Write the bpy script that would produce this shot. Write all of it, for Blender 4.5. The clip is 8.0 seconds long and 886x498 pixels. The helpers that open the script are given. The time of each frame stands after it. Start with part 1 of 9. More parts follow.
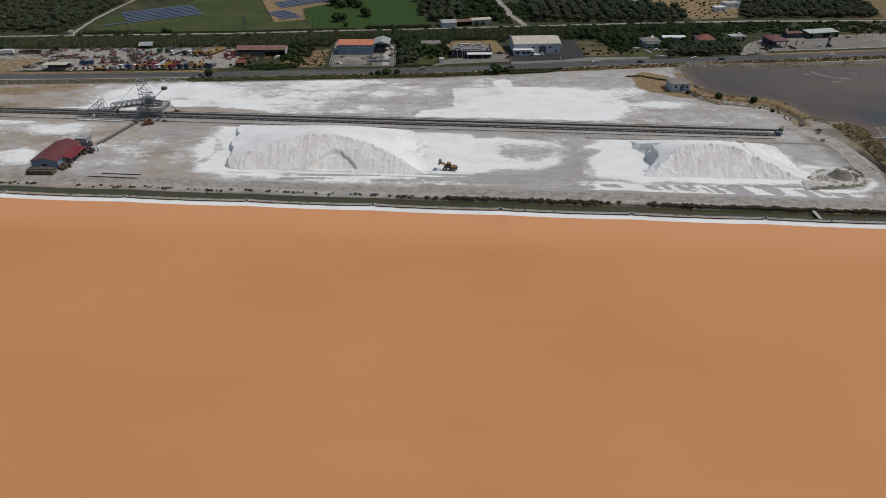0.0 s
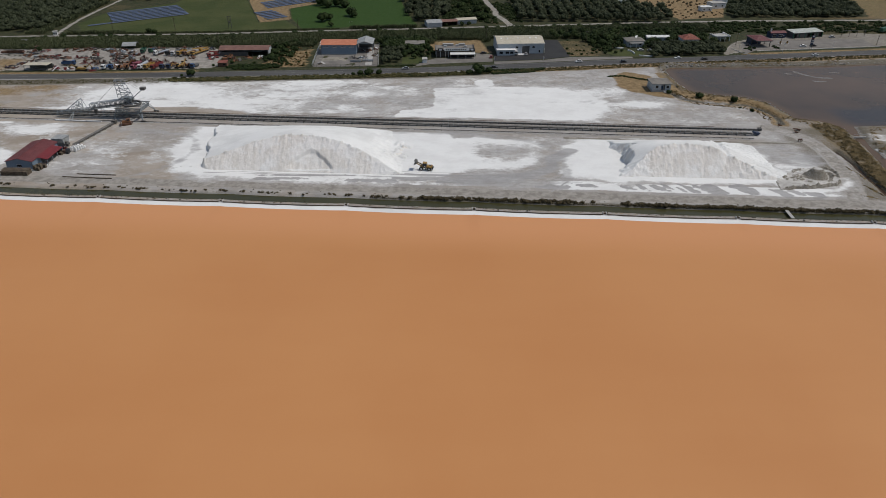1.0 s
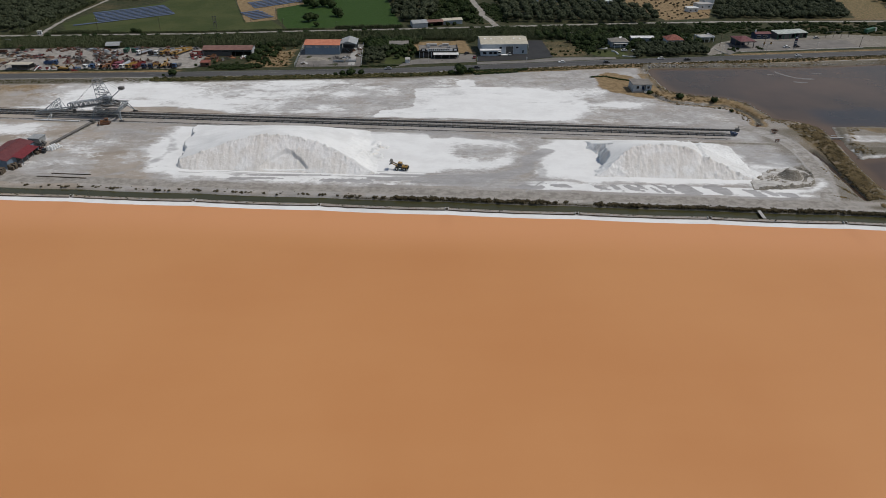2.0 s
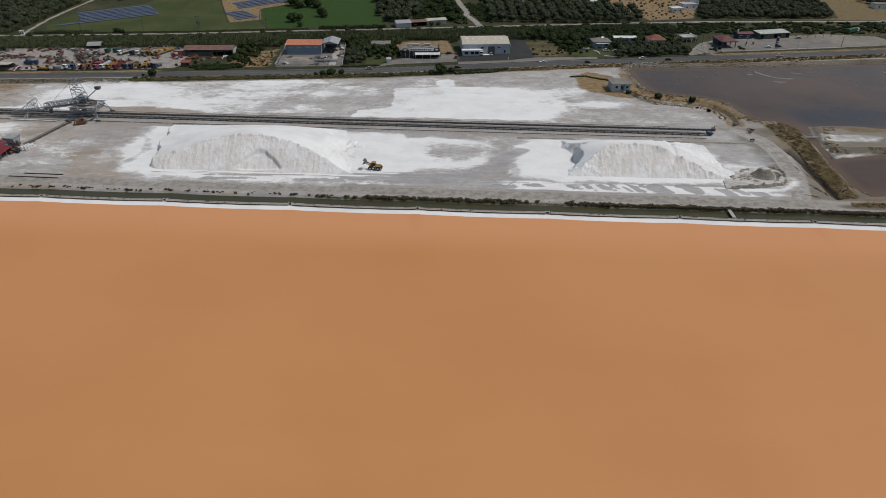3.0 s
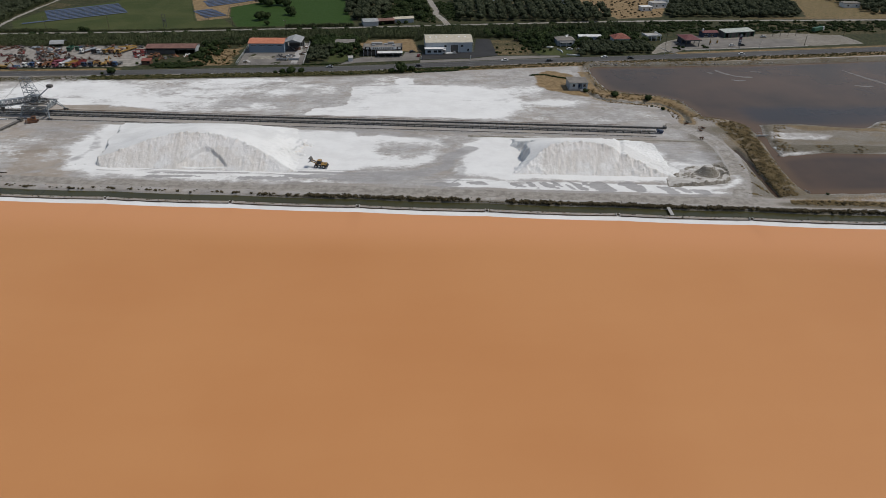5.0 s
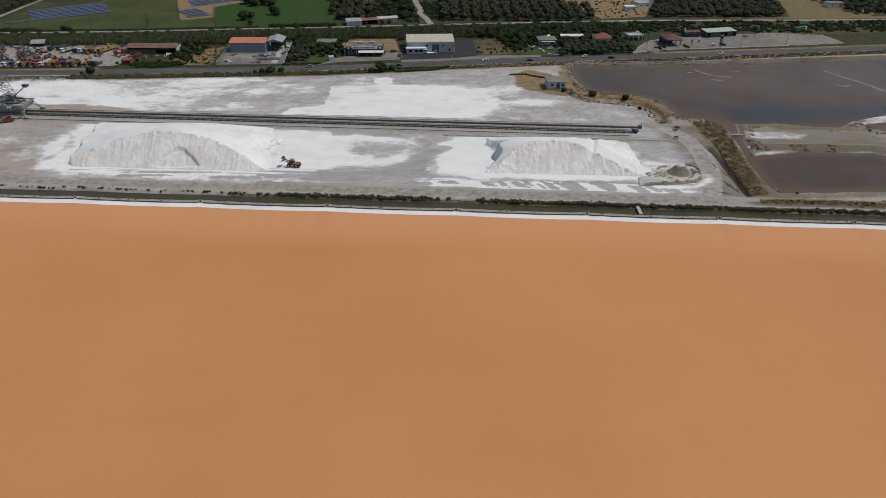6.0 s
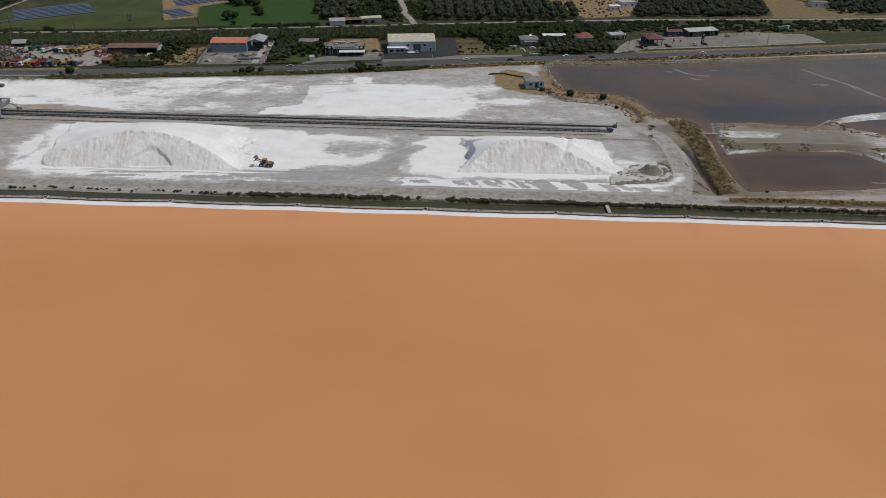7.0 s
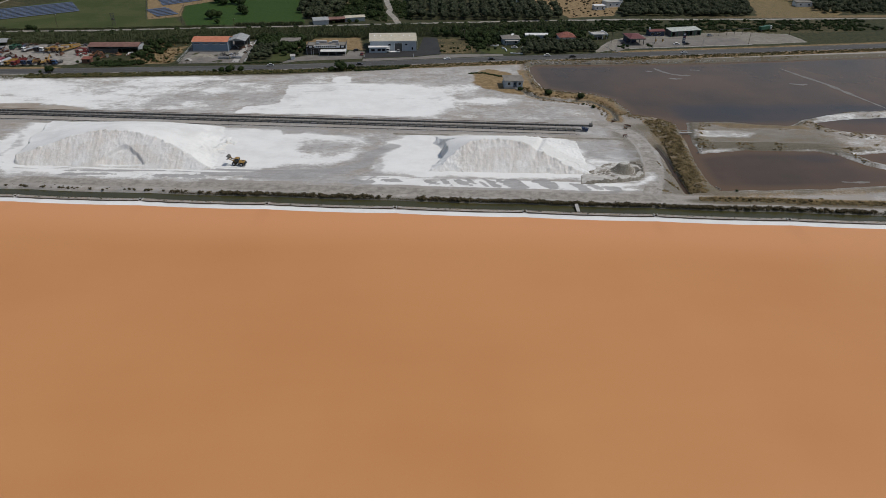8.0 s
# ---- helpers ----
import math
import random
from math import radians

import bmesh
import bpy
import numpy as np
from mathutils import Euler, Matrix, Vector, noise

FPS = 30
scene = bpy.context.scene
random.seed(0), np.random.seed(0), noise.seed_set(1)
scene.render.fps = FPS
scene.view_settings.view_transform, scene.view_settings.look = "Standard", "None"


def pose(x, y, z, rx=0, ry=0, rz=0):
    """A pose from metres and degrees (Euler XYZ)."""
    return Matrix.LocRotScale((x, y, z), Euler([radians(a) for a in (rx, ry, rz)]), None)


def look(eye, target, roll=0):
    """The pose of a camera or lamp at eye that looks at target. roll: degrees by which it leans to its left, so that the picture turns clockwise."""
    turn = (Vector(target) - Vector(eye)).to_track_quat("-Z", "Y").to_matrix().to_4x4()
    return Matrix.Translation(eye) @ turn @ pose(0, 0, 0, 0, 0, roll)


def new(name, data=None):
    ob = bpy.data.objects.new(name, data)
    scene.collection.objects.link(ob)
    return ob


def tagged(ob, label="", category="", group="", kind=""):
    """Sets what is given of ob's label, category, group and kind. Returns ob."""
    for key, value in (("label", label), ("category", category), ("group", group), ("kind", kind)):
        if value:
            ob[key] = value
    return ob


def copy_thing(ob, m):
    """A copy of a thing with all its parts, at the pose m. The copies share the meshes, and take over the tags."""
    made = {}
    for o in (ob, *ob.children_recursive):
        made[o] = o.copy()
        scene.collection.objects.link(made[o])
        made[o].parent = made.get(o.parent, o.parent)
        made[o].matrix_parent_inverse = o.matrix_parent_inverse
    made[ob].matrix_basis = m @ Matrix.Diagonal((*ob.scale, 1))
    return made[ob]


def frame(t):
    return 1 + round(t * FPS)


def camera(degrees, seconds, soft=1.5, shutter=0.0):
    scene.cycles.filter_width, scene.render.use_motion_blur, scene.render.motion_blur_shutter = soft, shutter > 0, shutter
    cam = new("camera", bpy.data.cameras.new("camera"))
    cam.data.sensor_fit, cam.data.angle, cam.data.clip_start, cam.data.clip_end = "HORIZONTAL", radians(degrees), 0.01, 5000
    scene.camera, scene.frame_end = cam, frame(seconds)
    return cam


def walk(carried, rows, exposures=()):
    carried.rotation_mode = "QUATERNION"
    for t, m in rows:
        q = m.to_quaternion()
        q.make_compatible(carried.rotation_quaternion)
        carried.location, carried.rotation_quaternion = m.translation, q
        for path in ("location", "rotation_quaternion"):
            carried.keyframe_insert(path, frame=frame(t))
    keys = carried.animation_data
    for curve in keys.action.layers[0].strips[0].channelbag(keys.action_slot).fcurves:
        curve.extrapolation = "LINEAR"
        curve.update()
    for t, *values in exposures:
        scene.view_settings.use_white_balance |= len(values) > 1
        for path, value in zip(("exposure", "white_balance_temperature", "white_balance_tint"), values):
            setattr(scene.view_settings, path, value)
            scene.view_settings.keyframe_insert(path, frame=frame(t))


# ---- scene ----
cam = camera(66.0, 8.0, soft=0.6)
PATH = [
    (0, (0.571, -0.629, 119.932), (0.554, 1.084, 118.901), 0.2),
    (0.5, (5.207, -0.482, 119.883), (5.192, 1.231, 118.852), 0.2),
    (1, (9.932, -0.396, 119.809), (9.92, 1.318, 118.778), 0.2),
    (1.5, (14.761, -0.4, 119.734), (14.751, 1.314, 118.704), 0.3),
    (3, (29.714, -0.629, 119.303), (29.714, 1.087, 118.275), 0.4),
    (3.5, (34.852, -0.708, 119.237), (34.856, 1.007, 118.208), 0.5),
    (4, (40.106, -0.875, 119.207), (40.112, 0.84, 118.179), 0.5),
    (4.5, (45.423, -1.085, 119.202), (45.432, 0.63, 118.173), 0.5),
    (6, (61.301, -1.893, 119.353), (61.32, -0.178, 118.322), 0.6),
    (6.5, (66.677, -2.222, 119.381), (66.699, -0.508, 118.351), 0.6),
    (7, (72.141, -2.662, 119.416), (72.165, -0.949, 118.386), 0.6),
    (7.5, (77.553, -3.047, 119.461), (77.58, -1.333, 118.431), 0.7),
    (8, (82.891, -3.416, 119.492), (82.921, -1.703, 118.461), 0.7),
]
walk(cam, [(t, look(eye, target, roll)) for t, eye, target, roll in PATH])

# ---- light ----
SUN = Vector((0.50, 0.04, 0.86)).normalized()
world = bpy.data.worlds.new("world")
scene.world = world
world.use_nodes = True
wn = world.node_tree.nodes
sky = wn.new("ShaderNodeTexSky")
sky.sky_type = "NISHITA"
sky.sun_disc = False
sky.sun_elevation = math.asin(SUN.z)
sky.sun_rotation = math.atan2(SUN.x, SUN.y)
sky.air_density, sky.dust_density, sky.ozone_density = 1.2, 2.0, 1.0
wn["Background"].inputs["Strength"].default_value = 0.085
world.node_tree.links.new(sky.outputs["Color"], wn["Background"].inputs["Color"])
sun = new("sun", bpy.data.lights.new("sun", "SUN"))
sun.data.energy, sun.data.angle, sun.data.color = 2.7, radians(0.53), (1.0, 0.95, 0.88)
sun.matrix_world = look(SUN * 400, (0, 0, 0))
scene.view_settings.exposure = -0.15


# ---- materials ----
def nodes_of(name):
    m = bpy.data.materials.new(name)
    m.use_nodes = True
    return m, m.node_tree.nodes, m.node_tree.links, m.node_tree.nodes["Principled BSDF"]


def noise_node(nt, scale, detail=4.0, rough=0.6, stretch=None, where=None):
    """World-space noise of so many cycles a metre."""
    n, l = nt.nodes, nt.links
    tex = n.new("ShaderNodeTexNoise")
    tex.inputs["Scale"].default_value = scale
    tex.inputs["Detail"].default_value = detail
    tex.inputs["Roughness"].default_value = rough
    src = where or n.new("ShaderNodeNewGeometry").outputs["Position"]
    if stretch:
        mp = n.new("ShaderNodeMapping")
        mp.inputs["Scale"].default_value = stretch
        l.new(src, mp.inputs["Vector"])
        src = mp.outputs["Vector"]
    l.new(src, tex.inputs["Vector"])
    return tex.outputs["Fac"]


def math_node(nt, op, a, b=None, clamp=False):
    m = nt.nodes.new("ShaderNodeMath")
    m.operation, m.use_clamp = op, clamp
    for i, v in enumerate((a, b)):
        if v is None:
            continue
        if isinstance(v, (int, float)):
            m.inputs[i].default_value = v
        else:
            nt.links.new(v, m.inputs[i])
    return m.outputs[0]


def mix_node(nt, fac, a, b):
    m = nt.nodes.new("ShaderNodeMix")
    m.data_type = "RGBA"
    for sock, v in ((m.inputs[0], fac), (m.inputs[6], a), (m.inputs[7], b)):
        if isinstance(v, (int, float)):
            sock.default_value = v
        elif isinstance(v, tuple):
            sock.default_value = (*v, 1.0)
        else:
            nt.links.new(v, sock)
    return m.outputs[2]


def ramp_node(nt, fac, lo, hi):
    r = nt.nodes.new("ShaderNodeMapRange")
    r.interpolation_type = "SMOOTHSTEP"
    r.inputs["From Min"].default_value, r.inputs["From Max"].default_value = lo, hi
    nt.links.new(fac, r.inputs["Value"])
    return r.outputs["Result"]


def bump_node(nt, height, strength, distance):
    b = nt.nodes.new("ShaderNodeBump")
    b.inputs["Strength"].default_value, b.inputs["Distance"].default_value = strength, distance
    nt.links.new(height, b.inputs["Height"])
    return b.outputs["Normal"]


def surf(name, a, b, scale=0.6, fine=4.0, rough=0.8, metal=0.0, spec=0.3, bump=0.3, dist=0.05, vary=0.0, dirt=None, stretch=None):
    """A surface of two tones: blotches, grain, a little relief; vary: how much each object differs; dirt: a third tone in stains."""
    m, n, l, p = nodes_of(name)
    nt = m.node_tree
    big, small = noise_node(nt, scale, 5.0, 0.6, stretch), noise_node(nt, fine, 3.0, 0.7)
    both = math_node(nt, "ADD", math_node(nt, "MULTIPLY", big, 0.65), math_node(nt, "MULTIPLY", small, 0.35))
    col = mix_node(nt, ramp_node(nt, both, 0.36, 0.64), a, b)
    if dirt:
        stain = ramp_node(nt, noise_node(nt, scale * 0.7 + 0.05, 6.0, 0.7), 0.52, 0.72)
        col = mix_node(nt, math_node(nt, "MULTIPLY", stain, 0.7), col, dirt)
    if vary:
        info = n.new("ShaderNodeObjectInfo")
        hsv = n.new("ShaderNodeHueSaturation")
        r = info.outputs["Random"]
        l.new(math_node(nt, "ADD", math_node(nt, "MULTIPLY", r, vary), 1.0 - vary * 0.5), hsv.inputs["Value"])
        l.new(math_node(nt, "ADD", math_node(nt, "MULTIPLY", r, vary * 0.06), 0.5 - vary * 0.03), hsv.inputs["Hue"])
        l.new(col, hsv.inputs["Color"])
        col = hsv.outputs["Color"]
    l.new(col, p.inputs["Base Color"])
    p.inputs["Metallic"].default_value = metal
    p.inputs["Specular IOR Level"].default_value = spec
    l.new(math_node(nt, "ADD", math_node(nt, "MULTIPLY", small, 0.25), rough - 0.12, True), p.inputs["Roughness"])
    if bump:
        l.new(bump_node(nt, small, bump, dist), p.inputs["Normal"])
    return m


def ground_material():
    m, n, l, p = nodes_of("ground")
    nt = m.node_tree
    one, two = n.new("ShaderNodeAttribute"), n.new("ShaderNodeAttribute")
    one.attribute_name, two.attribute_name = "cover", "soil"
    a, b = n.new("ShaderNodeSeparateColor"), n.new("ShaderNodeSeparateColor")
    l.new(one.outputs["Color"], a.inputs["Color"])
    l.new(two.outputs["Color"], b.inputs["Color"])
    wide, mid, fine = noise_node(nt, 0.035, 5.0, 0.6), noise_node(nt, 0.35, 5.0, 0.65), noise_node(nt, 2.2, 4.0, 0.7)
    lanes = noise_node(nt, 0.5, 4.0, 0.6, (0.08, 1.0, 1.0))
    tuft = noise_node(nt, 1.1, 5.0, 0.75)

    def edged(mask, grain, width=0.25, spread=1.5):
        """Roughens the edge of a mask with grain."""
        v = math_node(nt, "ADD", mask, math_node(nt, "MULTIPLY", math_node(nt, "SUBTRACT", grain, 0.5), spread))
        return ramp_node(nt, v, 0.5 - width, 0.5 + width)

    blot = noise_node(nt, 0.045, 9.0, 0.68, (0.8, 1.0, 1.0))
    blot2 = noise_node(nt, 0.10, 9.0, 0.72, (0.6, 1.0, 1.0))
    dirt = mix_node(nt, ramp_node(nt, blot, 0.42, 0.58), (0.300, 0.272, 0.240), (0.322, 0.309, 0.294))
    dirt = mix_node(nt, math_node(nt, "MULTIPLY", ramp_node(nt, blot2, 0.50, 0.58), 0.6), dirt, (0.236, 0.224, 0.210))
    dirt = mix_node(nt, math_node(nt, "MULTIPLY", ramp_node(nt, lanes, 0.46, 0.66), 0.35), dirt, (0.262, 0.250, 0.236))
    dirt = mix_node(nt, math_node(nt, "MULTIPLY", ramp_node(nt, noise_node(nt, 0.16, 9.0, 0.7), 0.54, 0.62), 0.55), dirt, (0.41, 0.395, 0.37))
    ruts = noise_node(nt, 1.5, 5.0, 0.7, (0.05, 1.0, 1.0))
    bent = n.new("ShaderNodeMapping")
    bent.inputs["Rotation"].default_value = (0.0, 0.0, 0.62)
    l.new(n.new("ShaderNodeNewGeometry").outputs["Position"], bent.inputs["Vector"])
    cross = noise_node(nt, 1.1, 5.0, 0.7, (0.06, 1.0, 1.0), bent.outputs["Vector"])
    worn = math_node(nt, "MAXIMUM", ramp_node(nt, ruts, 0.50, 0.66), ramp_node(nt, cross, 0.56, 0.70))
    dirt = mix_node(nt, math_node(nt, "MULTIPLY", math_node(nt, "MULTIPLY", worn, ramp_node(nt, wide, 0.36, 0.60)), 0.55), dirt, (0.385, 0.372, 0.352))
    dirt = mix_node(nt, math_node(nt, "MULTIPLY", ramp_node(nt, noise_node(nt, 0.9, 7.0, 0.75, (0.25, 1.0, 1.0)), 0.52, 0.70), 0.40), dirt, (0.205, 0.192, 0.176))
    crop = n.new("ShaderNodeAttribute")
    crop.attribute_name = "crop"
    kind = n.new("ShaderNodeSeparateColor")
    l.new(crop.outputs["Color"], kind.inputs["Color"])
    tan = mix_node(nt, ramp_node(nt, blot, 0.40, 0.60), (0.262, 0.220, 0.174), (0.345, 0.300, 0.250))
    dirt = mix_node(nt, math_node(nt, "MULTIPLY", edged(kind.outputs[2], blot2, 0.3), 0.8), dirt, tan)
    scrub = mix_node(nt, ramp_node(nt, mid, 0.38, 0.62), (0.019, 0.026, 0.009), (0.056, 0.051, 0.025))
    scrub = mix_node(nt, ramp_node(nt, tuft, 0.52, 0.66), scrub, (0.03, 0.05, 0.015))
    col = mix_node(nt, edged(b.outputs[1], mid), dirt, scrub)
    pale = mix_node(nt, ramp_node(nt, mid, 0.35, 0.65), (0.205, 0.188, 0.166), (0.315, 0.295, 0.265))
    col = mix_node(nt, edged(b.outputs[2], mid, 0.15), col, pale)
    dry = mix_node(nt, ramp_node(nt, mid, 0.35, 0.65), (0.160, 0.110, 0.056), (0.262, 0.187, 0.100))
    dry = mix_node(nt, math_node(nt, "MULTIPLY", ramp_node(nt, tuft, 0.55, 0.72), 0.7), dry, (0.09, 0.085, 0.035))
    col = mix_node(nt, edged(a.outputs[2], tuft), col, dry)
    grass = mix_node(nt, ramp_node(nt, wide, 0.4, 0.6), (0.038, 0.050, 0.013), (0.058, 0.066, 0.021))
    grass = mix_node(nt, math_node(nt, "MULTIPLY", ramp_node(nt, fine, 0.4, 0.7), 0.4), grass, (0.050, 0.068, 0.020))
    lush = mix_node(nt, ramp_node(nt, mid, 0.35, 0.65), (0.021, 0.049, 0.006), (0.030, 0.062, 0.010))
    grass = mix_node(nt, ramp_node(nt, kind.outputs[0], 0.5, 0.9), grass, lush)
    col = mix_node(nt, edged(a.outputs[1], fine, 0.12), col, grass)
    mud = mix_node(nt, ramp_node(nt, fine, 0.35, 0.65), (0.090, 0.079, 0.058), (0.164, 0.147, 0.113))
    col = mix_node(nt, edged(b.outputs[0], fine), col, mud)
    patch = noise_node(nt, 0.085, 9.0, 0.70, (0.7, 1.0, 1.0))
    wisp = noise_node(nt, 0.15, 10.0, 0.74, (0.45, 1.0, 1.0))
    salt = mix_node(nt, ramp_node(nt, patch, 0.34, 0.62), (0.625, 0.625, 0.612), (0.700, 0.704, 0.690))
    salt = mix_node(nt, math_node(nt, "MULTIPLY", ramp_node(nt, mid, 0.5, 0.75), 0.1), salt, (0.535, 0.53, 0.51))
    crumb = noise_node(nt, 0.6, 8.0, 0.75, (0.6, 1.0, 1.0))
    streak = math_node(nt, "ADD", math_node(nt, "MULTIPLY", wisp, 0.42), math_node(nt, "ADD", math_node(nt, "MULTIPLY", patch, 0.26), math_node(nt, "MULTIPLY", crumb, 0.32)))
    some = math_node(nt, "MULTIPLY", a.outputs[0], 4.0, True)
    shown = math_node(nt, "MINIMUM", edged(a.outputs[0], streak, 0.20, 3.2), some)
    film = math_node(nt, "ADD", math_node(nt, "MULTIPLY", noise_node(nt, 0.11, 10.0, 0.72, (0.6, 1.0, 1.0)), 0.6), math_node(nt, "MULTIPLY", crumb, 0.4))
    thin = math_node(nt, "MINIMUM", edged(math_node(nt, "ADD", a.outputs[0], 0.22), film, 0.26, 2.9), some)
    haze = mix_node(nt, ramp_node(nt, wisp, 0.40, 0.60), (0.400, 0.390, 0.376), (0.500, 0.494, 0.484))
    col = mix_node(nt, math_node(nt, "MULTIPLY", thin, 0.85), col, haze)
    col = mix_node(nt, shown, col, salt)
    damp = mix_node(nt, ramp_node(nt, wisp, 0.38, 0.62), (0.258, 0.252, 0.248), (0.335, 0.330, 0.326))
    col = mix_node(nt, math_node(nt, "MULTIPLY", edged(kind.outputs[1], wisp, 0.24, 1.5), 0.9), col, damp)
    l.new(col, p.inputs["Base Color"])
    p.inputs["Roughness"].default_value, p.inputs["Specular IOR Level"].default_value = 0.9, 0.2
    h = math_node(nt, "ADD", fine, math_node(nt, "MULTIPLY", tuft, 1.5))
    h = math_node(nt, "MULTIPLY", h, math_node(nt, "SUBTRACT", 1.0, math_node(nt, "MULTIPLY", shown, 0.75)))
    l.new(bump_node(nt, h, 0.5, 0.15), p.inputs["Normal"])
    return m


def water_material(name, shallow, dark_tone, scale, rough=0.12, edge=None, spec=0.5, bed=None):
    m, n, l, p = nodes_of(name)
    nt = m.node_tree
    big = noise_node(nt, scale, 4.0, 0.55, (1.0, 0.6, 1.0))
    streak = noise_node(nt, 0.02, 4.0, 0.6, (0.25, 1.0, 1.0))
    v = math_node(nt, "ADD", math_node(nt, "MULTIPLY", big, 0.6), math_node(nt, "MULTIPLY", streak, 0.4))
    col = mix_node(nt, ramp_node(nt, v, 0.35, 0.65), shallow, dark_tone)
    if edge:
        at = n.new("ShaderNodeAttribute")
        at.attribute_name = "shore"
        k = math_node(nt, "ADD", at.outputs["Fac"], math_node(nt, "MULTIPLY", math_node(nt, "SUBTRACT", big, 0.5), 0.4))
        col = mix_node(nt, math_node(nt, "MULTIPLY", ramp_node(nt, k, 0.1, 1.0), 0.8), col, edge)
    # Third tone by mask: stains in the brine, sky reflection on the ponds.
    if bed:
        at = n.new("ShaderNodeAttribute")
        at.attribute_name = "bed"
        k = math_node(nt, "ADD", at.outputs["Fac"], math_node(nt, "MULTIPLY", math_node(nt, "SUBTRACT", v, 0.5), 0.9))
        col = mix_node(nt, math_node(nt, "MULTIPLY", ramp_node(nt, k, 0.2, 1.0), 0.85), col, bed)
    l.new(col, p.inputs["Base Color"])
    p.inputs["Roughness"].default_value, p.inputs["Specular IOR Level"].default_value = rough, spec
    ripple = noise_node(nt, 0.8, 3.0, 0.6)
    l.new(bump_node(nt, ripple, 0.05, 0.05), p.inputs["Normal"])
    return m


def noise_where(nt, n, l):
    geo = n.new("ShaderNodeNewGeometry")
    return geo.outputs["Position"]


def pile_material():
    """White loose salt; where it is freshly dug it is beige, with streaks running down."""
    m, n, l, p = nodes_of("piled_salt")
    nt = m.node_tree
    at = n.new("ShaderNodeAttribute")
    at.attribute_name = "dug"
    wide, fine = noise_node(nt, 0.07, 7.0, 0.65), noise_node(nt, 1.6, 5.0, 0.7)
    fall = noise_node(nt, 0.9, 5.0, 0.65, (1.0, 0.10, 0.10))
    top = mix_node(nt, ramp_node(nt, wide, 0.38, 0.60), (0.615, 0.617, 0.602), (0.702, 0.706, 0.692))
    side = mix_node(nt, ramp_node(nt, fall, 0.40, 0.60), (0.615, 0.588, 0.548), (0.685, 0.662, 0.628))
    side = mix_node(nt, ramp_node(nt, wide, 0.46, 0.58), side, (0.72, 0.712, 0.692))
    k = math_node(nt, "ADD", at.outputs["Fac"], math_node(nt, "MULTIPLY", math_node(nt, "SUBTRACT", fine, 0.5), 0.9))
    l.new(mix_node(nt, ramp_node(nt, k, 0.3, 0.7), top, side), p.inputs["Base Color"])
    p.inputs["Roughness"].default_value, p.inputs["Specular IOR Level"].default_value = 0.85, 0.3
    lump = n.new("ShaderNodeTexVoronoi")
    lump.inputs["Scale"].default_value = 1.1
    l.new(noise_where(nt, n, l), lump.inputs["Vector"])
    h = math_node(nt, "ADD", math_node(nt, "MULTIPLY", fine, 1.5), math_node(nt, "MULTIPLY", fall, 0.5))
    h = math_node(nt, "ADD", h, math_node(nt, "MULTIPLY", math_node(nt, "MULTIPLY", lump.outputs["Distance"], at.outputs["Fac"]), -0.5))
    l.new(bump_node(nt, h, 0.42, 0.16), p.inputs["Normal"])
    return m


def spoil_material():
    """Dumped spoil: pale trodden crust on the flats, darker clods where it breaks."""
    m, n, l, p = nodes_of("salty_spoil")
    nt = m.node_tree
    at = n.new("ShaderNodeAttribute")
    at.attribute_name = "steep"
    wide, fine = noise_node(nt, 0.3, 6.0, 0.65), noise_node(nt, 1.8, 5.0, 0.7)
    crust = mix_node(nt, ramp_node(nt, wide, 0.38, 0.62), (0.37, 0.355, 0.328), (0.50, 0.487, 0.458))
    clod = mix_node(nt, ramp_node(nt, fine, 0.38, 0.62), (0.135, 0.120, 0.096), (0.29, 0.268, 0.228))
    k = math_node(nt, "ADD", at.outputs["Fac"], math_node(nt, "MULTIPLY", math_node(nt, "SUBTRACT", fine, 0.5), 1.0))
    l.new(mix_node(nt, ramp_node(nt, k, 0.30, 0.70), crust, clod), p.inputs["Base Color"])
    p.inputs["Roughness"].default_value, p.inputs["Specular IOR Level"].default_value = 0.9, 0.2
    l.new(bump_node(nt, fine, 0.7, 0.3), p.inputs["Normal"])
    return m


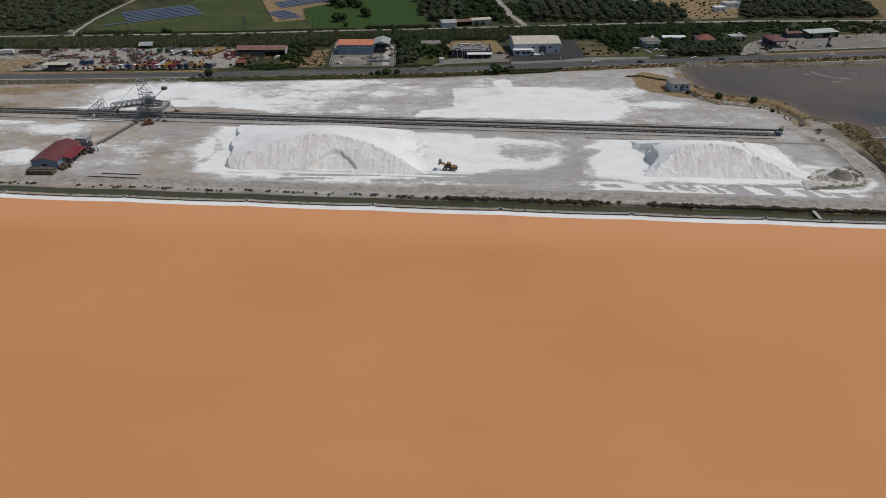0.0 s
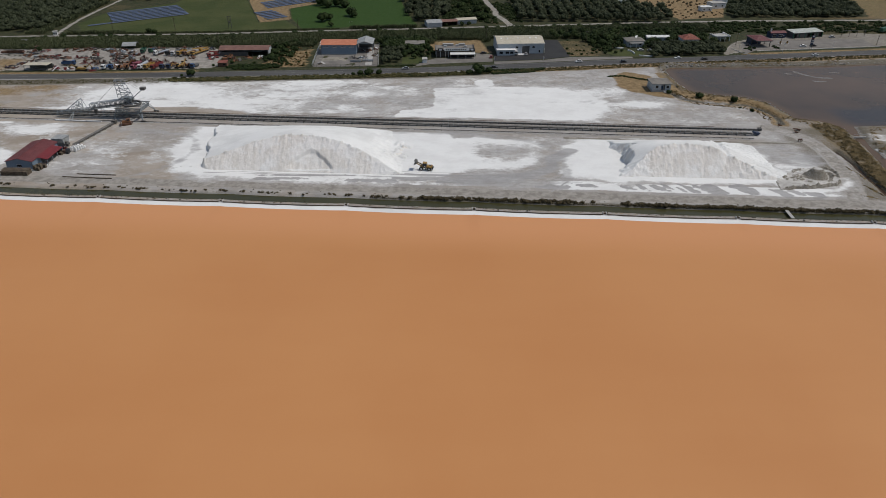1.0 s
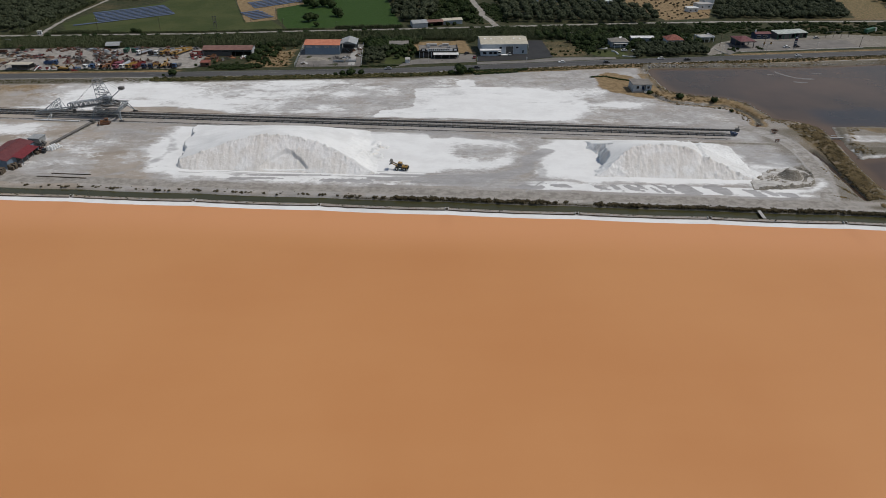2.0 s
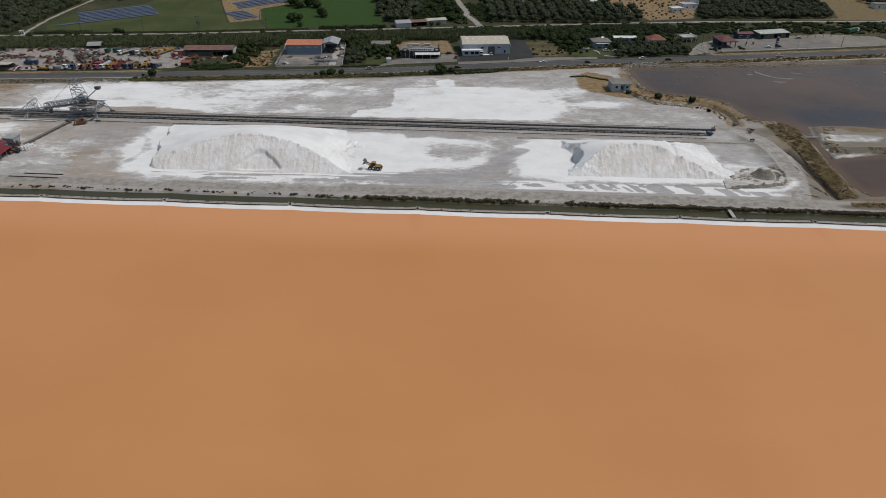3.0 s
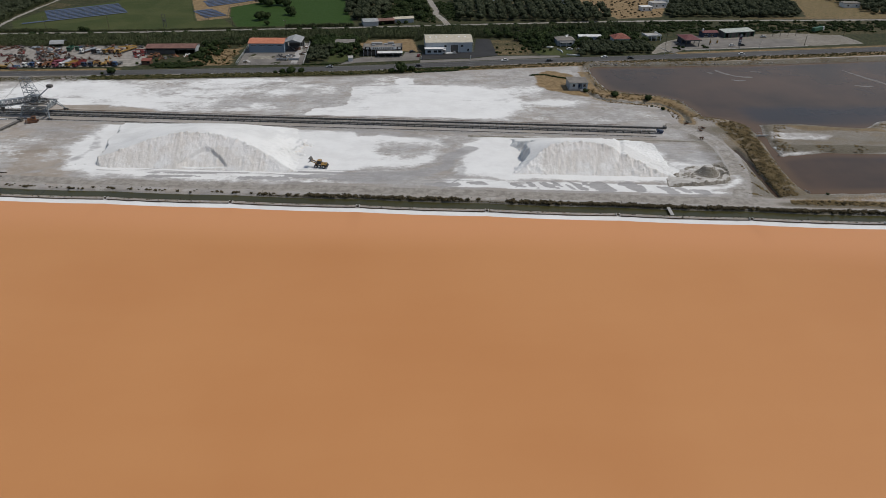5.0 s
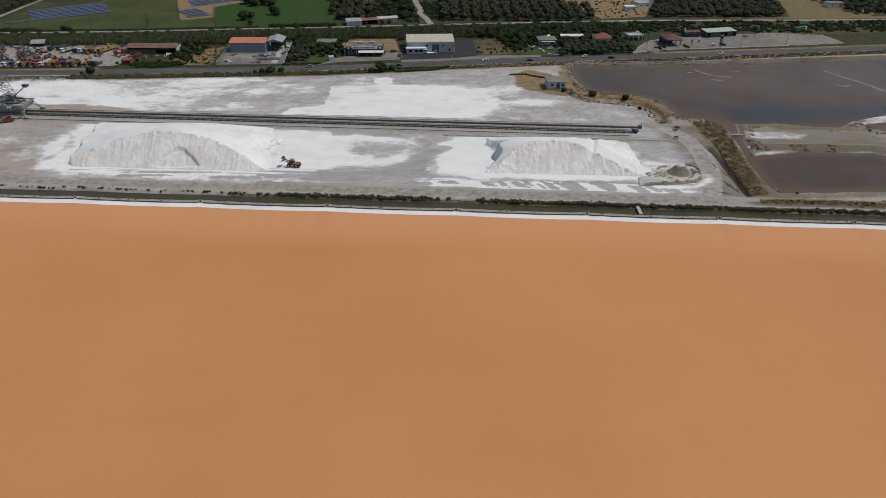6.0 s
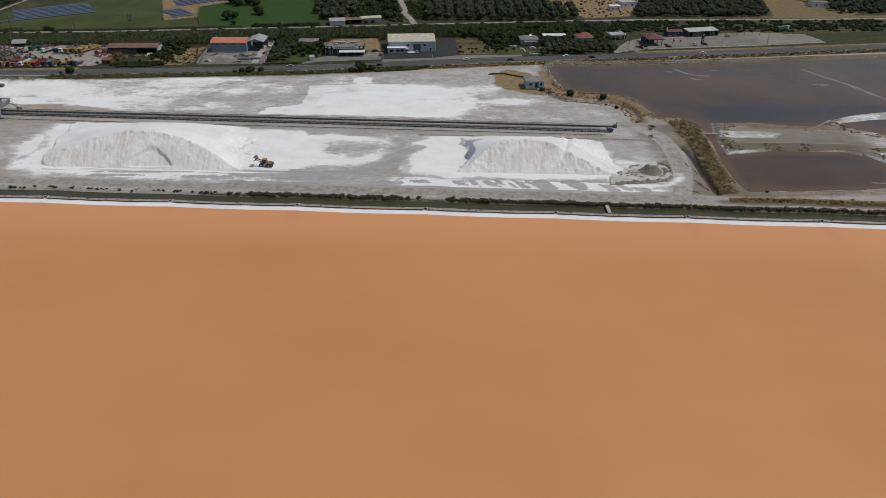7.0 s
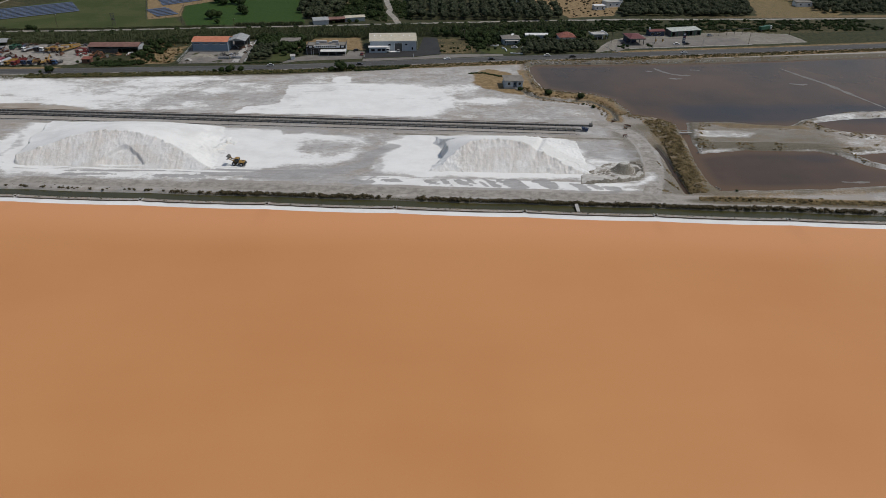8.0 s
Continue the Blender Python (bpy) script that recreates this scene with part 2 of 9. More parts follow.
M = {
    "ground": ground_material(),
    "brine": water_material("brine", (0.497, 0.234, 0.092), (0.462, 0.207, 0.078), 0.012, 0.45, (0.565, 0.268, 0.122), 0.15, (0.425, 0.186, 0.080)),
    # The pond's last tone is bluish sky reflection put into its colour.
    "pond": water_material("pond_water", (0.102, 0.065, 0.042), (0.055, 0.041, 0.031), 0.02, 0.2, (0.115, 0.073, 0.043), 0.09, (0.036, 0.037, 0.042)),
    "canal": water_material("canal_water", (0.056, 0.052, 0.022), (0.044, 0.042, 0.018), 0.05, 0.15, None, 0.25),
    "crust": surf("salt_crust", (0.74, 0.735, 0.72), (0.84, 0.84, 0.835), 0.15, 1.5, 0.7, spec=0.3, bump=0.3, stretch=(0.1, 1, 1)),
    "salt": pile_material(),
    "asphalt": surf("asphalt", (0.054, 0.053, 0.052), (0.090, 0.088, 0.084), 0.12, 3.0, 0.85, bump=0.2, dist=0.02, stretch=(0.06, 1, 1)),
    "new_asphalt": surf("new_asphalt", (0.022, 0.022, 0.023), (0.034, 0.034, 0.034), 0.1, 3.0, 0.85, bump=0.2, dist=0.02),
    "concrete": surf("concrete", (0.30, 0.29, 0.275), (0.40, 0.39, 0.37), 0.2, 3.0, 0.85, bump=0.2, dist=0.02, dirt=(0.2, 0.19, 0.17)),
    "paving": surf("dusty_paving", (0.125, 0.116, 0.105), (0.20, 0.186, 0.168), 0.12, 2.0, 0.88, bump=0.2, dist=0.02, dirt=(0.12, 0.115, 0.105)),
    "white_line": surf("road_paint", (0.13, 0.13, 0.125), (0.24, 0.24, 0.235), 0.3, 3.0, 0.7, bump=0),
    "flat_salt": surf("wet_salt", (0.12, 0.108, 0.098), (0.20, 0.188, 0.175), 0.4, 3.0, 0.6, bump=0.2),
    "mud": spoil_material(),
    "rubble": surf("rubble", (0.17, 0.155, 0.125), (0.30, 0.28, 0.24), 0.3, 2.5, 0.9, bump=0.6, dist=0.2),
}


# ---- building blocks ----
def fade(v, lo, hi):
    k = np.clip((v - lo) / (hi - lo), 0, 1)
    return k * k * (3 - 2 * k)


def grain(x, y, seed):
    ix, iy = np.floor(x).astype(np.int64), np.floor(y).astype(np.int64)
    fx, fy = x - ix, y - iy
    fx, fy = fx * fx * (3 - 2 * fx), fy * fy * (3 - 2 * fy)

    def at(i, j):
        h = (i * 374761393 + j * 668265263 + seed * 974711) & 0xFFFFFFFF
        h = ((h ^ (h >> 13)) * 1274126177) & 0xFFFFFFFF
        return ((h ^ (h >> 16)) & 0xFFFF) / 65535.0
    top = at(ix, iy) * (1 - fx) + at(ix + 1, iy) * fx
    low = at(ix, iy + 1) * (1 - fx) + at(ix + 1, iy + 1) * fx
    return top * (1 - fy) + low * fy


def fbm(x, y, size, seed, octaves=4):
    """Cloudy noise, 0 to 1, with lumps of about that size in metres."""
    total, amp, norm = 0.0, 1.0, 0.0
    for k in range(octaves):
        total = total + amp * grain(x / size * 2 ** k + 17.3 * k, y / size * 2 ** k - 9.1 * k, seed + k)
        norm += amp
        amp *= 0.55
    return total / norm


def away(x, y, ring, closed=True):
    """Metres from the outline; inside a closed one, minus."""
    best = np.full(x.shape, 1e9)
    inside = np.zeros(x.shape, bool)
    count = len(ring)
    for i in range(count if closed else count - 1):
        (ax, ay), (bx, by) = ring[i], ring[(i + 1) % count]
        dx, dy = bx - ax, by - ay
        k = np.clip(((x - ax) * dx + (y - ay) * dy) / (dx * dx + dy * dy + 1e-9), 0, 1)
        best = np.minimum(best, np.hypot(x - ax - k * dx, y - ay - k * dy))
        if closed and ay != by:
            cross = ((ay > y) != (by > y)) & (x < dx * (y - ay) / dy + ax)
            inside ^= cross
    return np.where(inside, -best, best) if closed else best


def grid_mesh(name, xs, ys, z, material, smooth=True, keep=None):
    """A sheet over the grid xs by ys with heights z; keep: which cells to have."""
    nx, ny = len(xs), len(ys)
    gx, gy = np.meshgrid(xs, ys)
    me = bpy.data.meshes.new(name)
    co = np.stack([gx.ravel(), gy.ravel(), np.broadcast_to(z, gx.shape).ravel()], 1).astype(np.float32)
    i, j = np.meshgrid(np.arange(nx - 1), np.arange(ny - 1))
    first = (j * nx + i).ravel()
    if keep is not None:
        first = first[keep[:-1, :-1].ravel()]
        quads = np.stack([first, first + 1, first + nx + 1, first + nx], 1)
        used, back = np.unique(quads, return_inverse=True)
        co, quads = co[used], back.reshape(quads.shape)
    else:
        used = None
        quads = np.stack([first, first + 1, first + nx + 1, first + nx], 1)
    me.vertices.add(len(co))
    me.vertices.foreach_set("co", co.ravel())
    me.loops.add(quads.size)
    me.loops.foreach_set("vertex_index", quads.ravel().astype(np.int32))
    me.polygons.add(len(quads))
    me.polygons.foreach_set("loop_start", np.arange(0, quads.size, 4, dtype=np.int32))
    me.polygons.foreach_set("use_smooth", np.full(len(quads), smooth))
    me.update(calc_edges=True)
    me.materials.append(material)
    return me, used


def cover(me, name, channels):
    """Stores up to three masks of the sheet's corners."""
    flat = [np.asarray(c, dtype=np.float32).ravel() for c in channels]
    while len(flat) < 3:
        flat.append(np.zeros_like(flat[0]))
    data = np.stack(flat + [np.ones_like(flat[0])], 1)
    me.attributes.new(name, "FLOAT_COLOR", "POINT").data.foreach_set("color", data.ravel())


def part(name, bm, material, parent=None, label=""):
    me = bpy.data.meshes.new(name)
    bm.to_mesh(me)
    bm.free()
    me.materials.append(material)
    ob = new(name, me)
    if parent is not None:
        ob.parent = parent
    if label:
        ob["label"] = label
    return ob


def thing(name, m, label, category, group="", kind=""):
    ob = new(name)
    ob.matrix_world = m
    ob.empty_display_size = 0.3
    return tagged(ob, label, category, group, kind)


def boxes(*rows, bevel=0.0):
    """A bmesh of boxes: each row is centre x, y, z, size x, y, z and, if it is turned, its pose's rx, ry, rz."""
    bm = bmesh.new()
    for r in rows:
        x, y, z, sx, sy, sz, *turn = r
        m = pose(x, y, z, *turn) @ Matrix.Diagonal((sx, sy, sz, 1))
        bmesh.ops.create_cube(bm, size=1.0, matrix=m)
    if bevel:
        bmesh.ops.bevel(bm, geom=bm.edges[:], offset=bevel, segments=1, affect="EDGES")
    return bm


def rods(pairs, r, sides=5):
    """A bmesh of straight bars of radius r between pairs of points."""
    bm = bmesh.new()
    for a, b in pairs:
        a, b = Vector(a), Vector(b)
        d = b - a
        m = Matrix.Translation((a + b) / 2) @ d.to_track_quat("Z", "Y").to_matrix().to_4x4()
        bmesh.ops.create_cone(bm, cap_ends=True, segments=sides, radius1=r, radius2=r, depth=d.length, matrix=m)
    return bm


def prism(profile, length, m=None):
    """A bmesh of the outline (y, z) drawn out along x, middle at 0."""
    bm = bmesh.new()
    ends = []
    for x in (-length / 2, length / 2):
        ends.append([bm.verts.new((x, y, z)) for y, z in profile])
    n = len(profile)
    for i in range(n):
        bm.faces.new((ends[0][i], ends[0][(i + 1) % n], ends[1][(i + 1) % n], ends[1][i]))
    bm.faces.new(ends[0][::-1])
    bm.faces.new(ends[1])
    bmesh.ops.recalc_face_normals(bm, faces=bm.faces[:])
    if m is not None:
        bm.transform(m)
    return bm


def slab(ring, z0, z1):
    """A bmesh of the flat outline (x, y) between two heights."""
    bm = bmesh.new()
    low, top = [bm.verts.new((x, y, z0)) for x, y in ring], [bm.verts.new((x, y, z1)) for x, y in ring]
    n = len(ring)
    for i in range(n):
        bm.faces.new((low[i], low[(i + 1) % n], top[(i + 1) % n], top[i]))
    bm.faces.new(top)
    bm.faces.new(low[::-1])
    bmesh.ops.recalc_face_normals(bm, faces=bm.faces[:])
    return bm


def ribbon(line, half, z, drop=0.0):
    """A bmesh strip along a line of points, thin, with its top at z."""
    bm = bmesh.new()
    pts = [Vector((x, y, 0)) for x, y in line]
    rows = []
    for i, p in enumerate(pts):
        d = (pts[min(i + 1, len(pts) - 1)] - pts[max(i - 1, 0)]).normalized()
        side = Vector((-d.y, d.x, 0)) * half
        rows.append([bm.verts.new((p.x + s * side.x, p.y + s * side.y, z)) for s in (-1, 1)])
        if drop:
            rows[-1] += [bm.verts.new((p.x + s * side.x * 1.02, p.y + s * side.y * 1.02, z - drop)) for s in (-1, 1)]
    for a, b in zip(rows, rows[1:]):
        bm.faces.new((a[0], b[0], b[1], a[1]))
        if drop:
            bm.faces.new((a[2], b[2], b[0], a[0]))
            bm.faces.new((a[1], b[1], b[3], a[3]))
    bmesh.ops.recalc_face_normals(bm, faces=bm.faces[:])
    return bm


def smooth_line(points, steps=8):
    """A rounder line through the points."""
    out = []
    for i in range(len(points) - 1):
        p = [Vector((*points[max(0, min(len(points) - 1, i + k))], 0)) for k in (-1, 0, 1, 2)]
        for s in range(steps):
            t = s / steps
            v = 0.5 * (2 * p[1] + (p[2] - p[0]) * t + (2 * p[0] - 5 * p[1] + 4 * p[2] - p[3]) * t * t + (3 * p[1] - p[0] - 3 * p[2] + p[3]) * t ** 3)
            out.append((v.x, v.y))
    out.append(tuple(points[-1]))
    return out


# ---- the plan of the land ----
def rim_y(x):
    """The pond's edge: a straight bank with shallow bays between the pegs."""
    bay = np.abs(np.sin((x - 20.0) * math.pi / 48.6))
    return 224.9 - 0.0573 * x + 0.25 - 0.7 * (bay ** 0.6 - 0.6)


def road_y(x):
    return np.interp(x, (-900, -400, -262, -132, -5, 130, 168, 292, 395, 900), (392, 384.5, 389, 397, 408.3, 430.6, 435.5, 453.7, 469.7, 555))


def track_y(x):
    """The field track behind the reeds."""
    return np.interp(x, (-900, -315, -160, -86, -7, 48, 147, 230, 345, 420, 900), (440, 482, 494, 504, 513, 521, 534, 543, 548, 553, 580))


POND = [(141, 405), (142, 413), (146, 418), (165, 418.5), (201, 421), (236, 423), (259, 426), (380, 442), (700, 488), (700, 340), (320, 338),
        (298, 335), (280, 328), (269, 323), (260, 315), (246, 316), (228, 320), (209, 319), (205.5, 304), (204, 292), (202.5, 279), (208, 281),
        (225, 284), (258, 283), (266, 278), (271, 268), (278, 264), (420, 258), (420, 250), (268, 247), (244, 244), (227, 243), (208, 242),
        (198, 242), (196, 248), (196, 259), (198, 277), (200, 290), (201.5, 304), (203, 316), (195, 325), (185, 329), (182, 344), (180, 353),
        (171, 361), (156, 365), (144, 372), (142, 388)]
POND_SMALL = [(274, 320), (283, 323), (300, 326), (314, 328), (480, 334), (480, 306), (300, 303), (288, 305), (279, 309), (274, 315)]
POND_SIDE = [(273, 279), (288, 282), (480, 298), (480, 268), (300, 264), (282, 266), (276, 272)]
DITCH = [(184.9, 287.5), (185.6, 279), (185.4, 269), (184.9, 260), (184.7, 253), (184.2, 239.5)]
BANK = [(134, 404), (140.5, 404), (141.2, 388), (143, 371.5), (155, 364), (170, 359.5), (178.5, 352), (180.5, 343), (183, 329), (177, 328), (176, 334), (174, 342), (168, 350), (155, 353), (140, 358), (135.5, 369)]
STONY_DITCH = [(134, 367), (138, 356), (154, 351), (167, 348), (173, 340), (175.5, 330), (174, 321)]
YARD_END = [(163, 316), (175, 305), (179, 288), (178, 271), (175, 254), (169, 239)]
KNOLL = [(108, 376), (109, 396), (116, 404), (126, 398), (132, 384), (136, 368), (131, 361), (120, 366)]
WHITE_SHEET = [(3, 371.5), (25, 376), (72, 375), (91, 366), (94, 346), (84, 323), (20, 327), (-16, 329), (-14, 336), (4, 341)]
MEADOW = [(-268, 522), (-255, 500), (-232, 494), (-161, 501), (-100, 511), (-116, 538), (-133, 529), (-160, 605), (-170, 640), (-215, 640), (-222, 598), (-263, 560)]
CLOVER = [(-112, 545), (-98, 511), (-13, 522), (-22, 560), (-36, 640), (-118, 640), (-100, 600), (-120, 579)]
SOLAR_LOT = [(-168, 645), (-159, 600), (-134, 530), (-112, 541), (-121, 578), (-102, 598), (-92, 645)]
STUBBLE = [(164, 640), (172, 605), (185, 562), (190, 548), (226, 556), (240, 600), (250, 640)]
FAR_FIELD = [(342, 556), (402, 558), (420, 575), (400, 640), (362, 640), (352, 590)]
SCRAP_YARD = [(-330, 398), (-262, 401), (-144, 409), (-132, 411), (-134, 434), (-148, 462), (-250, 462), (-330, 452)]
VACANT_LOT = [(84, 479), (88, 441), (112, 443), (107, 482)]
GAS_LOT = [(190, 447), (214, 457), (305, 470), (345, 477), (340, 500), (305, 505), (272, 499), (234, 494), (208, 480), (196, 462)]


def land(x, y):
    """Heights and what covers the land."""
    s = y - rim_y(x)
    wob = fbm(x, y, 5.0, 3) - 0.5
    z = np.interp(s, (-6, 0.0, 2.6, 3.2, 4.7, 5.9, 6.8, 10.3, 11.0, 11.8, 13.5, 15.5), (-1.6, -0.52, -0.25, 0.1, 0.12, -0.45, -1.3, -1.3, -0.62, 0.05, 0.15, 0.0))
    z = z + np.where(s > 2.8, wob * 0.25, 0.0) * fade(s, 2.8, 4)
    pond = np.minimum(np.minimum(away(x, y, POND), away(x, y, POND_SMALL)), away(x, y, POND_SIDE)) + wob * 1.6
    shore = np.interp(pond, (-4, 0, 1.2, 3.0), (-1.6, -0.55, 0.0, 0.0))
    dyke = np.where((x > 139), np.exp(-((pond - 4.5) / 3.0) ** 2), 0) * fade(y, 236, 246)
    z = np.where(pond < 3.0, np.minimum(z, shore), z) + 0.7 * dyke * fade(pond, 0.5, 2.5)
    ditch = away(x, y, DITCH, False)
    f_rag = fbm(x, y, 3.0, 151)
    z = np.where(y > 228, z - 1.5 * (1 - fade(ditch + 0.8 * (f_rag - 0.5), 0.5, 1.9)), z)
    stony = away(x, y, smooth_line(STONY_DITCH, 4), False)
    z = z - 1.1 * (1 - fade(stony + 2.0 * (fbm(x, y, 4.0, 141) - 0.5), 0.3, 2.4))
    yard = (s > 15) & (pond > 0)
    z = z + np.where(yard, 0.10 * (fbm(x, y, 12.0, 5) - 0.5), 0)
    pit = np.hypot((x - 158) / 14.5, (y - 257) / 10.5)
    road, field = road_y(x), track_y(x)
    north = fade(y, road - 7, road + 7)
    z = z + north * 0.0

    # what lies on it
    f30, f12, f5 = fbm(x, y, 30.0, 11), fbm(x * 0.55, y, 13.0, 21, 5), fbm(x * 0.5, y, 5.0, 31)
    swirl = fbm(x * 0.6 + 9 * (f30 - 0.5), y + 14 * (f12 - 0.5), 16.0, 41, 5)
    white = np.zeros_like(x)
    upper = fade(y, 329, 334) * (1 - fade(y, road - 18, road - 13)) * fade(x, -225, -190) * (1 - fade(x, 92, 130))
    white = np.maximum(white, upper * (0.44 + 0.30 * fade(swirl, 0.38, 0.66) - 0.14 * fade(x, -100, -40) - 0.26 * fade(y, 372, 388) * fade(x, -60, 0)))
    behind = np.exp(-(((x + 150) / 46) ** 2 + ((y - 365) / 17) ** 2) ** 2)
    white = np.maximum(white, behind * (0.78 + 0.5 * (f12 - 0.4)))
    white = np.maximum(white, 1.2 * (1 - fade(away(x, y, WHITE_SHEET) + 4 * (f5 - 0.5) + 7 * (f12 - 0.5) * np.maximum(fade(x, 60, 84), 0.8 * (1 - fade(x, 8, 20))), -1 - 9 * fade(x, 66, 88), 2.5 + 6 * fade(x, 66, 88))))
    spill = np.hypot((x - 31) / 7.0, (y - 385) / 8.0) + 1.1 * (f5 - 0.5)
    north_edge = fade(y, 374, 381) * fade(x, 20, 40) * (1 - fade(x, 128, 140)) * fade(away(x, y, WHITE_SHEET), 0, 3)
    white = white * (1 - 0.6 * north_edge)
    white = np.maximum(white, 0.85 * (1 - fade(spill, 0.6, 1.05)))
    bare = np.exp(-(((x + 8) / 30) ** 2 + ((y - 358) / 15) ** 2) ** 2)
    white = white * (1 - 0.22 * bare * fade(away(x, y, WHITE_SHEET), 0, 4))
    west = fade(y, 296, 306) * (1 - fade(y, 317, 321)) * (1 - fade(x, -182, -160))
    white = np.maximum(white, west * (0.30 + 0.5 * fade(swirl, 0.38, 0.6)))
    loading = fade(x, -188, -172) * (1 - fade(x, -112, -98)) * fade(y, 254, 262) * (1 - fade(y, 300, 312))
    white = np.maximum(white, loading * (0.10 + 0.24 * fade(fbm(x * 0.7 + 6 * f5, y + 8 * (f30 - 0.5), 12.0, 181, 5), 0.44, 0.66)))
    rubbly = np.hypot((x + 190) / 14, (y - 274) / 9) + 0.9 * (f5 - 0.5)
    white = np.maximum(white, 0.7 * (1 - fade(rubbly, 0.6, 1.1)))
    heap1 = away(x, y, [(-104, 262), (-110, 285), (-104, 312), (-86, 317), (-40, 318), (-12, 308), (4, 300), (14, 286), (-2, 268), (-14, 258), (-92, 258)])
    white = np.maximum(white, 1.05 * (1 - fade(heap1 + 9 * (f12 - 0.5), -3, 12)))
    middle = away(x, y, [(-12, 256), (-14, 306), (7.7, 307), (12, 297), (24, 301.5), (34, 298.5), (50, 296.5), (56, 287), (52, 285.5), (51, 278), (48, 269), (41, 263.5), (27, 261), (12, 259), (-1, 255.5)])
    white = np.maximum(white, (1 - fade(middle + 5 * (f12 - 0.5), -5 + 4 * fade(y, 290, 296), 3)) * (1.2 - 0.52 * fade(x, 4, 30)))
    wash = np.hypot((x - 36 - 0.3 * (y - 283)) / 15.0, (y - 283) / 9.5) + 0.7 * (f12 - 0.5)
    white = white * (1 - 0.55 * (1 - fade(wash, 0.45, 1.15)))
    flow = away(x, y, smooth_line([(64, 284), (56, 276), (54, 267), (44, 259), (28, 256), (10, 255.5)], 5), False)
    white = white * (1 - 0.95 * (1 - fade(flow + 3 * (f5 - 0.5), 2.2, 6.5)) * fade(x, 4, 26))
    heap2 = away(x, y, [(62, 262), (66, 290), (76, 301), (110, 302), (138, 298), (147, 280), (150, 262), (144, 255), (80, 255)])
    white = np.maximum(white, 1.05 * (1 - fade(heap2 + 9 * (f12 - 0.5), -3, 9)))
    strip = fade(s, 23, 25) * (1 - fade(s, 30.5, 32.5))
    west_strip = fade(x, -96, -88) * (1 - fade(x, 0, 40))
    east_strip = fade(x, 48, 60) * (1 - fade(x, 156, 173))
    white = np.maximum(white, strip * (0.66 * west_strip + 0.86 * east_strip) * (0.55 + 0.7 * fade(fbm(x * 0.35, y, 6.0, 61), 0.3, 0.55)))
    damp = np.zeros_like(x)
    ragged = 1.5 * (fbm(x, y, 3.2, 131, 4) - 0.5)
    for bx0, by0, bw, bh in ((66, 249, 6.5, 1.9), (82.2, 247.6, 3.6, 3.2), (87.6, 248.6, 2.2, 3.8), (95, 247.7, 3.2, 3.0), (97.5, 249.5, 1.6, 3.0), (103.6, 246, 1.0, 2.2), (107.0, 247.2, 2.6, 4.0), (115.0, 247, 6.2, 4.4), (128.7, 246.2, 6.0, 4.4), (143.2, 243.4, 3.4, 3.4), (148.5, 243.6, 2.6, 3.0), (154.5, 242.6, 4.0, 2.6)):
        spot = (np.abs((x - bx0 + 0.6 * (y - by0)) / (0.8 * bw)) ** 3.5 + np.abs((y - by0) / bh) ** 3.5) ** 0.286 + ragged
        damp = np.maximum(damp, 1.0 * (1 - fade(spot, 0.62, 1.2)))
    for bx0, by0, bw, bh in ((-59.5, 254.2, 10, 1.6), (-48.7, 257.4, 26, 1.0), (-23.8, 252.8, 8, 2.2), (-16, 252.3, 6, 2.2), (1.7, 254.6, 16, 1.8), (13.2, 252.4, 14, 1.8), (51.6, 247.8, 8, 2.0)):
        spot = np.hypot((x - bx0) / bw, (y - by0) / bh) + ragged
        damp = np.maximum(damp, 0.8 * (1 - fade(spot, 0.78, 1.05)))
    lane = np.exp(-((s - 33.6) / 1.2) ** 2) * fade(x, -85, -70) * (1 - fade(x, 40, 60))
    damp = np.maximum(damp, 0.95 * lane)
    for at_s, at_w in ((30.9, 0.35), (36.2, 0.3)):
        damp = np.maximum(damp, 0.75 * np.exp(-((s - at_s) / at_w) ** 2) * fade(x, -92, -80) * (1 - fade(x, 30, 60)))
    between = fade(s, 22, 25) * (1 - fade(s, 31, 36)) * fade(x, -6, 12) * (1 - fade(x, 56, 66))
    damp = np.maximum(damp, between * (0.30 + 0.7 * (f12 - 0.3)))
    for line, wide in (([(12, 252.9), (27, 252.5), (46, 251.3), (64.5, 251.6)], 0.35), ([(59, 253), (51.2, 243.5)], 0.45), ([(-92, 259.6), (-60, 258.4), (-20, 256.6), (8, 255.2)], 0.3)):
        damp = np.maximum(damp, 0.95 * np.exp(-((away(x, y, line, False) + 0.4 * (f5 - 0.5)) / wide) ** 2))
    lane_grey = 1 - fade(flow + 3 * (f5 - 0.5), 1.5, 6.0)
    damp = np.maximum(damp, 0.75 * lane_grey * fade(x, 8, 26))
    damp = np.maximum(damp, 0.42 * (1 - fade(wash, 0.35, 0.95)))
    plot = 1 - fade(away(x, y, [(143, 296), (166, 290), (175, 285), (174, 272), (160, 268), (150, 276), (146, 288)]) + 5 * (f5 - 0.5), -2, 3)
    damp = np.maximum(damp, plot * (0.25 + 0.6 * f12))
    damp = np.maximum(damp, upper * fade(swirl, 0.54, 0.42) * 0.36 * fade(x, -160, -100))
    east = fade(x, 144, 152) * (1 - fade(x, 166, 174)) * fade(y, 244, 250) * (1 - fade(y, 296, 300))
    white = np.maximum(white, east * (0.25 + 0.35 * fade(swirl, 0.42, 0.68)))
    white = np.maximum(white, 0.75 * np.exp(-((pit - 1.12) / 0.16) ** 2) * (y < 258) * (0.5 + 0.6 * f12))
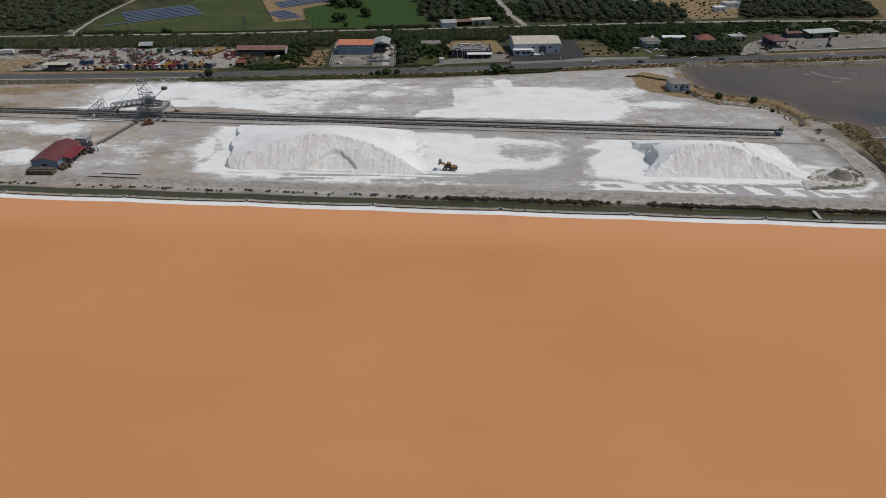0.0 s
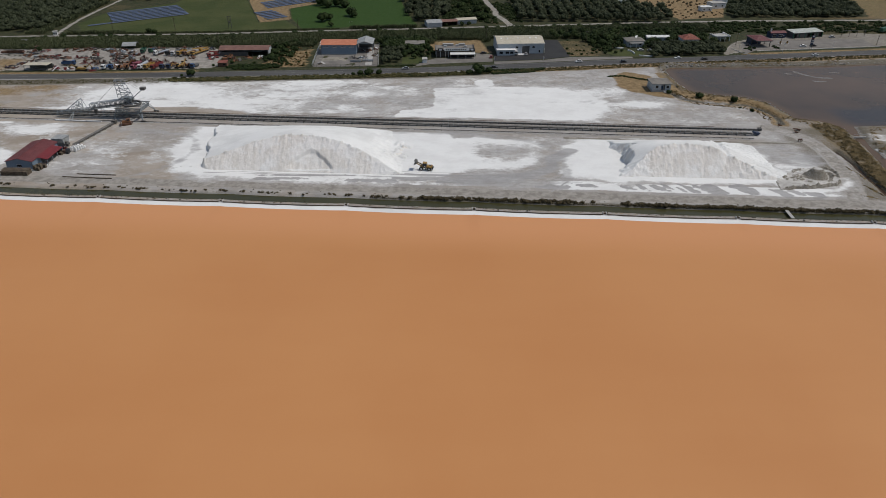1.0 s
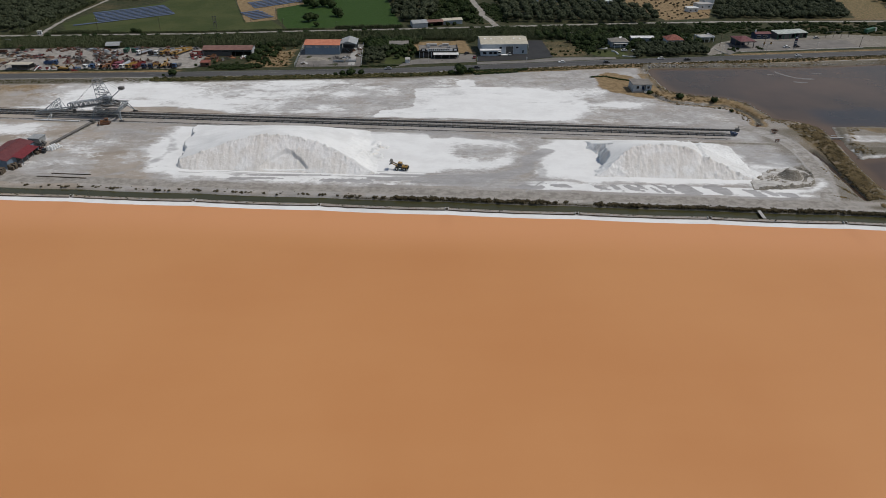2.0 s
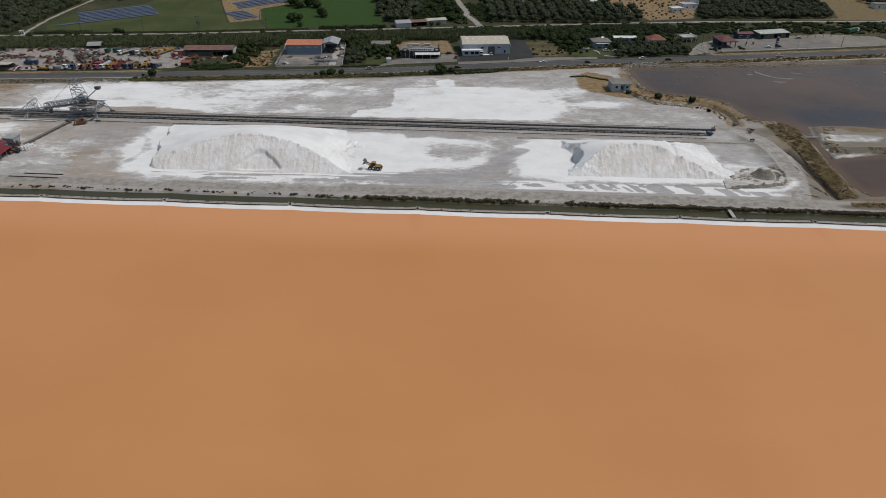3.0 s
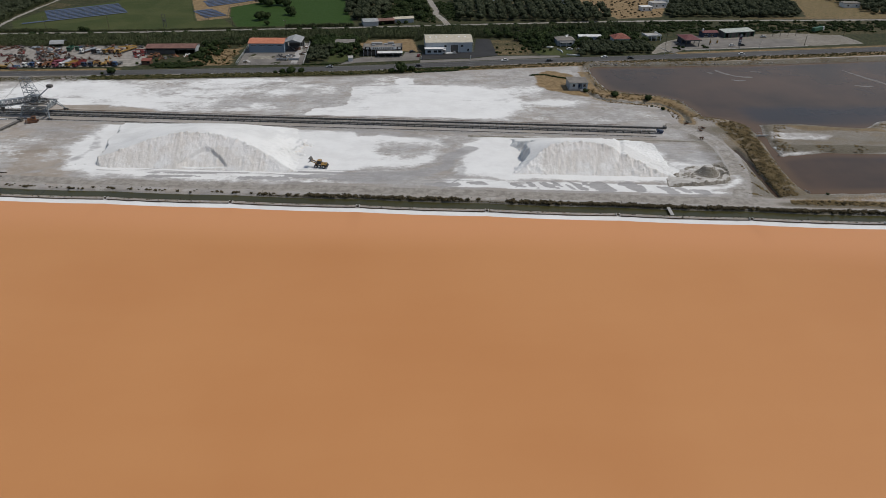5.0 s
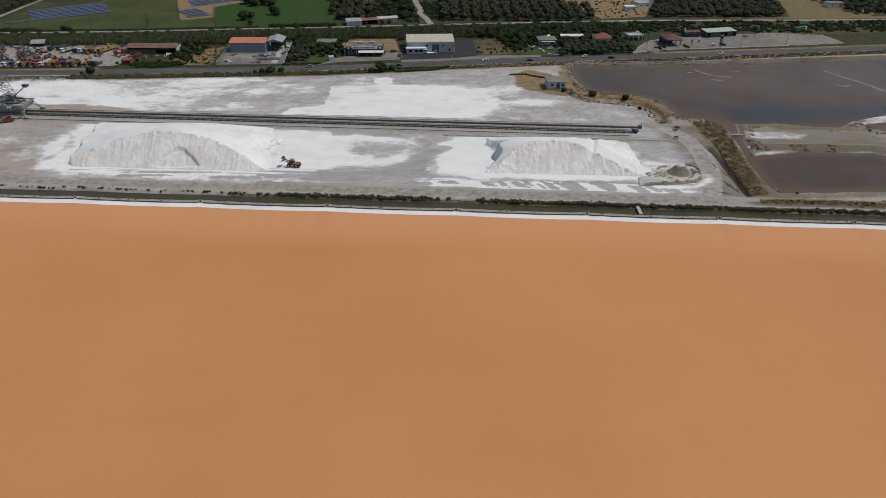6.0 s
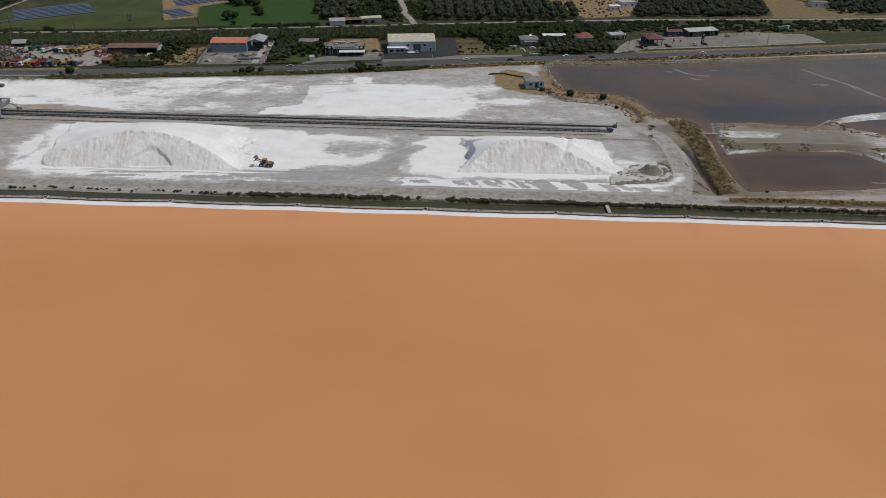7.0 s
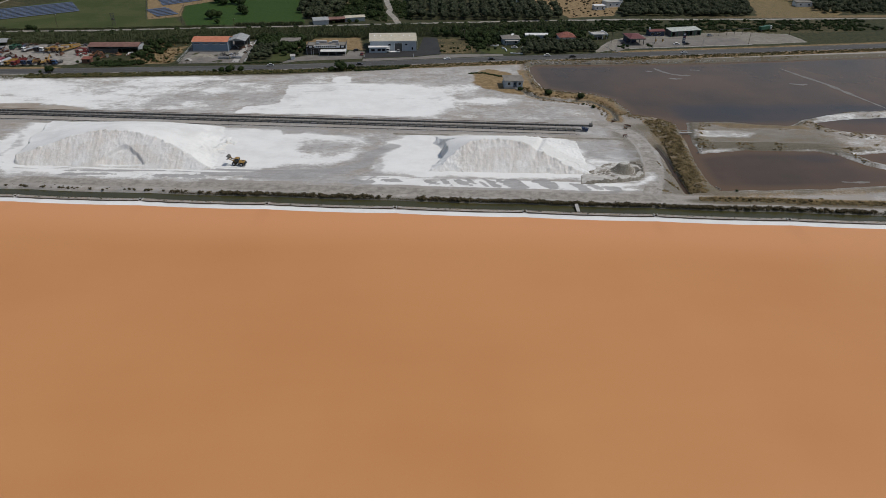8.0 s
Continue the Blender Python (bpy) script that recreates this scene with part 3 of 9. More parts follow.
    white = np.maximum(white, 0.9 * np.exp(-((x - 112) / 16) ** 2 - ((y - 348) / 7) ** 2))
    ring = np.exp(-((pond - 0.5) / 0.6) ** 2) * (x > 139) * (y < 400)
    white = np.maximum(white, ring * (0.0 + 0.32 * fade(fbm(x, y, 20.0, 71), 0.45, 0.62)) * fade(x, 175, 190))
    pan = 1 - fade(away(x, y, [(208.8, 307), (228, 306.6), (237, 304), (232, 298.8), (206.4, 298.4)]) + 2 * (f5 - 0.5), -1.0, 1.2)
    white = np.maximum(white, 0.38 * pan * (1 - 0.4 * fade(x, 222, 238)))
    lip_white = np.exp(-((pond - 0.9) / 0.8) ** 2) * (fade(x, 199, 204) * (1 - fade(x, 214, 224)) * (y > 276) * (y < 290) + fade(x, 264, 272) * (y > 240) * (y < 340))
    white = np.maximum(white, 0.40 * lip_white)
    white = np.maximum(white, 1.1 * (1 - fade(s, 2.3, 3.0)) * (s > -3))
    flats = fade(x, 268, 282) * (y > 255) * (y < 345)
    white = np.maximum(white, flats * (0.08 + 0.36 * fade(swirl, 0.40, 0.66)))
    white = np.maximum(white, ((0.20 - 0.10 * (1 - fade(x, -112, -90))) * (s > 24)) * (y < road - 20) * (x < 165) * fade(x, -400, -300) * (0.6 + 0.8 * f12))
    white = white * np.where((s > 2.9) & (s < 16), 0, 1) * np.where((y > 402) & (x > 130), 0, 1)

    dry = 1.05 * (1 - fade(away(x, y, KNOLL) + 5 * (f5 - 0.5), 0, 4))
    white = white * (1 - np.clip(dry, 0, 1))
    far_west = (1 - fade(x, -212, -182)) * fade(y, 332, 340) * (1 - fade(y, road - 18, road - 13))
    white = white * (1 - 0.7 * far_west)
    dry = np.maximum(dry, far_west * (0.15 + 0.55 * fade(f12, 0.35, 0.65)))
    verge = fade(y, road - 17 + 4 * f5, road - 13) * (1 - fade(y, road - 7, road - 5))
    dry = np.maximum(dry, verge * (0.35 + 0.6 * fade(x, 20, 70)))
    dry = np.maximum(dry, np.where(x > 130, 0.7 * np.exp(-((pond - 4.5) / 3.2) ** 2) * (0.62 + 0.5 * f12), 0))
    dry = np.maximum(dry, (1 - fade(np.abs(y - rim_y(x) - 19), 2, 5)) * fade(x, 186, 194) * 0.9)
    dry = np.maximum(dry, (0.35 + 0.4 * (f12 - 0.3)) * (1 - fade(away(x, y, VACANT_LOT) + 4 * (f5 - 0.5), -1, 2)))
    dry = np.maximum(dry, 0.85 * (1 - fade(away(x, y, SOLAR_LOT) + 3 * (f5 - 0.5), -1, 2)))
    dry = np.maximum(dry, 1.1 * (1 - fade(away(x, y, STUBBLE) + 3 * (f5 - 0.5), -1, 2)))
    dry = np.maximum(dry, 0.8 * (1 - fade(away(x, y, [(-8, 452), (-4, 476), (30, 480), (38, 448)]) + 6 * (f5 - 0.5), -1, 3)))
    dry = np.maximum(dry, 0.72 * (1 - fade(away(x, y, [(-106, 412), (-104, 452), (-80, 452), (-77, 413)]) + 10 * (f5 - 0.5), -2, 3)))
    dry = np.maximum(dry, fade(y, field + 2, field + 5) * (1 - fade(y, field + 10, field + 16)) * fade(x, 150, 400) * 0.6)
    beyond = (y > field + 8) & (away(x, y, MEADOW) > 3) & (away(x, y, CLOVER) > 3)
    dry = np.maximum(dry, np.where(beyond, 0.02 + 0.34 * fade(f12, 0.45, 0.68), 0))
    dry = np.maximum(dry, 0.5 * np.exp(-((s - 4.4) / 1.2) ** 2))
    dry = np.where(np.abs(x - 340) < 60, np.maximum(dry, 0.34 * (y > road + 40) * (y < field - 4)), dry)
    green = 1.1 * (1 - fade(np.minimum(away(x, y, MEADOW), away(x, y, CLOVER)) + 1.5 * (f5 - 0.5), -1, 1))
    dry = np.maximum(dry, 0.75 * (1 - fade(away(x, y, FAR_FIELD) + 3 * (f5 - 0.5), -1, 2)))
    green = np.maximum(green, 0.45 * (1 - fade(away(x, y, FAR_FIELD) + 3 * (f5 - 0.5), -1, 2)))
    green = np.maximum(green, 0.9 * (1 - fade(np.hypot((x - 126) / 13, (y - 449) / 8), 0.8, 1.1)))
    green = np.maximum(green, 1.0 * (1 - fade(away(x, y, [(-19, 421), (-19, 437), (-7, 439), (-6, 424)]) + 1.5 * (f5 - 0.5), -0.5, 1)))
    green = np.maximum(green, verge * (1 - fade(x, 10, 60)) * (0.75 + 0.4 * f5) * fade(x, -175, -150))
    green = np.maximum(green, verge * fade(x, 40, 60) * (0.15 + 0.7 * (f12 - 0.25)))
    mud = np.exp(-((s - 11.6) / 1.2) ** 2) * (0.06 + 0.45 * fade(x, -40, 0) + 0.5 * f5) + np.exp(-((s - 4.5) / 1.6) ** 2) * (0.34 * f5)
    mud = np.maximum(mud, (1 - fade(stony + 3.0 * (f5 - 0.5), 1.0, 3.4)) * 0.95)
    dry = np.maximum(dry, 0.75 * (1 - fade(stony + 4 * (f5 - 0.5), 3.0, 7.0)))
    bank_grass = 1 - fade(away(x, y, BANK) + 1.6 * (f5 - 0.5), -0.6, 1.2)
    dry = np.maximum(dry, 1.1 * bank_grass)
    white = white * (1 - 0.9 * bank_grass)
    mud = mud * (1 - 0.6 * bank_grass)
    mud = np.maximum(mud, np.where(x > 134, 0.62 * np.exp(-((pond - 3.6) / 2.4) ** 2) * (0.4 + f5), 0))
    mud = np.maximum(mud, (0.34 + 0.36 * f12) * fade(x, 201, 206) * (y > 250) * (y < 340) * (pond > 0) * (1 - pan) * (1 - 0.6 * flats))
    bank = 1 - fade(away(x, y, [(205, 291.5), (231, 292.3), (266, 289.6), (270, 285), (203, 283)]) + 3 * (f5 - 0.5), -1, 2)
    mud = np.maximum(mud, bank * (0.85 + 0.4 * f5))
    mud = np.maximum(mud, (0.18 + 0.3 * f12) * fade(x, 168, 180) * (y > 296) * (y < 330))
    routes = np.minimum(away(x, y, smooth_line([(-128, 252), (-112, 262), (-104, 280), (-112, 300), (-140, 306), (-158, 300)], 6), False), away(x, y, smooth_line([(58, 250), (60, 268), (56, 286), (44, 298), (20, 304), (-20, 306)], 6), False))
    damp = np.maximum(damp, 0.5 * (1 - fade(routes + 6.0 * (f5 - 0.5), 0.8, 4.5)))
    # Darker ground in the ditch and along its edges.
    mud = np.maximum(mud, (1.2 * (1 - fade(ditch + 1.2 * (f_rag - 0.5), 0.8, 2.0))))
    mud = np.maximum(mud, 0.9 * (pond < -0.2) * (x > 130))
    mud = np.maximum(mud, 0.8 * np.exp(-((s - 17.5) / 2.5) ** 2) * fade(x, 175, 186))
    # Dark line along the verge: ditch mud west, painted hedge shadow further east.
    mud = np.maximum(mud, 0.85 * np.exp(-((y - road + 14.5) / 2.0) ** 2) * (1 - fade(x, 20, 60)))
    mud = np.maximum(mud, verge * 1.0 * (1 - fade(x, -165, -150)) * (0.6 + f5))
    dry = np.maximum(dry, 0.62 * (1 - fade(x, -262, -246)) * fade(y, road + 5, road + 8) * (1 - fade(y, road + 34, road + 46)) * (0.5 + f12))
    dry = np.maximum(dry, 0.8 * fade(y, road + 4, road + 6) * (1 - fade(y, road + 8, road + 10)) * (1 - fade(x, -150, -130)) * (0.4 + f5))
    # Darker ground showing in the gaps of the far rock bank.
    mud = np.maximum(mud, 0.8 * (pond > -0.4) * (1 - fade(pond, 6, 8)) * fade(y, 402, 410) * (x > 140))
    mud = np.maximum(mud, 0.75 * np.exp(-((pond - 1.8) / 1.6) ** 2) * (x > 140) * (0.4 + f5))
    trail = away(x, y, smooth_line(YARD_END, 4), False)
    corner = fade(x, 163, 170) * (1 - fade(x, 206, 210)) * fade(s, 20, 24) * (1 - fade(y, 312, 324)) * (pond > 0)
    corner = corner * fade(trail + 1.5 * (f5 - 0.5), 3.4, 4.6)
    mud = np.maximum(mud, corner * (0.38 + 0.4 * f12))
    dry = np.maximum(dry, corner * fade(x, 180, 183) * (0.2 + 0.55 * f5))
    dry = np.maximum(dry, 0.95 * fade(x, 185, 188) * (1 - fade(x, 200, 204)) * fade(y, 238, 242) * (1 - fade(y, 318, 322)))
    white = np.maximum(white, 0.12 * (1 - fade(trail, 2.0, 4.2)) * (y > 236))
    dry = np.maximum(dry, (0.16 + 0.5 * f5) * fade(x, 202, 206) * (y > 282) * (y < 322) * (pond > 1) * (1 - bank) * (1 - pan))
    ochre = 1 - fade(away(x, y, [(218, 316), (259, 314), (268, 309), (229, 310)]) + 2 * (f5 - 0.5), -0.5, 1.5)
    dry = np.maximum(dry, 0.95 * ochre)
    belts = fade(y, 304.5 - 0.0592 * x + 2 * (f5 - 0.5), 306.5 - 0.0592 * x) * (1 - fade(y, 323.0 - 0.0592 * x, 325.0 - 0.0592 * x)) * (1 - fade(x, 150, 156))
    white = white * (1 - 0.92 * belts)
    mud = np.maximum(mud, belts * (0.08 + 0.42 * f5))
    scrub = fade(y, road - 5, road - 2) * 1.1
    pale = np.maximum(1 - fade(np.abs(y - field), 1.6, 2.6), 0)
    pale = np.maximum(pale, 1 - fade(away(x, y, smooth_line([(-272, 640), (-273, 575), (-273, 534), (-268, 486)], 3), False), 0.9, 2.0))
    pale = np.maximum(pale, 1 - fade(away(x, y, [(40, 640), (41, 619), (45, 590), (48, 574), (47, 562), (53, 541), (57, 521)], False), 1.6, 3.0))
    pale = np.maximum(pale, (0.6 + 0.45 * fade(x, -255, -240)) * (1 - fade(away(x, y, SCRAP_YARD) + 5 * (f5 - 0.5), -2, 2)))
    lot = 1 - fade(away(x, y, GAS_LOT) + 3 * (f5 - 0.5), -2, 2)
    pale = np.maximum(pale, 1.05 * lot)
    mud = np.maximum(mud, lot * (0.52 + 0.3 * (f12 - 0.5)))
    dry = np.maximum(dry, 0.75 * fade(y, road + 4.5, road + 6) * (1 - fade(y, road + 8, road + 11)) * fade(x, 196, 206) * (0.5 + f5))
    pale = np.maximum(pale, 0.9 * (1 - fade(np.abs(s - 18.5), 2.0, 4.5)) * fade(x, -400, -200) * (1 - fade(x, 172, 186)))
    pale = np.maximum(pale, 0.85 * (1 - fade(away(x, y, smooth_line(YARD_END, 4), False), 2.0, 4.5)))
    clover = 1 - fade(away(x, y, CLOVER), -1, 1)
    tan = (1 - fade(x, -118, -88)) * (0.25 + 1.1 * fade(fbm(x * 0.6, y, 22.0, 161), 0.36, 0.62))
    apron = 1 - fade(away(x, y, [(-164, 342), (-124, 340), (-96, 334.5), (-88, 329.5), (-150, 331.5)]) + 4 * (f5 - 0.5), -1.5, 1.5)
    white = white * (1 - 0.9 * apron)
    tan = np.maximum(tan, apron)
    masks = [np.clip(v, 0, 1.2) for v in (white, green, dry, mud, scrub, pale, clover, damp, tan)]
    return z, masks


# ---- ground, water, road ----
xs = np.concatenate([[-4500, -2000, -1000, -600], np.arange(-420, -260, 1.6), np.arange(-260, -110, 1.0), np.arange(-110, 180, 0.6), np.arange(180, 300, 1.0), np.arange(300, 481, 1.6), [600, 800, 1200, 2200, 4500]])
ys = np.concatenate([[-4500, -1500, -300, 0, 120, 190], np.arange(204, 240, 0.75), np.arange(240, 264, 0.45), np.arange(264, 335, 0.75), np.arange(335, 430, 1.0), np.arange(430, 648, 1.6), [700, 800, 1000, 1500, 2500, 4500]])
gx, gy = np.meshgrid(xs, ys)
gz, masks = land(gx, gy)
ground_mesh, _ = grid_mesh("ground", xs, ys, gz, M["ground"])
cover(ground_mesh, "cover", masks[:3])
cover(ground_mesh, "soil", masks[3:6])
cover(ground_mesh, "crop", masks[6:9])
tagged(new("ground", ground_mesh), "flat grey salt-works yard, tan scrub and green fields", "ground", kind="structure")

bx = np.concatenate([[-4400, -1500, -500], np.arange(-420, 482, 3.0), [700, 1500, 4400]])
offsets = np.concatenate([[-4600, -1000, -400, -200], np.arange(-130, 0, 4.0), [0.0, 0.9]])
brine_mesh, _ = grid_mesh("water", bx, offsets, -0.5, M["brine"])
hx, hs = np.meshgrid(bx, offsets)
flat = np.stack([hx.ravel(), (hs + rim_y(hx)).ravel(), np.full(hx.size, -0.5)], 1)
brine_mesh.vertices.foreach_set("co", flat.astype(np.float32).ravel())
cover(brine_mesh, "shore", [fade(hs, -38, 0)] * 3)
peg = np.abs((hx - 20.0 + 24.3) % 48.6 - 24.3)
cover(brine_mesh, "bed", [0.42 * np.exp(-((peg + 4 * (fbm(hx, hs, 15, 171) - 0.5)) / 5.0) ** 2) * fade(hs, -34, -4) * (0.4 + fbm(hx, hs, 60, 172))] * 3)
tagged(new("water_salt_pond", brine_mesh), "still opaque orange brine filling a huge salt pond", "water", kind="structure")

cx = np.concatenate([[-3000, -800], np.arange(-420, 482, 5.0), [900, 3000]])
bm = bmesh.new()
rows_ = [[bm.verts.new((x, rim_y(x) + s, -0.62)) for s in (5.6, 11.6)] for x in cx]
for a, b in zip(rows_, rows_[1:]):
    bm.faces.new((a[0], b[0], b[1], a[1]))
canal = part("water_canal", bm, M["canal"])
tagged(canal, "narrow canal of dull olive-green water", "water", kind="structure")

ditch_water = part("water_ditch", ribbon(smooth_line(DITCH, 4), 0.9, -1.0), M["pond"])
tagged(ditch_water, "dark still water at the bottom of a ditch", "water", kind="structure")

px_ = np.arange(132, 520, 2.5)
py_ = np.arange(236, 500, 2.5)
qx, qy = np.meshgrid(px_, py_)
near = np.minimum(np.minimum(away(qx, qy, POND), away(qx, qy, POND_SMALL)), away(qx, qy, POND_SIDE))
pond_mesh, kept = grid_mesh("water", px_, py_, np.full(qx.shape, -0.6), M["pond"], keep=near < 4.5)
cover(pond_mesh, "shore", [fade(near.ravel()[kept], -9, 0)] * 3)
# Where the blue-grey reflected sky is painted on the ponds.
dark_tone = 0.85 * (1 - fade(np.abs(qy - 332 - 0.02 * (qx - 240)), 6, 26)) * fade(qx, 196, 214)
dark_tone = np.maximum(dark_tone, 0.6 * (1 - fade(np.hypot((qx - 258) / 20, (qy - 276) / 8), 0.4, 1.2)))
dark_tone = np.maximum(dark_tone, 0.28 * fade(qx, 230, 330) * (qy > 320))
cover(pond_mesh, "bed", [dark_tone.ravel()[kept]] * 3)
tagged(new("water_ponds", pond_mesh), "still brown brine in shallow evaporation ponds", "water", kind="structure")

road_line = [(x, float(road_y(x))) for x in list(range(-900, -420, 60)) + list(range(-420, 500, 14)) + list(range(520, 900, 60))]
road_line = [((a[0] + b[0]) / 2, (a[1] * 0.5 + b[1] * 0.5)) for a, b in zip(road_line, road_line[1:])]
road = part("road", ribbon(road_line, 4.9, 0.12, 0.3), M["asphalt"])
tagged(road, "grey two-lane asphalt main road with worn edges", "road", kind="structure")
for side in (-4.3, 4.3):
    line = part("road_marking", ribbon([(x, y + side) for x, y in road_line], 0.10, 0.126), M["white_line"], road, "thin white edge line")
for a, b in zip(road_line[6:76:1], road_line[7:77:1]):
    mid = Vector(((a[0] + b[0]) / 2, (a[1] + b[1]) / 2, 0))
    d = (Vector((*b, 0)) - Vector((*a, 0))).normalized() * 2.6
    part("road_marking", ribbon([(mid.x - d.x, mid.y - d.y), (mid.x + d.x, mid.y + d.y)], 0.09, 0.126), M["white_line"], road, "white dashed centre line")


# ---- salt heaps ----
def heap(name, x0, x1, y0, y1, step, shape, material, label, category):
    """A loose heap over the yard, from a function of its plan; it ends where it meets the ground."""
    ax, ay = np.arange(x0, x1, step), np.arange(y0, y1, step)
    x, y = np.meshgrid(ax, ay)
    z = shape(x, y)
    keep = z > 0.0
    grow = keep.copy()
    grow[:-1] |= keep[1:]
    grow[:, :-1] |= keep[:, 1:]
    grow[:-1, :-1] |= keep[1:, 1:]
    me, used = grid_mesh(name, ax, ay, np.maximum(z, -0.15), material, True, grow)
    lean = np.gradient(z, step, axis=0)
    for _ in range(2):
        lean[1:-1] = (lean[:-2] + lean[1:-1] + lean[2:]) / 3
    steep = np.hypot(np.gradient(z, step, axis=0), np.gradient(z, step, axis=1))
    cover(me, "dug", [fade(lean, 0.30, 0.60).ravel()[used]] * 3)
    cover(me, "steep", [fade(steep, 0.12, 0.55).ravel()[used]] * 3)
    return tagged(new(name, me), label, category)


def runnels(x, y, seed):
    return fbm(x * 1.0, y * 0.22, 1.6, seed, 4) - 0.5


def clods(x, y, seed):
    n = fbm(x, y, 1.5, seed, 3)
    return fade(n, 0.52, 0.70)


def heap_one(x, y):
    end = x + 0.10 * (y - 272) + 9 * (fbm(x, y, 7, 119) - 0.5)
    u = (x + 51) / np.where(x < -51, 47, 50) + 0.16 * (fbm(x, y, 11, 109) - 0.5) * fade(x, -40, -15)
    foot = 260.5 - 0.05 * (x + 51) + 1.6 * (fbm(x, y, 14, 101) - 0.5)
    crest = np.interp(x, (-60, -54, -48.5, -46, -42, -38.5), (262.0, 266.0, 268.8, 268.6, 265.4, 262.0)) + 0.9 * (fbm(x, y, 3, 108) - 0.5)
    dig = (1 - fade(y, crest - 0.25, crest + 0.15)) * fade(y, 261.0, 262.6) * fade(x, -60, -54) * (1 - fade(x, -39.5, -38))
    top = 2.1 * (1 - fade(x, -60, -15)) * (1 - 0.7 * fade(y, 296, 316)) + 9.8 * (1 - fade(np.abs(u), 0.08, 1.12)) * (1 - 0.97 * fade(y, 266, 321)) * (1 - fade(end, -24, -2)) + 0.30 * (fbm(x, y, 9, 102) - 0.5)
    for mx, my, mr, mh in ((-15, 276, 3.6, 1.0), (-12, 281, 3.0, 1.0), (-9, 277, 2.6, 0.9), (-8, 288, 3.6, 1.2), (-11, 285, 3.0, 1.0), (-12, 293, 3.4, 0.8)):
        bump = 1 - np.hypot((x - mx) / mr, (y - my) / mr) + 1.5 * (fbm(x, y, 2.2, 103) - 0.5)
        top = top + mh * np.clip(bump * 1.4, 0, 1)
    left = (x - np.interp(y, (255, 261, 289, 310), (-91.5, -92.5, -98.7, -101)) + 1.0 * np.sin(y / 3.0) + 4 * (fbm(x, y, 5, 104) - 0.5)) * 2.6
    face = (y - foot + 0.4 * runnels(x, y, 105)) * 0.80 - 1.25 * dig
    edge = top - face
    back = (307.6 - 0.0592 * x - y + 1.2 * (fbm(x, y, 6, 118) - 0.5)) * 0.7
    z = np.minimum(np.minimum(np.minimum(top, face), back), np.maximum(left, -0.3))
    rough = (face < top + 0.4).astype(float)
    z = z + rough * (0.42 * clods(x, y, 106) * (0.12 + fade(-edge, -2.5, 0)) + 0.14 * fade(fbm(x, y, 0.95, 121, 2), 0.56, 0.68) * (0.55 + 0.45 * fade(x, -60, -90) + 0.45 * fade(x, -40, -25)) + 0.10 * runnels(x * 1.6, y * 1.6, 107) + 0.30 * (fbm(x, y * 0.6, 0.9, 110, 3) - 0.5) * (1.1 - 0.7 * fade(x, -45, -20)))
    return z - 0.05 - 0.9 * fade(end, -20, -3)


def heap_two(x, y):
    u = (x - 108) / np.where(x < 108, 27 + 15 * fade(y, 265, 278), 40)
    foot = 257.2 - 0.03 * (x - 108) + 1.6 * (fbm(x, y, 14, 111) - 0.5)
    top = 10.2 * (1 - fade(np.abs(u), 0.12, 1.12)) * (1 - fade(y, 266, 306)) + 0.3 * (fbm(x, y, 9, 112) - 0.5)
    cut = x - np.interp(y, (258, 264, 272, 280, 290, 300), (81.0, 84.0, 87.0, 86.4, 84.6, 83.0)) + 1.1 * np.sin(y / 1.9 + 1.0) + 3.6 * (fbm(x, y, 3.4, 114) - 0.5)
    left = cut * (0.55 + 1.9 * fade(y, 264, 270) * (1 - 0.72 * fade(y, 274, 280))) + 0.5 * fade(y, 278, 288)
    face = (y - foot + 0.4 * runnels(x, y, 115)) * 0.80
    gully = np.exp(-((x - 126 - 0.25 * (y - 262)) / 1.2) ** 2) * fade(y, 258, 270)
    z = np.minimum(np.minimum(top, face), left)
    rough = np.where(face < top + 0.4, 1.0, 0.45 * fade(x, 122, 126))
    z = z + rough * (0.45 * clods(x, y, 116) * (0.12 + fade(face - top, -2.5, 0)) + 0.20 * fade(fbm(x, y, 0.95, 122, 2), 0.55, 0.67) * (1 - 0.75 * fade(x, 98, 108) * (1 - fade(x, 124, 132))) + 0.15 * runnels(x * 1.6, y * 1.6, 117) + 0.6 * (fbm(x, y * 0.7, 1.2, 113, 3) - 0.5) * (1.1 - 0.7 * fade(x, 95, 108) * (1 - fade(x, 122, 128)))) - 0.8 * gully
    return z - 0.12 - 4 * fade(np.abs(u), 1.0, 1.2) - 0.8 * fade(y, 290, 302)


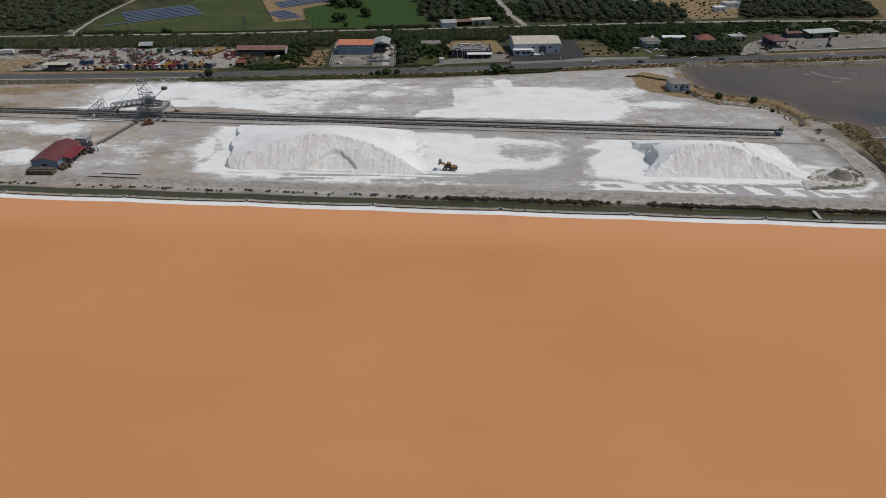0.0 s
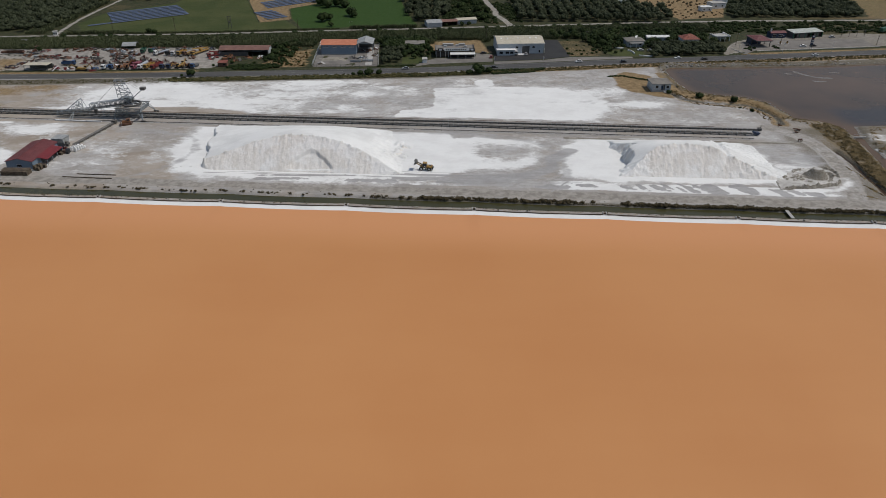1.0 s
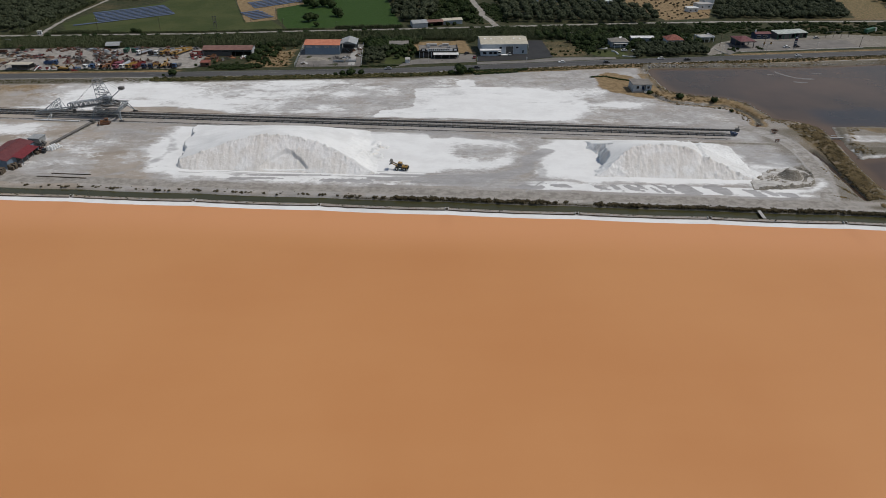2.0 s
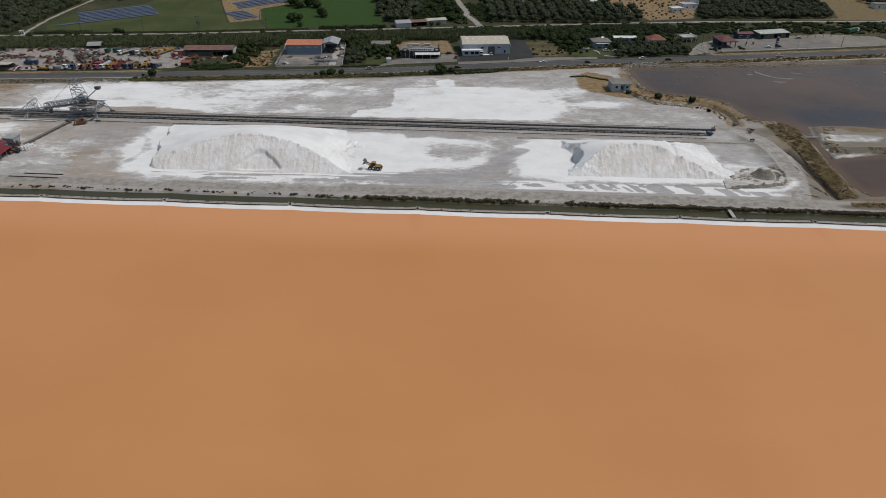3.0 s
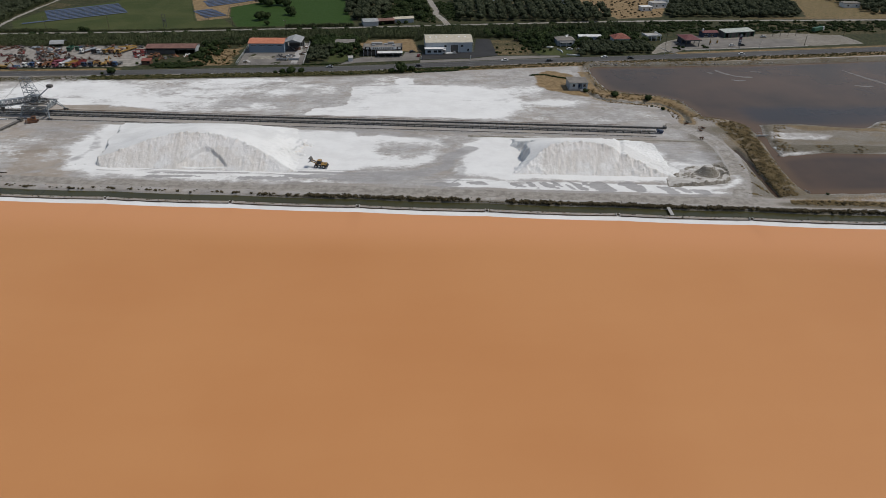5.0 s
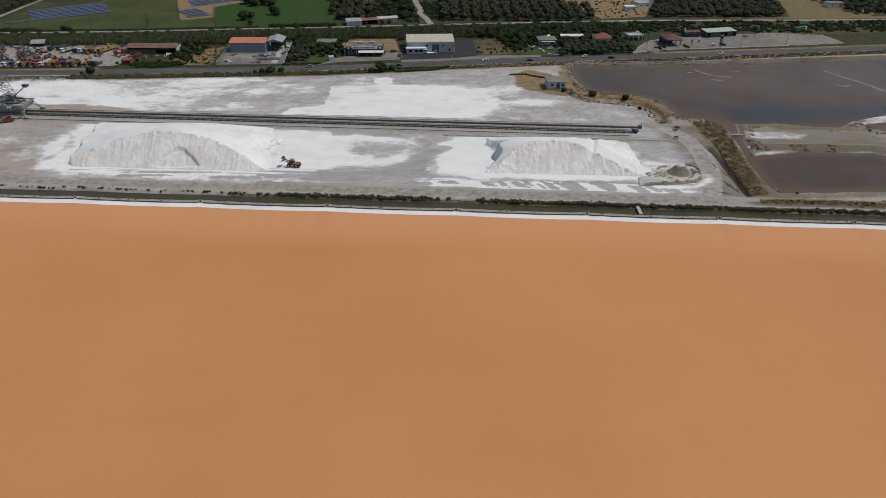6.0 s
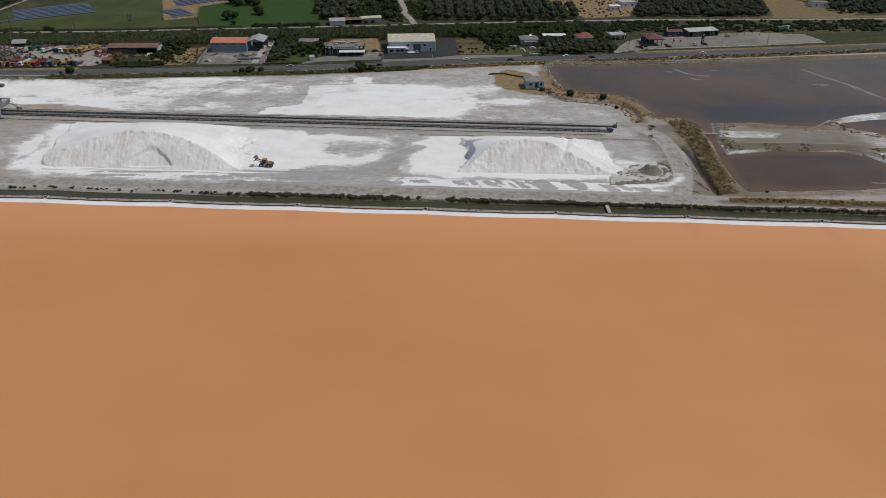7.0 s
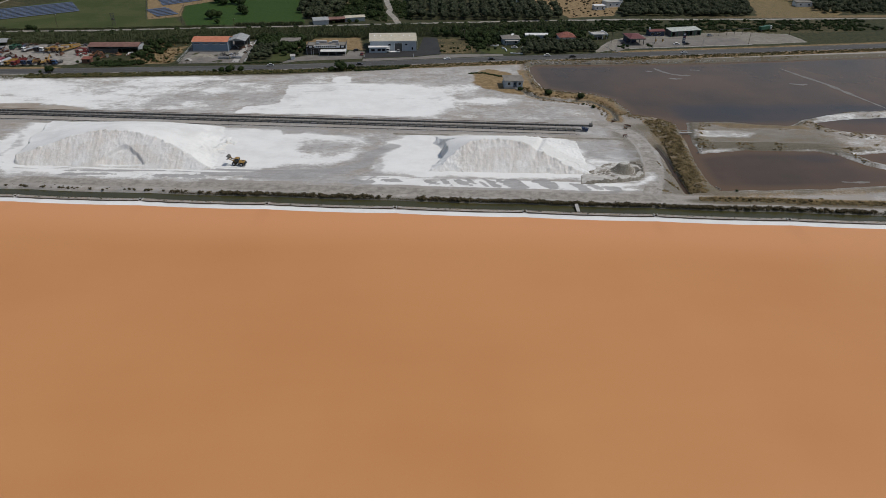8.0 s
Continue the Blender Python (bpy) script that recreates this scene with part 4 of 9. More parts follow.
def heap_mud(x, y):
    """A low terrace with a ragged scarp to the south, a ring of clods, and a mound beside a hollow."""
    ring = [(143, 246.6), (150.2, 247), (159.7, 248.1), (167.2, 249.8), (171, 253.6), (172.2, 260), (171, 265), (166, 267.6), (160.7, 268.2), (155.6, 265.2), (150.1, 260), (144.5, 254.3)]
    inner = -away(x, y, ring) + 1.6 * (fbm(x, y, 3, 121) - 0.5)
    south = 1 - fade(y - 0.14 * (x - 158), 251.0, 257.0)
    east = fade(x, 164, 169)
    front = np.maximum(south * fade(x, 143, 149), east)
    shelf = (0.12 + 0.85 * front) * fade(inner, 0.0, 0.7)
    lip = np.exp(-((inner - 0.9) / 0.55) ** 2) * (0.25 + 0.9 * clods(x, y, 122)) * (0.3 + 0.7 * front)
    dish = np.hypot((x - 159.5) / 10.5, (y - 259.3) / 7.0) + 0.2 * (fbm(x, y, 3, 126) - 0.5)
    berm = np.exp(-((dish - 1.0) / 0.12) ** 2) * (0.2 + 0.7 * clods(x, y, 127))
    shelf = shelf * (1 - 0.9 * (1 - fade(dish, 0.75, 1.0))) + 0.8 * berm
    c = np.hypot((x - 163.2) / np.where(x < 163.2, 5.6, 5.4), (y - 259.6) / 5.0) + 0.30 * (fbm(x, y, 3.2, 123) - 0.5)
    cone = 3.5 * (1 - fade(c, 0.22, 1.0))
    strewn = 0.5 * clods(x, y, 124) * (1 - fade(np.hypot((x - 154) / 4.5, (y - 258) / 4.0), 0.6, 1.1))
    rough = 0.30 * (fbm(x, y, 1.5, 125) - 0.5)
    return np.where(inner > 0, shelf + lip + cone + strewn + rough * (0.3 + 0.7 * fade(inner, 0, 1)) - 0.02, -0.2)


pile_a = heap("salt_mound", -108, 6, 254, 324, 0.33, heap_one, M["salt"], "broad white salt pile with a dug, fluted face", "salt pile")
pile_b = heap("salt_mound", 66, 156, 252, 306, 0.33, heap_two, M["salt"], "white salt pile with a steep cut end and cloddy ridge", "salt pile")
pile_c = heap("spoil_mound", 140, 176, 243, 271, 0.35, heap_mud, M["mud"], "low grey terrace of muddy rubble with a mound on it", "rubble heap")


# ---- plants ----
def leaf_material(name, a, b, sheen=0.08, each=0.6, wide=0.12, lo=0.2, hi=1.0):
    m, n, l, p = nodes_of(name)
    nt = m.node_tree
    geo = n.new("ShaderNodeNewGeometry")
    info = n.new("ShaderNodeObjectInfo")
    v = math_node(nt, "ADD", math_node(nt, "MULTIPLY", geo.outputs["Random Per Island"], each), math_node(nt, "MULTIPLY", noise_node(nt, wide, 3.0), 1.1 - each))
    v = math_node(nt, "ADD", v, math_node(nt, "MULTIPLY", info.outputs["Random"], 0.2))
    l.new(mix_node(nt, ramp_node(nt, v, lo, hi), a, b), p.inputs["Base Color"])
    p.inputs["Roughness"].default_value, p.inputs["Specular IOR Level"].default_value = 0.7, sheen
    return m


M["olive"] = leaf_material("olive_leaves", (0.019, 0.025, 0.012), (0.062, 0.072, 0.041))
M["leaves"] = leaf_material("dark_leaves", (0.010, 0.019, 0.006), (0.037, 0.053, 0.017))
M["reed"] = leaf_material("reeds", (0.042, 0.054, 0.026), (0.110, 0.122, 0.062))
M["weeds"] = leaf_material("weeds", (0.045, 0.050, 0.019), (0.150, 0.132, 0.058))
M["saltbush"] = leaf_material("salt_bushes", (0.034, 0.029, 0.016), (0.102, 0.080, 0.045))
M["drybush"] = leaf_material("dry_bushes", (0.062, 0.043, 0.018), (0.205, 0.145, 0.066))
M["drygrass"] = leaf_material("dry_grass", (0.076, 0.060, 0.029), (0.230, 0.170, 0.084), 0.1, 0.08, 0.30, 0.38, 0.78)
M["bark"] = surf("bark", (0.06, 0.045, 0.032), (0.11, 0.09, 0.07), 2.0, 9.0, 0.9, bump=0.5)
M["rock"] = surf("pale_rock", (0.19, 0.18, 0.162), (0.40, 0.385, 0.36), 0.5, 3.0, 0.9, bump=0.5, vary=0.4)


def scatter_leaves(rng, lobes, count, size, up=0.35, lean=0.9):
    """Small four-cornered leaf clumps over lobes (x, y, z, r, flat)."""
    pick = rng.integers(0, len(lobes), count)
    L = np.array(lobes)[pick]
    d = rng.normal(size=(count, 3))
    d[:, 2] = np.abs(d[:, 2]) * 1.0 - 0.25
    d /= np.linalg.norm(d, axis=1)[:, None]
    c = L[:, :3] + d * (L[:, 3] * rng.uniform(0.78, 1.12, count))[:, None] * np.stack([np.ones(count), np.ones(count), L[:, 4]], 1)
    nrm = d + rng.normal(size=(count, 3)) * lean * 0.5 + np.array([0, 0, up])
    nrm /= np.linalg.norm(nrm, axis=1)[:, None]
    a = np.cross(nrm, rng.normal(size=(count, 3)))
    a /= np.linalg.norm(a, axis=1)[:, None]
    b = np.cross(nrm, a)
    s = (size * rng.uniform(0.6, 1.35, count))[:, None]
    quad = np.stack([c - a * s, c - b * s * 0.6, c + a * s, c + b * s * 0.6], 1) + rng.normal(size=(count, 4, 3)) * s[:, :, None] * 0.12
    return quad.reshape(-1, 3), np.arange(count * 4).reshape(-1, 4)


def lump(rng, x, y, z, r, flat):
    """A small uneven ball that closes the inside of a crown."""
    rows, cols = 4, 7
    v = [(x, y, z - r * flat)]
    for i in range(1, rows):
        a = math.pi * i / rows
        for j in range(cols):
            b = 2 * math.pi * j / cols + i * 0.4
            k = r * rng.uniform(0.78, 1.05)
            v.append((x + k * math.sin(a) * math.cos(b), y + k * math.sin(a) * math.sin(b), z - k * flat * math.cos(a)))
    v.append((x, y, z + r * flat))
    f = []
    for j in range(cols):
        f.append((0, 1 + (j + 1) % cols, 1 + j, 1 + j))
        for i in range(rows - 2):
            p = 1 + i * cols
            f.append((p + j, p + (j + 1) % cols, p + cols + (j + 1) % cols, p + cols + j))
        p = 1 + (rows - 2) * cols
        f.append((p + j, p + (j + 1) % cols, len(v) - 1, len(v) - 1))
    return np.array(v), np.array(f)


def crown_data(seed, r, height, lobes, count, size, flat=0.85):
    """Corner points and faces of a crown of lobes over a trunk."""
    rng = np.random.default_rng(seed)
    spots = []
    for i in range(lobes):
        a, k = 2.4 * i + rng.uniform(-0.4, 0.4), math.sqrt((i + 0.4) / lobes) * r * 0.62
        spots.append((k * math.cos(a), k * math.sin(a), height - 0.42 * r + rng.uniform(-0.22, 0.28) * r - 0.18 * k, r * rng.uniform(0.42, 0.6), flat))
    V, Q = scatter_leaves(rng, spots, count, size)
    vs, qs, n = [V], [Q], len(V)
    for s in spots:
        v, q = lump(rng, s[0], s[1], s[2], s[3] * 0.86, s[4])
        vs.append(v)
        qs.append(q + n)
        n += len(v)
    return np.concatenate(vs), np.concatenate(qs)


def bush_data(seed, r, height, lobes, count, size):
    rng = np.random.default_rng(seed)
    spots = []
    for i in range(lobes):
        a, k = 2.4 * i, math.sqrt(i / lobes) * r * 0.6
        spots.append((k * math.cos(a), k * math.sin(a), height * 0.36, r * rng.uniform(0.45, 0.62), height / r * 0.9))
    V, Q = scatter_leaves(rng, spots, count, size)
    V[:, 2] = np.maximum(V[:, 2], 0.0)
    vs, qs, n = [V], [Q], len(V)
    for s in spots:
        v, q = lump(rng, s[0], s[1], s[2], s[3] * 0.8, s[4])
        v[:, 2] = np.maximum(v[:, 2], -0.1)
        vs.append(v)
        qs.append(q + n)
        n += len(v)
    return np.concatenate(vs), np.concatenate(qs)


def tuft_data(seed, height, blades, spread, width, lean=0.16):
    """Upright leaning blades, as of reeds."""
    rng = np.random.default_rng(seed)
    a = rng.uniform(0, 2 * math.pi, blades)
    root = np.stack([np.cos(a), np.sin(a), np.zeros(blades)], 1) * (spread * np.sqrt(rng.uniform(0, 1, blades)))[:, None]
    h = height * rng.uniform(0.65, 1.1, blades)
    tip = root + np.stack([rng.normal(0, lean, blades) * h, rng.normal(0, lean, blades) * h, h], 1)
    t = rng.uniform(0, math.pi, blades)
    w = np.stack([np.cos(t), np.sin(t), np.zeros(blades)], 1) * width
    mid = root * 0.45 + tip * 0.55
    quad = np.stack([root - w * 0.5, mid + w * 1.1, tip, mid - w * 1.1], 1)
    return quad.reshape(-1, 3), np.arange(blades * 4).reshape(-1, 4)


def mesh_of(name, V, Q, material):
    """A mesh from corner points and four-cornered faces (a doubled last corner makes a triangle)."""
    tri = Q[:, 2] == Q[:, 3]
    sizes = np.where(tri, 3, 4)
    flat = Q.ravel()[np.stack([np.ones(len(Q), bool)] * 3 + [~tri], 1).ravel()]
    me = bpy.data.meshes.new(name)
    me.vertices.add(len(V))
    me.vertices.foreach_set("co", V.astype(np.float32).ravel())
    me.loops.add(len(flat))
    me.loops.foreach_set("vertex_index", flat.astype(np.int32))
    me.polygons.add(len(Q))
    me.polygons.foreach_set("loop_start", np.concatenate([[0], np.cumsum(sizes)[:-1]]).astype(np.int32))
    me.update(calc_edges=True)
    me.materials.append(material)
    return me


def clod_part(parent, shape, x0, x1, y0, y1, count, size, seed, material, steep=0.45):
    """Loose lumps strewn over the steep parts of a heap, as one part."""
    rng = np.random.default_rng(seed)
    x, y = rng.uniform(x0, x1, count * 9), rng.uniform(y0, y1, count * 9)
    z, e = shape(x, y), 0.8
    slope = np.hypot(shape(x + e, y) - shape(x - e, y), shape(x, y + e) - shape(x, y - e)) / (2 * e)
    curl = np.clip((2 * z - shape(x, y + 1.6) - shape(x, y - 1.6)) * 0.8, 0, 1)
    ok = (z > 0.05) & (slope > steep) & (rng.uniform(0, 1, x.size) < 0.03 + 1.5 * curl)
    x, y, z = x[ok][:count], y[ok][:count], z[ok][:count]
    shapes = [lump(rng, 0, 0, 0, 1.0, 0.75) for _ in range(6)]
    k = size * rng.uniform(0.35, 1.0, len(x)) ** 1.6 * 1.5
    vs, qs, n = [], [], 0
    for i in range(len(x)):
        V, Q = shapes[i % 6]
        vs.append(V * k[i] * rng.uniform(0.75, 1.25, (1, 3)) + np.array([x[i], y[i], z[i] - 0.35 * k[i]]))
        qs.append(Q + n)
        n += len(V)
    ob = new("loose_salt", mesh_of("loose_salt", np.concatenate(vs), np.concatenate(qs), material))
    ob.parent = parent
    return tagged(ob, "loose lumps on the dug face", kind="stuff")


clod_part(pile_a, heap_one, -98, -6, 256, 284, 1100, 0.135, 1, M["salt"])
clod_part(pile_b, heap_two, 76, 150, 254, 292, 1100, 0.145, 2, M["salt"])
clod_part(pile_c, heap_mud, 143, 175, 245, 269, 120, 0.18, 3, M["mud"], 0.2)


def sown(name, kinds, spots, material, label, category, seed=1):
    """One object of many plants: kinds of (points, faces) set at spots (x, y, z, scale)."""
    rng = np.random.default_rng(seed)
    vs, qs, n = [], [], 0
    for x, y, z, k in spots:
        V, Q = kinds[rng.integers(len(kinds))]
        a = rng.uniform(0, 2 * math.pi)
        c, s = math.cos(a), math.sin(a)
        R = np.array([[c, -s, 0], [s, c, 0], [0, 0, rng.uniform(0.85, 1.15)]]) * k
        vs.append(V @ R.T + np.array([x, y, z]))
        qs.append(Q + n)
        n += len(V)
    me = mesh_of(name, np.concatenate(vs), np.concatenate(qs), material)
    return tagged(new(name, me), label, category, kind="stuff")


def ground_z(pts):
    p = np.array(pts, dtype=float)
    return land(p[:, 0], p[:, 1])[0]


def sprinkle(ring, gap, seed, jitter=0.5, skew=0.0):
    """Spots on a loose grid inside an outline."""
    rng = np.random.default_rng(seed)
    r = np.array(ring, dtype=float)
    x, y = np.meshgrid(np.arange(r[:, 0].min(), r[:, 0].max(), gap), np.arange(r[:, 1].min(), r[:, 1].max(), gap))
    x, y = x.ravel() + skew * y.ravel(), y.ravel()
    x = x + rng.uniform(-1, 1, x.size) * gap * jitter
    y = y + rng.uniform(-1, 1, y.size) * gap * jitter
    ok = away(x, y, ring) < 0
    return np.stack([x[ok], y[ok]], 1)


def trunk_bm(h, r, seed):
    """A tapered trunk that forks into limbs."""
    rng = random.Random(seed)
    bm = bmesh.new()

    def limb(a, b, r1, r2):
        d = b - a
        m = Matrix.Translation((a + b) / 2) @ d.to_track_quat("Z", "Y").to_matrix().to_4x4()
        bmesh.ops.create_cone(bm, cap_ends=True, segments=6, radius1=r1, radius2=r2, depth=d.length, matrix=m)
    fork = Vector((rng.uniform(-0.2, 0.2), rng.uniform(-0.2, 0.2), h * 0.45))
    limb(Vector((0, 0, -0.1)), fork, r, r * 0.75)
    for i in range(4):
        a = i * 1.57 + rng.uniform(-0.4, 0.4)
        limb(fork, fork + Vector((math.cos(a) * h * 0.28, math.sin(a) * h * 0.28, h * 0.38)), r * 0.6, r * 0.25)
    return bm


tree_kinds = {
    "olive": [crown_data(i, 2.9, 4.3, 10, 300, 0.34) for i in range(4)],
    "leaves": [crown_data(20 + i, 3.5, 4.3, 12, 330, 0.42, 1.0) for i in range(3)],
}
bush_kinds = [bush_data(40 + i, 1.0, 1.0, 5, 60, 0.20) for i in range(4)]
reed_kinds = [tuft_data(60 + i, 2.5, 20, 1.0, 0.15, 0.34) for i in range(4)]
mat_kinds = [bush_data(120 + i, 1.0, 0.42, 6, 70, 0.2) for i in range(4)]
weed_kinds = [tuft_data(80 + i, 1.0, 12, 0.7, 0.12) for i in range(3)]


def tree_set(kind, h):
    """Mesh data for the trees of a kind: (crown, trunk) pairs."""
    out = []
    for i, (V, Q) in enumerate(tree_kinds[kind]):
        me = mesh_of("crown", V, Q, M[kind])
        bm = trunk_bm(h, 0.24, i)
        tm = bpy.data.meshes.new("trunk")
        bm.to_mesh(tm)
        bm.free()
        tm.materials.append(M["bark"])
        out.append((me, tm))
    return out


tree_meshes = {"olive": tree_set("olive", 3.8), "leaves": tree_set("leaves", 3.8)}
tree_rng = random.Random(5)


def tree(kind, x, y, k, label, group, z=0.0):
    crown, trunk = tree_rng.choice(tree_meshes[kind])
    ob = thing("olive_tree" if kind == "olive" else "tree", pose(x, y, z, 0, 0, tree_rng.uniform(0, 360)), label, "tree", group)
    ob.scale = (k, k, k * tree_rng.uniform(0.9, 1.1))
    for name, me in (("trunk", trunk), ("crown", crown)):
        new(name, me).parent = ob
    return ob


OLIVE = "grey-green olive tree with a rounded crown on dry soil"
# the grove past the field track, in rows
row_grove = sprinkle([(58, 531), (64, 600), (168, 606), (186, 560), (190, 540), (140, 537)], 8.2, 3, 0.14)
for x, y in row_grove[:170]:
    if not (150 < x < 162 and y > 590):
        tree("olive", x, y, tree_rng.uniform(1.15, 1.5), OLIVE, "olive grove rows")
mid_grove = sprinkle([(-10, 530), (-24, 562), (-36, 640), (6, 640), (14, 600), (8, 555), (-2, 534)], 7.2, 4, 0.25)
for x, y in mid_grove:
    tree("olive", x, y, tree_rng.uniform(1.15, 1.5), OLIVE, "olive grove by the meadow")
for x, y in sprinkle([(14, 545), (18, 600), (20, 636), (34, 636), (37, 600), (40, 572), (44, 540)], 8.5, 19, 0.45):
    tree("leaves", x, y, tree_rng.uniform(0.6, 1.1), "dark wild tree in scrub beside a farm track", "trees by the track")
orchard = sprinkle([(142, 440), (143, 466), (166, 470), (190, 472), (191, 448)], 4.7, 6, 0.15)
for x, y in orchard:
    tree("olive", x, y, tree_rng.uniform(0.8, 1.0), "small olive tree planted in a roadside orchard", "roadside orchard")
garden = sprinkle([(-32, 421), (-36, 472), (-6, 478), (-4, 466), (-19, 464), (-19, 448), (-18, 440), (-20, 423)], 4.8, 7, 0.3)
for x, y in garden:
    tree("olive" if x < -19 and y < 452 else "leaves", x, y, tree_rng.uniform(0.75, 1.0), "dense green tree in a walled garden plot", "garden trees")
for x, y, k in [(-12, 434, 0.6), (-8, 446, 0.75), (-12, 450, 0.7), (-3, 452, 0.6), (-4, 434, 0.45), (-10, 441, 0.6), (-3, 441, 0.55), (-16, 444, 0.65), (-7, 438, 0.55), (-1.5, 446, 0.5), (-4, 458, 0.6), (-20, 452, 0.7), (-19, 455, 0.85), (-15.5, 453.5, 0.9), (-12, 454, 0.8), (-8.5, 454.5, 0.85), (-5.5, 456, 0.8), (-14, 446, 0.75), (-8, 448, 0.7), (-2, 449, 0.7), (1, 444, 0.5), (-18, 438, 0.6)]:
    tree("leaves", x, y, k, "dark leafy garden tree beside a low house", "garden trees")
wood = sprinkle([(78, 486), (84, 500), (130, 510), (186, 514), (190, 490), (160, 488), (120, 478)], 7.0, 8, 0.35)
for x, y in wood:
    tree("leaves", x, y, tree_rng.uniform(0.6, 0.95), "dark broadleaf tree in a belt behind the houses", "tree belt")
for x, y, k in [(114, 468, 0.9), (120, 476, 1.0), (112, 478, 0.9), (106, 486, 0.9), (124, 466, 0.7), (116, 456, 0.5), (119, 448, 0.35), (112, 447, 0.35), (147, 474, 0.6), (144, 486, 0.8),
                (158, 490, 0.8), (104, 478, 0.8), (108, 470, 0.7), (142, 478, 0.8), (166, 486, 0.8), (182, 488, 0.9), (186, 479, 0.8), (140, 459, 0.4), (124, 484, 1.0), (132, 484, 1.0), (114, 490, 1.0), (188, 486, 0.9), (192, 476, 0.8), (190, 466, 0.7), (188, 458, 0.6), (162, 484, 0.7), (205, 484, 0.5), (150, 492, 0.7), (192, 455, 0.55), (126, 470, 0.75), (128, 477, 0.85), (144, 470, 0.7), (145, 464, 0.55), (127, 463, 0.5), (121, 461, 0.5), (118, 465, 0.6), (115, 470, 0.7), (110, 462, 0.5), (113, 458, 0.45), (149, 475, 0.8), (152, 478, 0.7), (162, 478, 0.75), (165, 481, 0.8), (186, 471, 0.8), (183, 481, 0.8), (146, 488, 0.9), (138, 480, 0.8), (132, 480, 0.85), (124, 453, 0.35), (141, 463, 0.45), (117, 453, 0.4), (120, 470, 0.8), (170, 485, 0.8), (178, 486, 0.8)]:
    tree("leaves", x, y, k, "dark leafy tree by a roadside house", "house trees")
for x, y, k in [(-86, 534, 1.4), (-82, 539, 0.9), (-67, 553, 1.3), (-64, 549, 0.8), (-97, 593, 1.5), (-82, 589, 1.45), (-90, 584, 1.3), (-77.4, 518.5, 0.65), (-76, 585, 1.2), (-100, 606, 1.4), (-80, 606, 1.3), (-204, 495.5, 0.7), (-200, 495, 0.6)]:
    tree("leaves", x, y, k, "round-crowned tree standing in a green meadow", "meadow trees")
for x, y, k in [(28, 402, 1.15), (22, 400.5, 0.6), (34, 403, 0.65), (-141, 393.5, 0.75), (-146, 392.5, 0.3), (-37, 397.5, 0.85), (-42, 397, 0.6), (-31, 399, 0.6), (-46, 396.5, 0.4), (24, 401, 0.35), (32, 403, 0.35), (-257, 446, 0.55), (-104, 446, 0.6), (-100, 452, 0.7), (-97, 436, 0.55), (-98, 426, 0.5), (-104, 424, 0.45),
                (-110, 419, 0.35), (-90, 462, 0.6), (-80, 466, 0.5), (-101, 440, 0.75), (-99, 431, 0.65), (-103, 433, 0.7), (-96, 446, 0.7), (-98, 457, 0.8), (-105, 458, 0.7), (-94, 469, 0.7), (-86, 471, 0.6), (-106, 429, 0.5), (14, 528, 0.5), (20, 523, 0.55), (25, 526, 0.5), (8, 522, 0.4), (-124, 420, 0.35), (-134, 414, 0.3)]:
    tree("leaves", x, y, k, "bushy dark tree growing by the main road", "roadside trees")

# woods that nobody could count
far_left = sprinkle([(-420, 488), (-420, 645), (-280, 645), (-279, 560), (-281, 512), (-290, 499), (-330, 494)], 5.6, 9, 0.35)
rngv = np.random.default_rng(12)
sown("olive_grove", tree_kinds["olive"], [(x, y, -0.3, rngv.uniform(0.8, 1.2)) for x, y in far_left], M["olive"], "dense grey-green olive grove beyond the field track", "grove", 31)
far_right = sprinkle([(230, 553), (240, 590), (252, 645), (350, 645), (350, 600), (338, 557)], 5.6, 10, 0.3)
sown("olive_grove", tree_kinds["olive"], [(x, y, -0.3, rngv.uniform(0.85, 1.25)) for x, y in far_right], M["olive"], "dense dark olive grove behind the field road", "grove", 32)
corner = sprinkle([(404, 570), (390, 645), (560, 645), (560, 575)], 7.0, 11, 0.35)
sown("olive_grove", tree_kinds["olive"], [(x, y, -0.3, rngv.uniform(0.85, 1.3)) for x, y in corner], M["olive"], "olive grove beside a mown field", "grove", 33)
back_rows = sprinkle([(60, 608), (62, 645), (160, 645), (164, 612)], 7.0, 13, 0.3)
sown("olive_grove", tree_kinds["olive"], [(x, y, -0.3, rngv.uniform(0.85, 1.2)) for x, y in back_rows], M["olive"], "far rows of olive trees", "grove", 34)
top_left = sprinkle([(-262, 603), (-222, 620), (-170, 622), (-170, 648), (-262, 648)], 7.5, 14, 0.3)
sown("olive_grove", tree_kinds["olive"], [(x, y, -0.3, rngv.uniform(0.7, 1.0)) for x, y in top_left], M["olive"], "scattered olive trees behind a solar field", "grove", 35)

# reeds along the ditch south of the field track
spots = []
for x in np.arange(-420, 200, 0.95):
    lo, hi = float(road_y(x)) + np.interp(x, (-420, -150, -84, -14, 127, 200), (62, 62, 60, 60, 62, 64)), float(track_y(x)) - 3.0
    for y in np.arange(lo, hi, 1.25):
        if rngv.uniform() < (0.93 if x < 70 else 0.55) and not (0 < x < 34 and y < 481) and not (-80 < x < -34 and y < 473) and not (38 < x < 88 and y < 484):
            spots.append((x + rngv.uniform(-0.6, 0.6), y + rngv.uniform(-0.6, 0.6), 0.0, rngv.uniform(0.55, 1.1) * min(1.0, 0.12 + (float(track_y(x)) - y) / 15.0)))
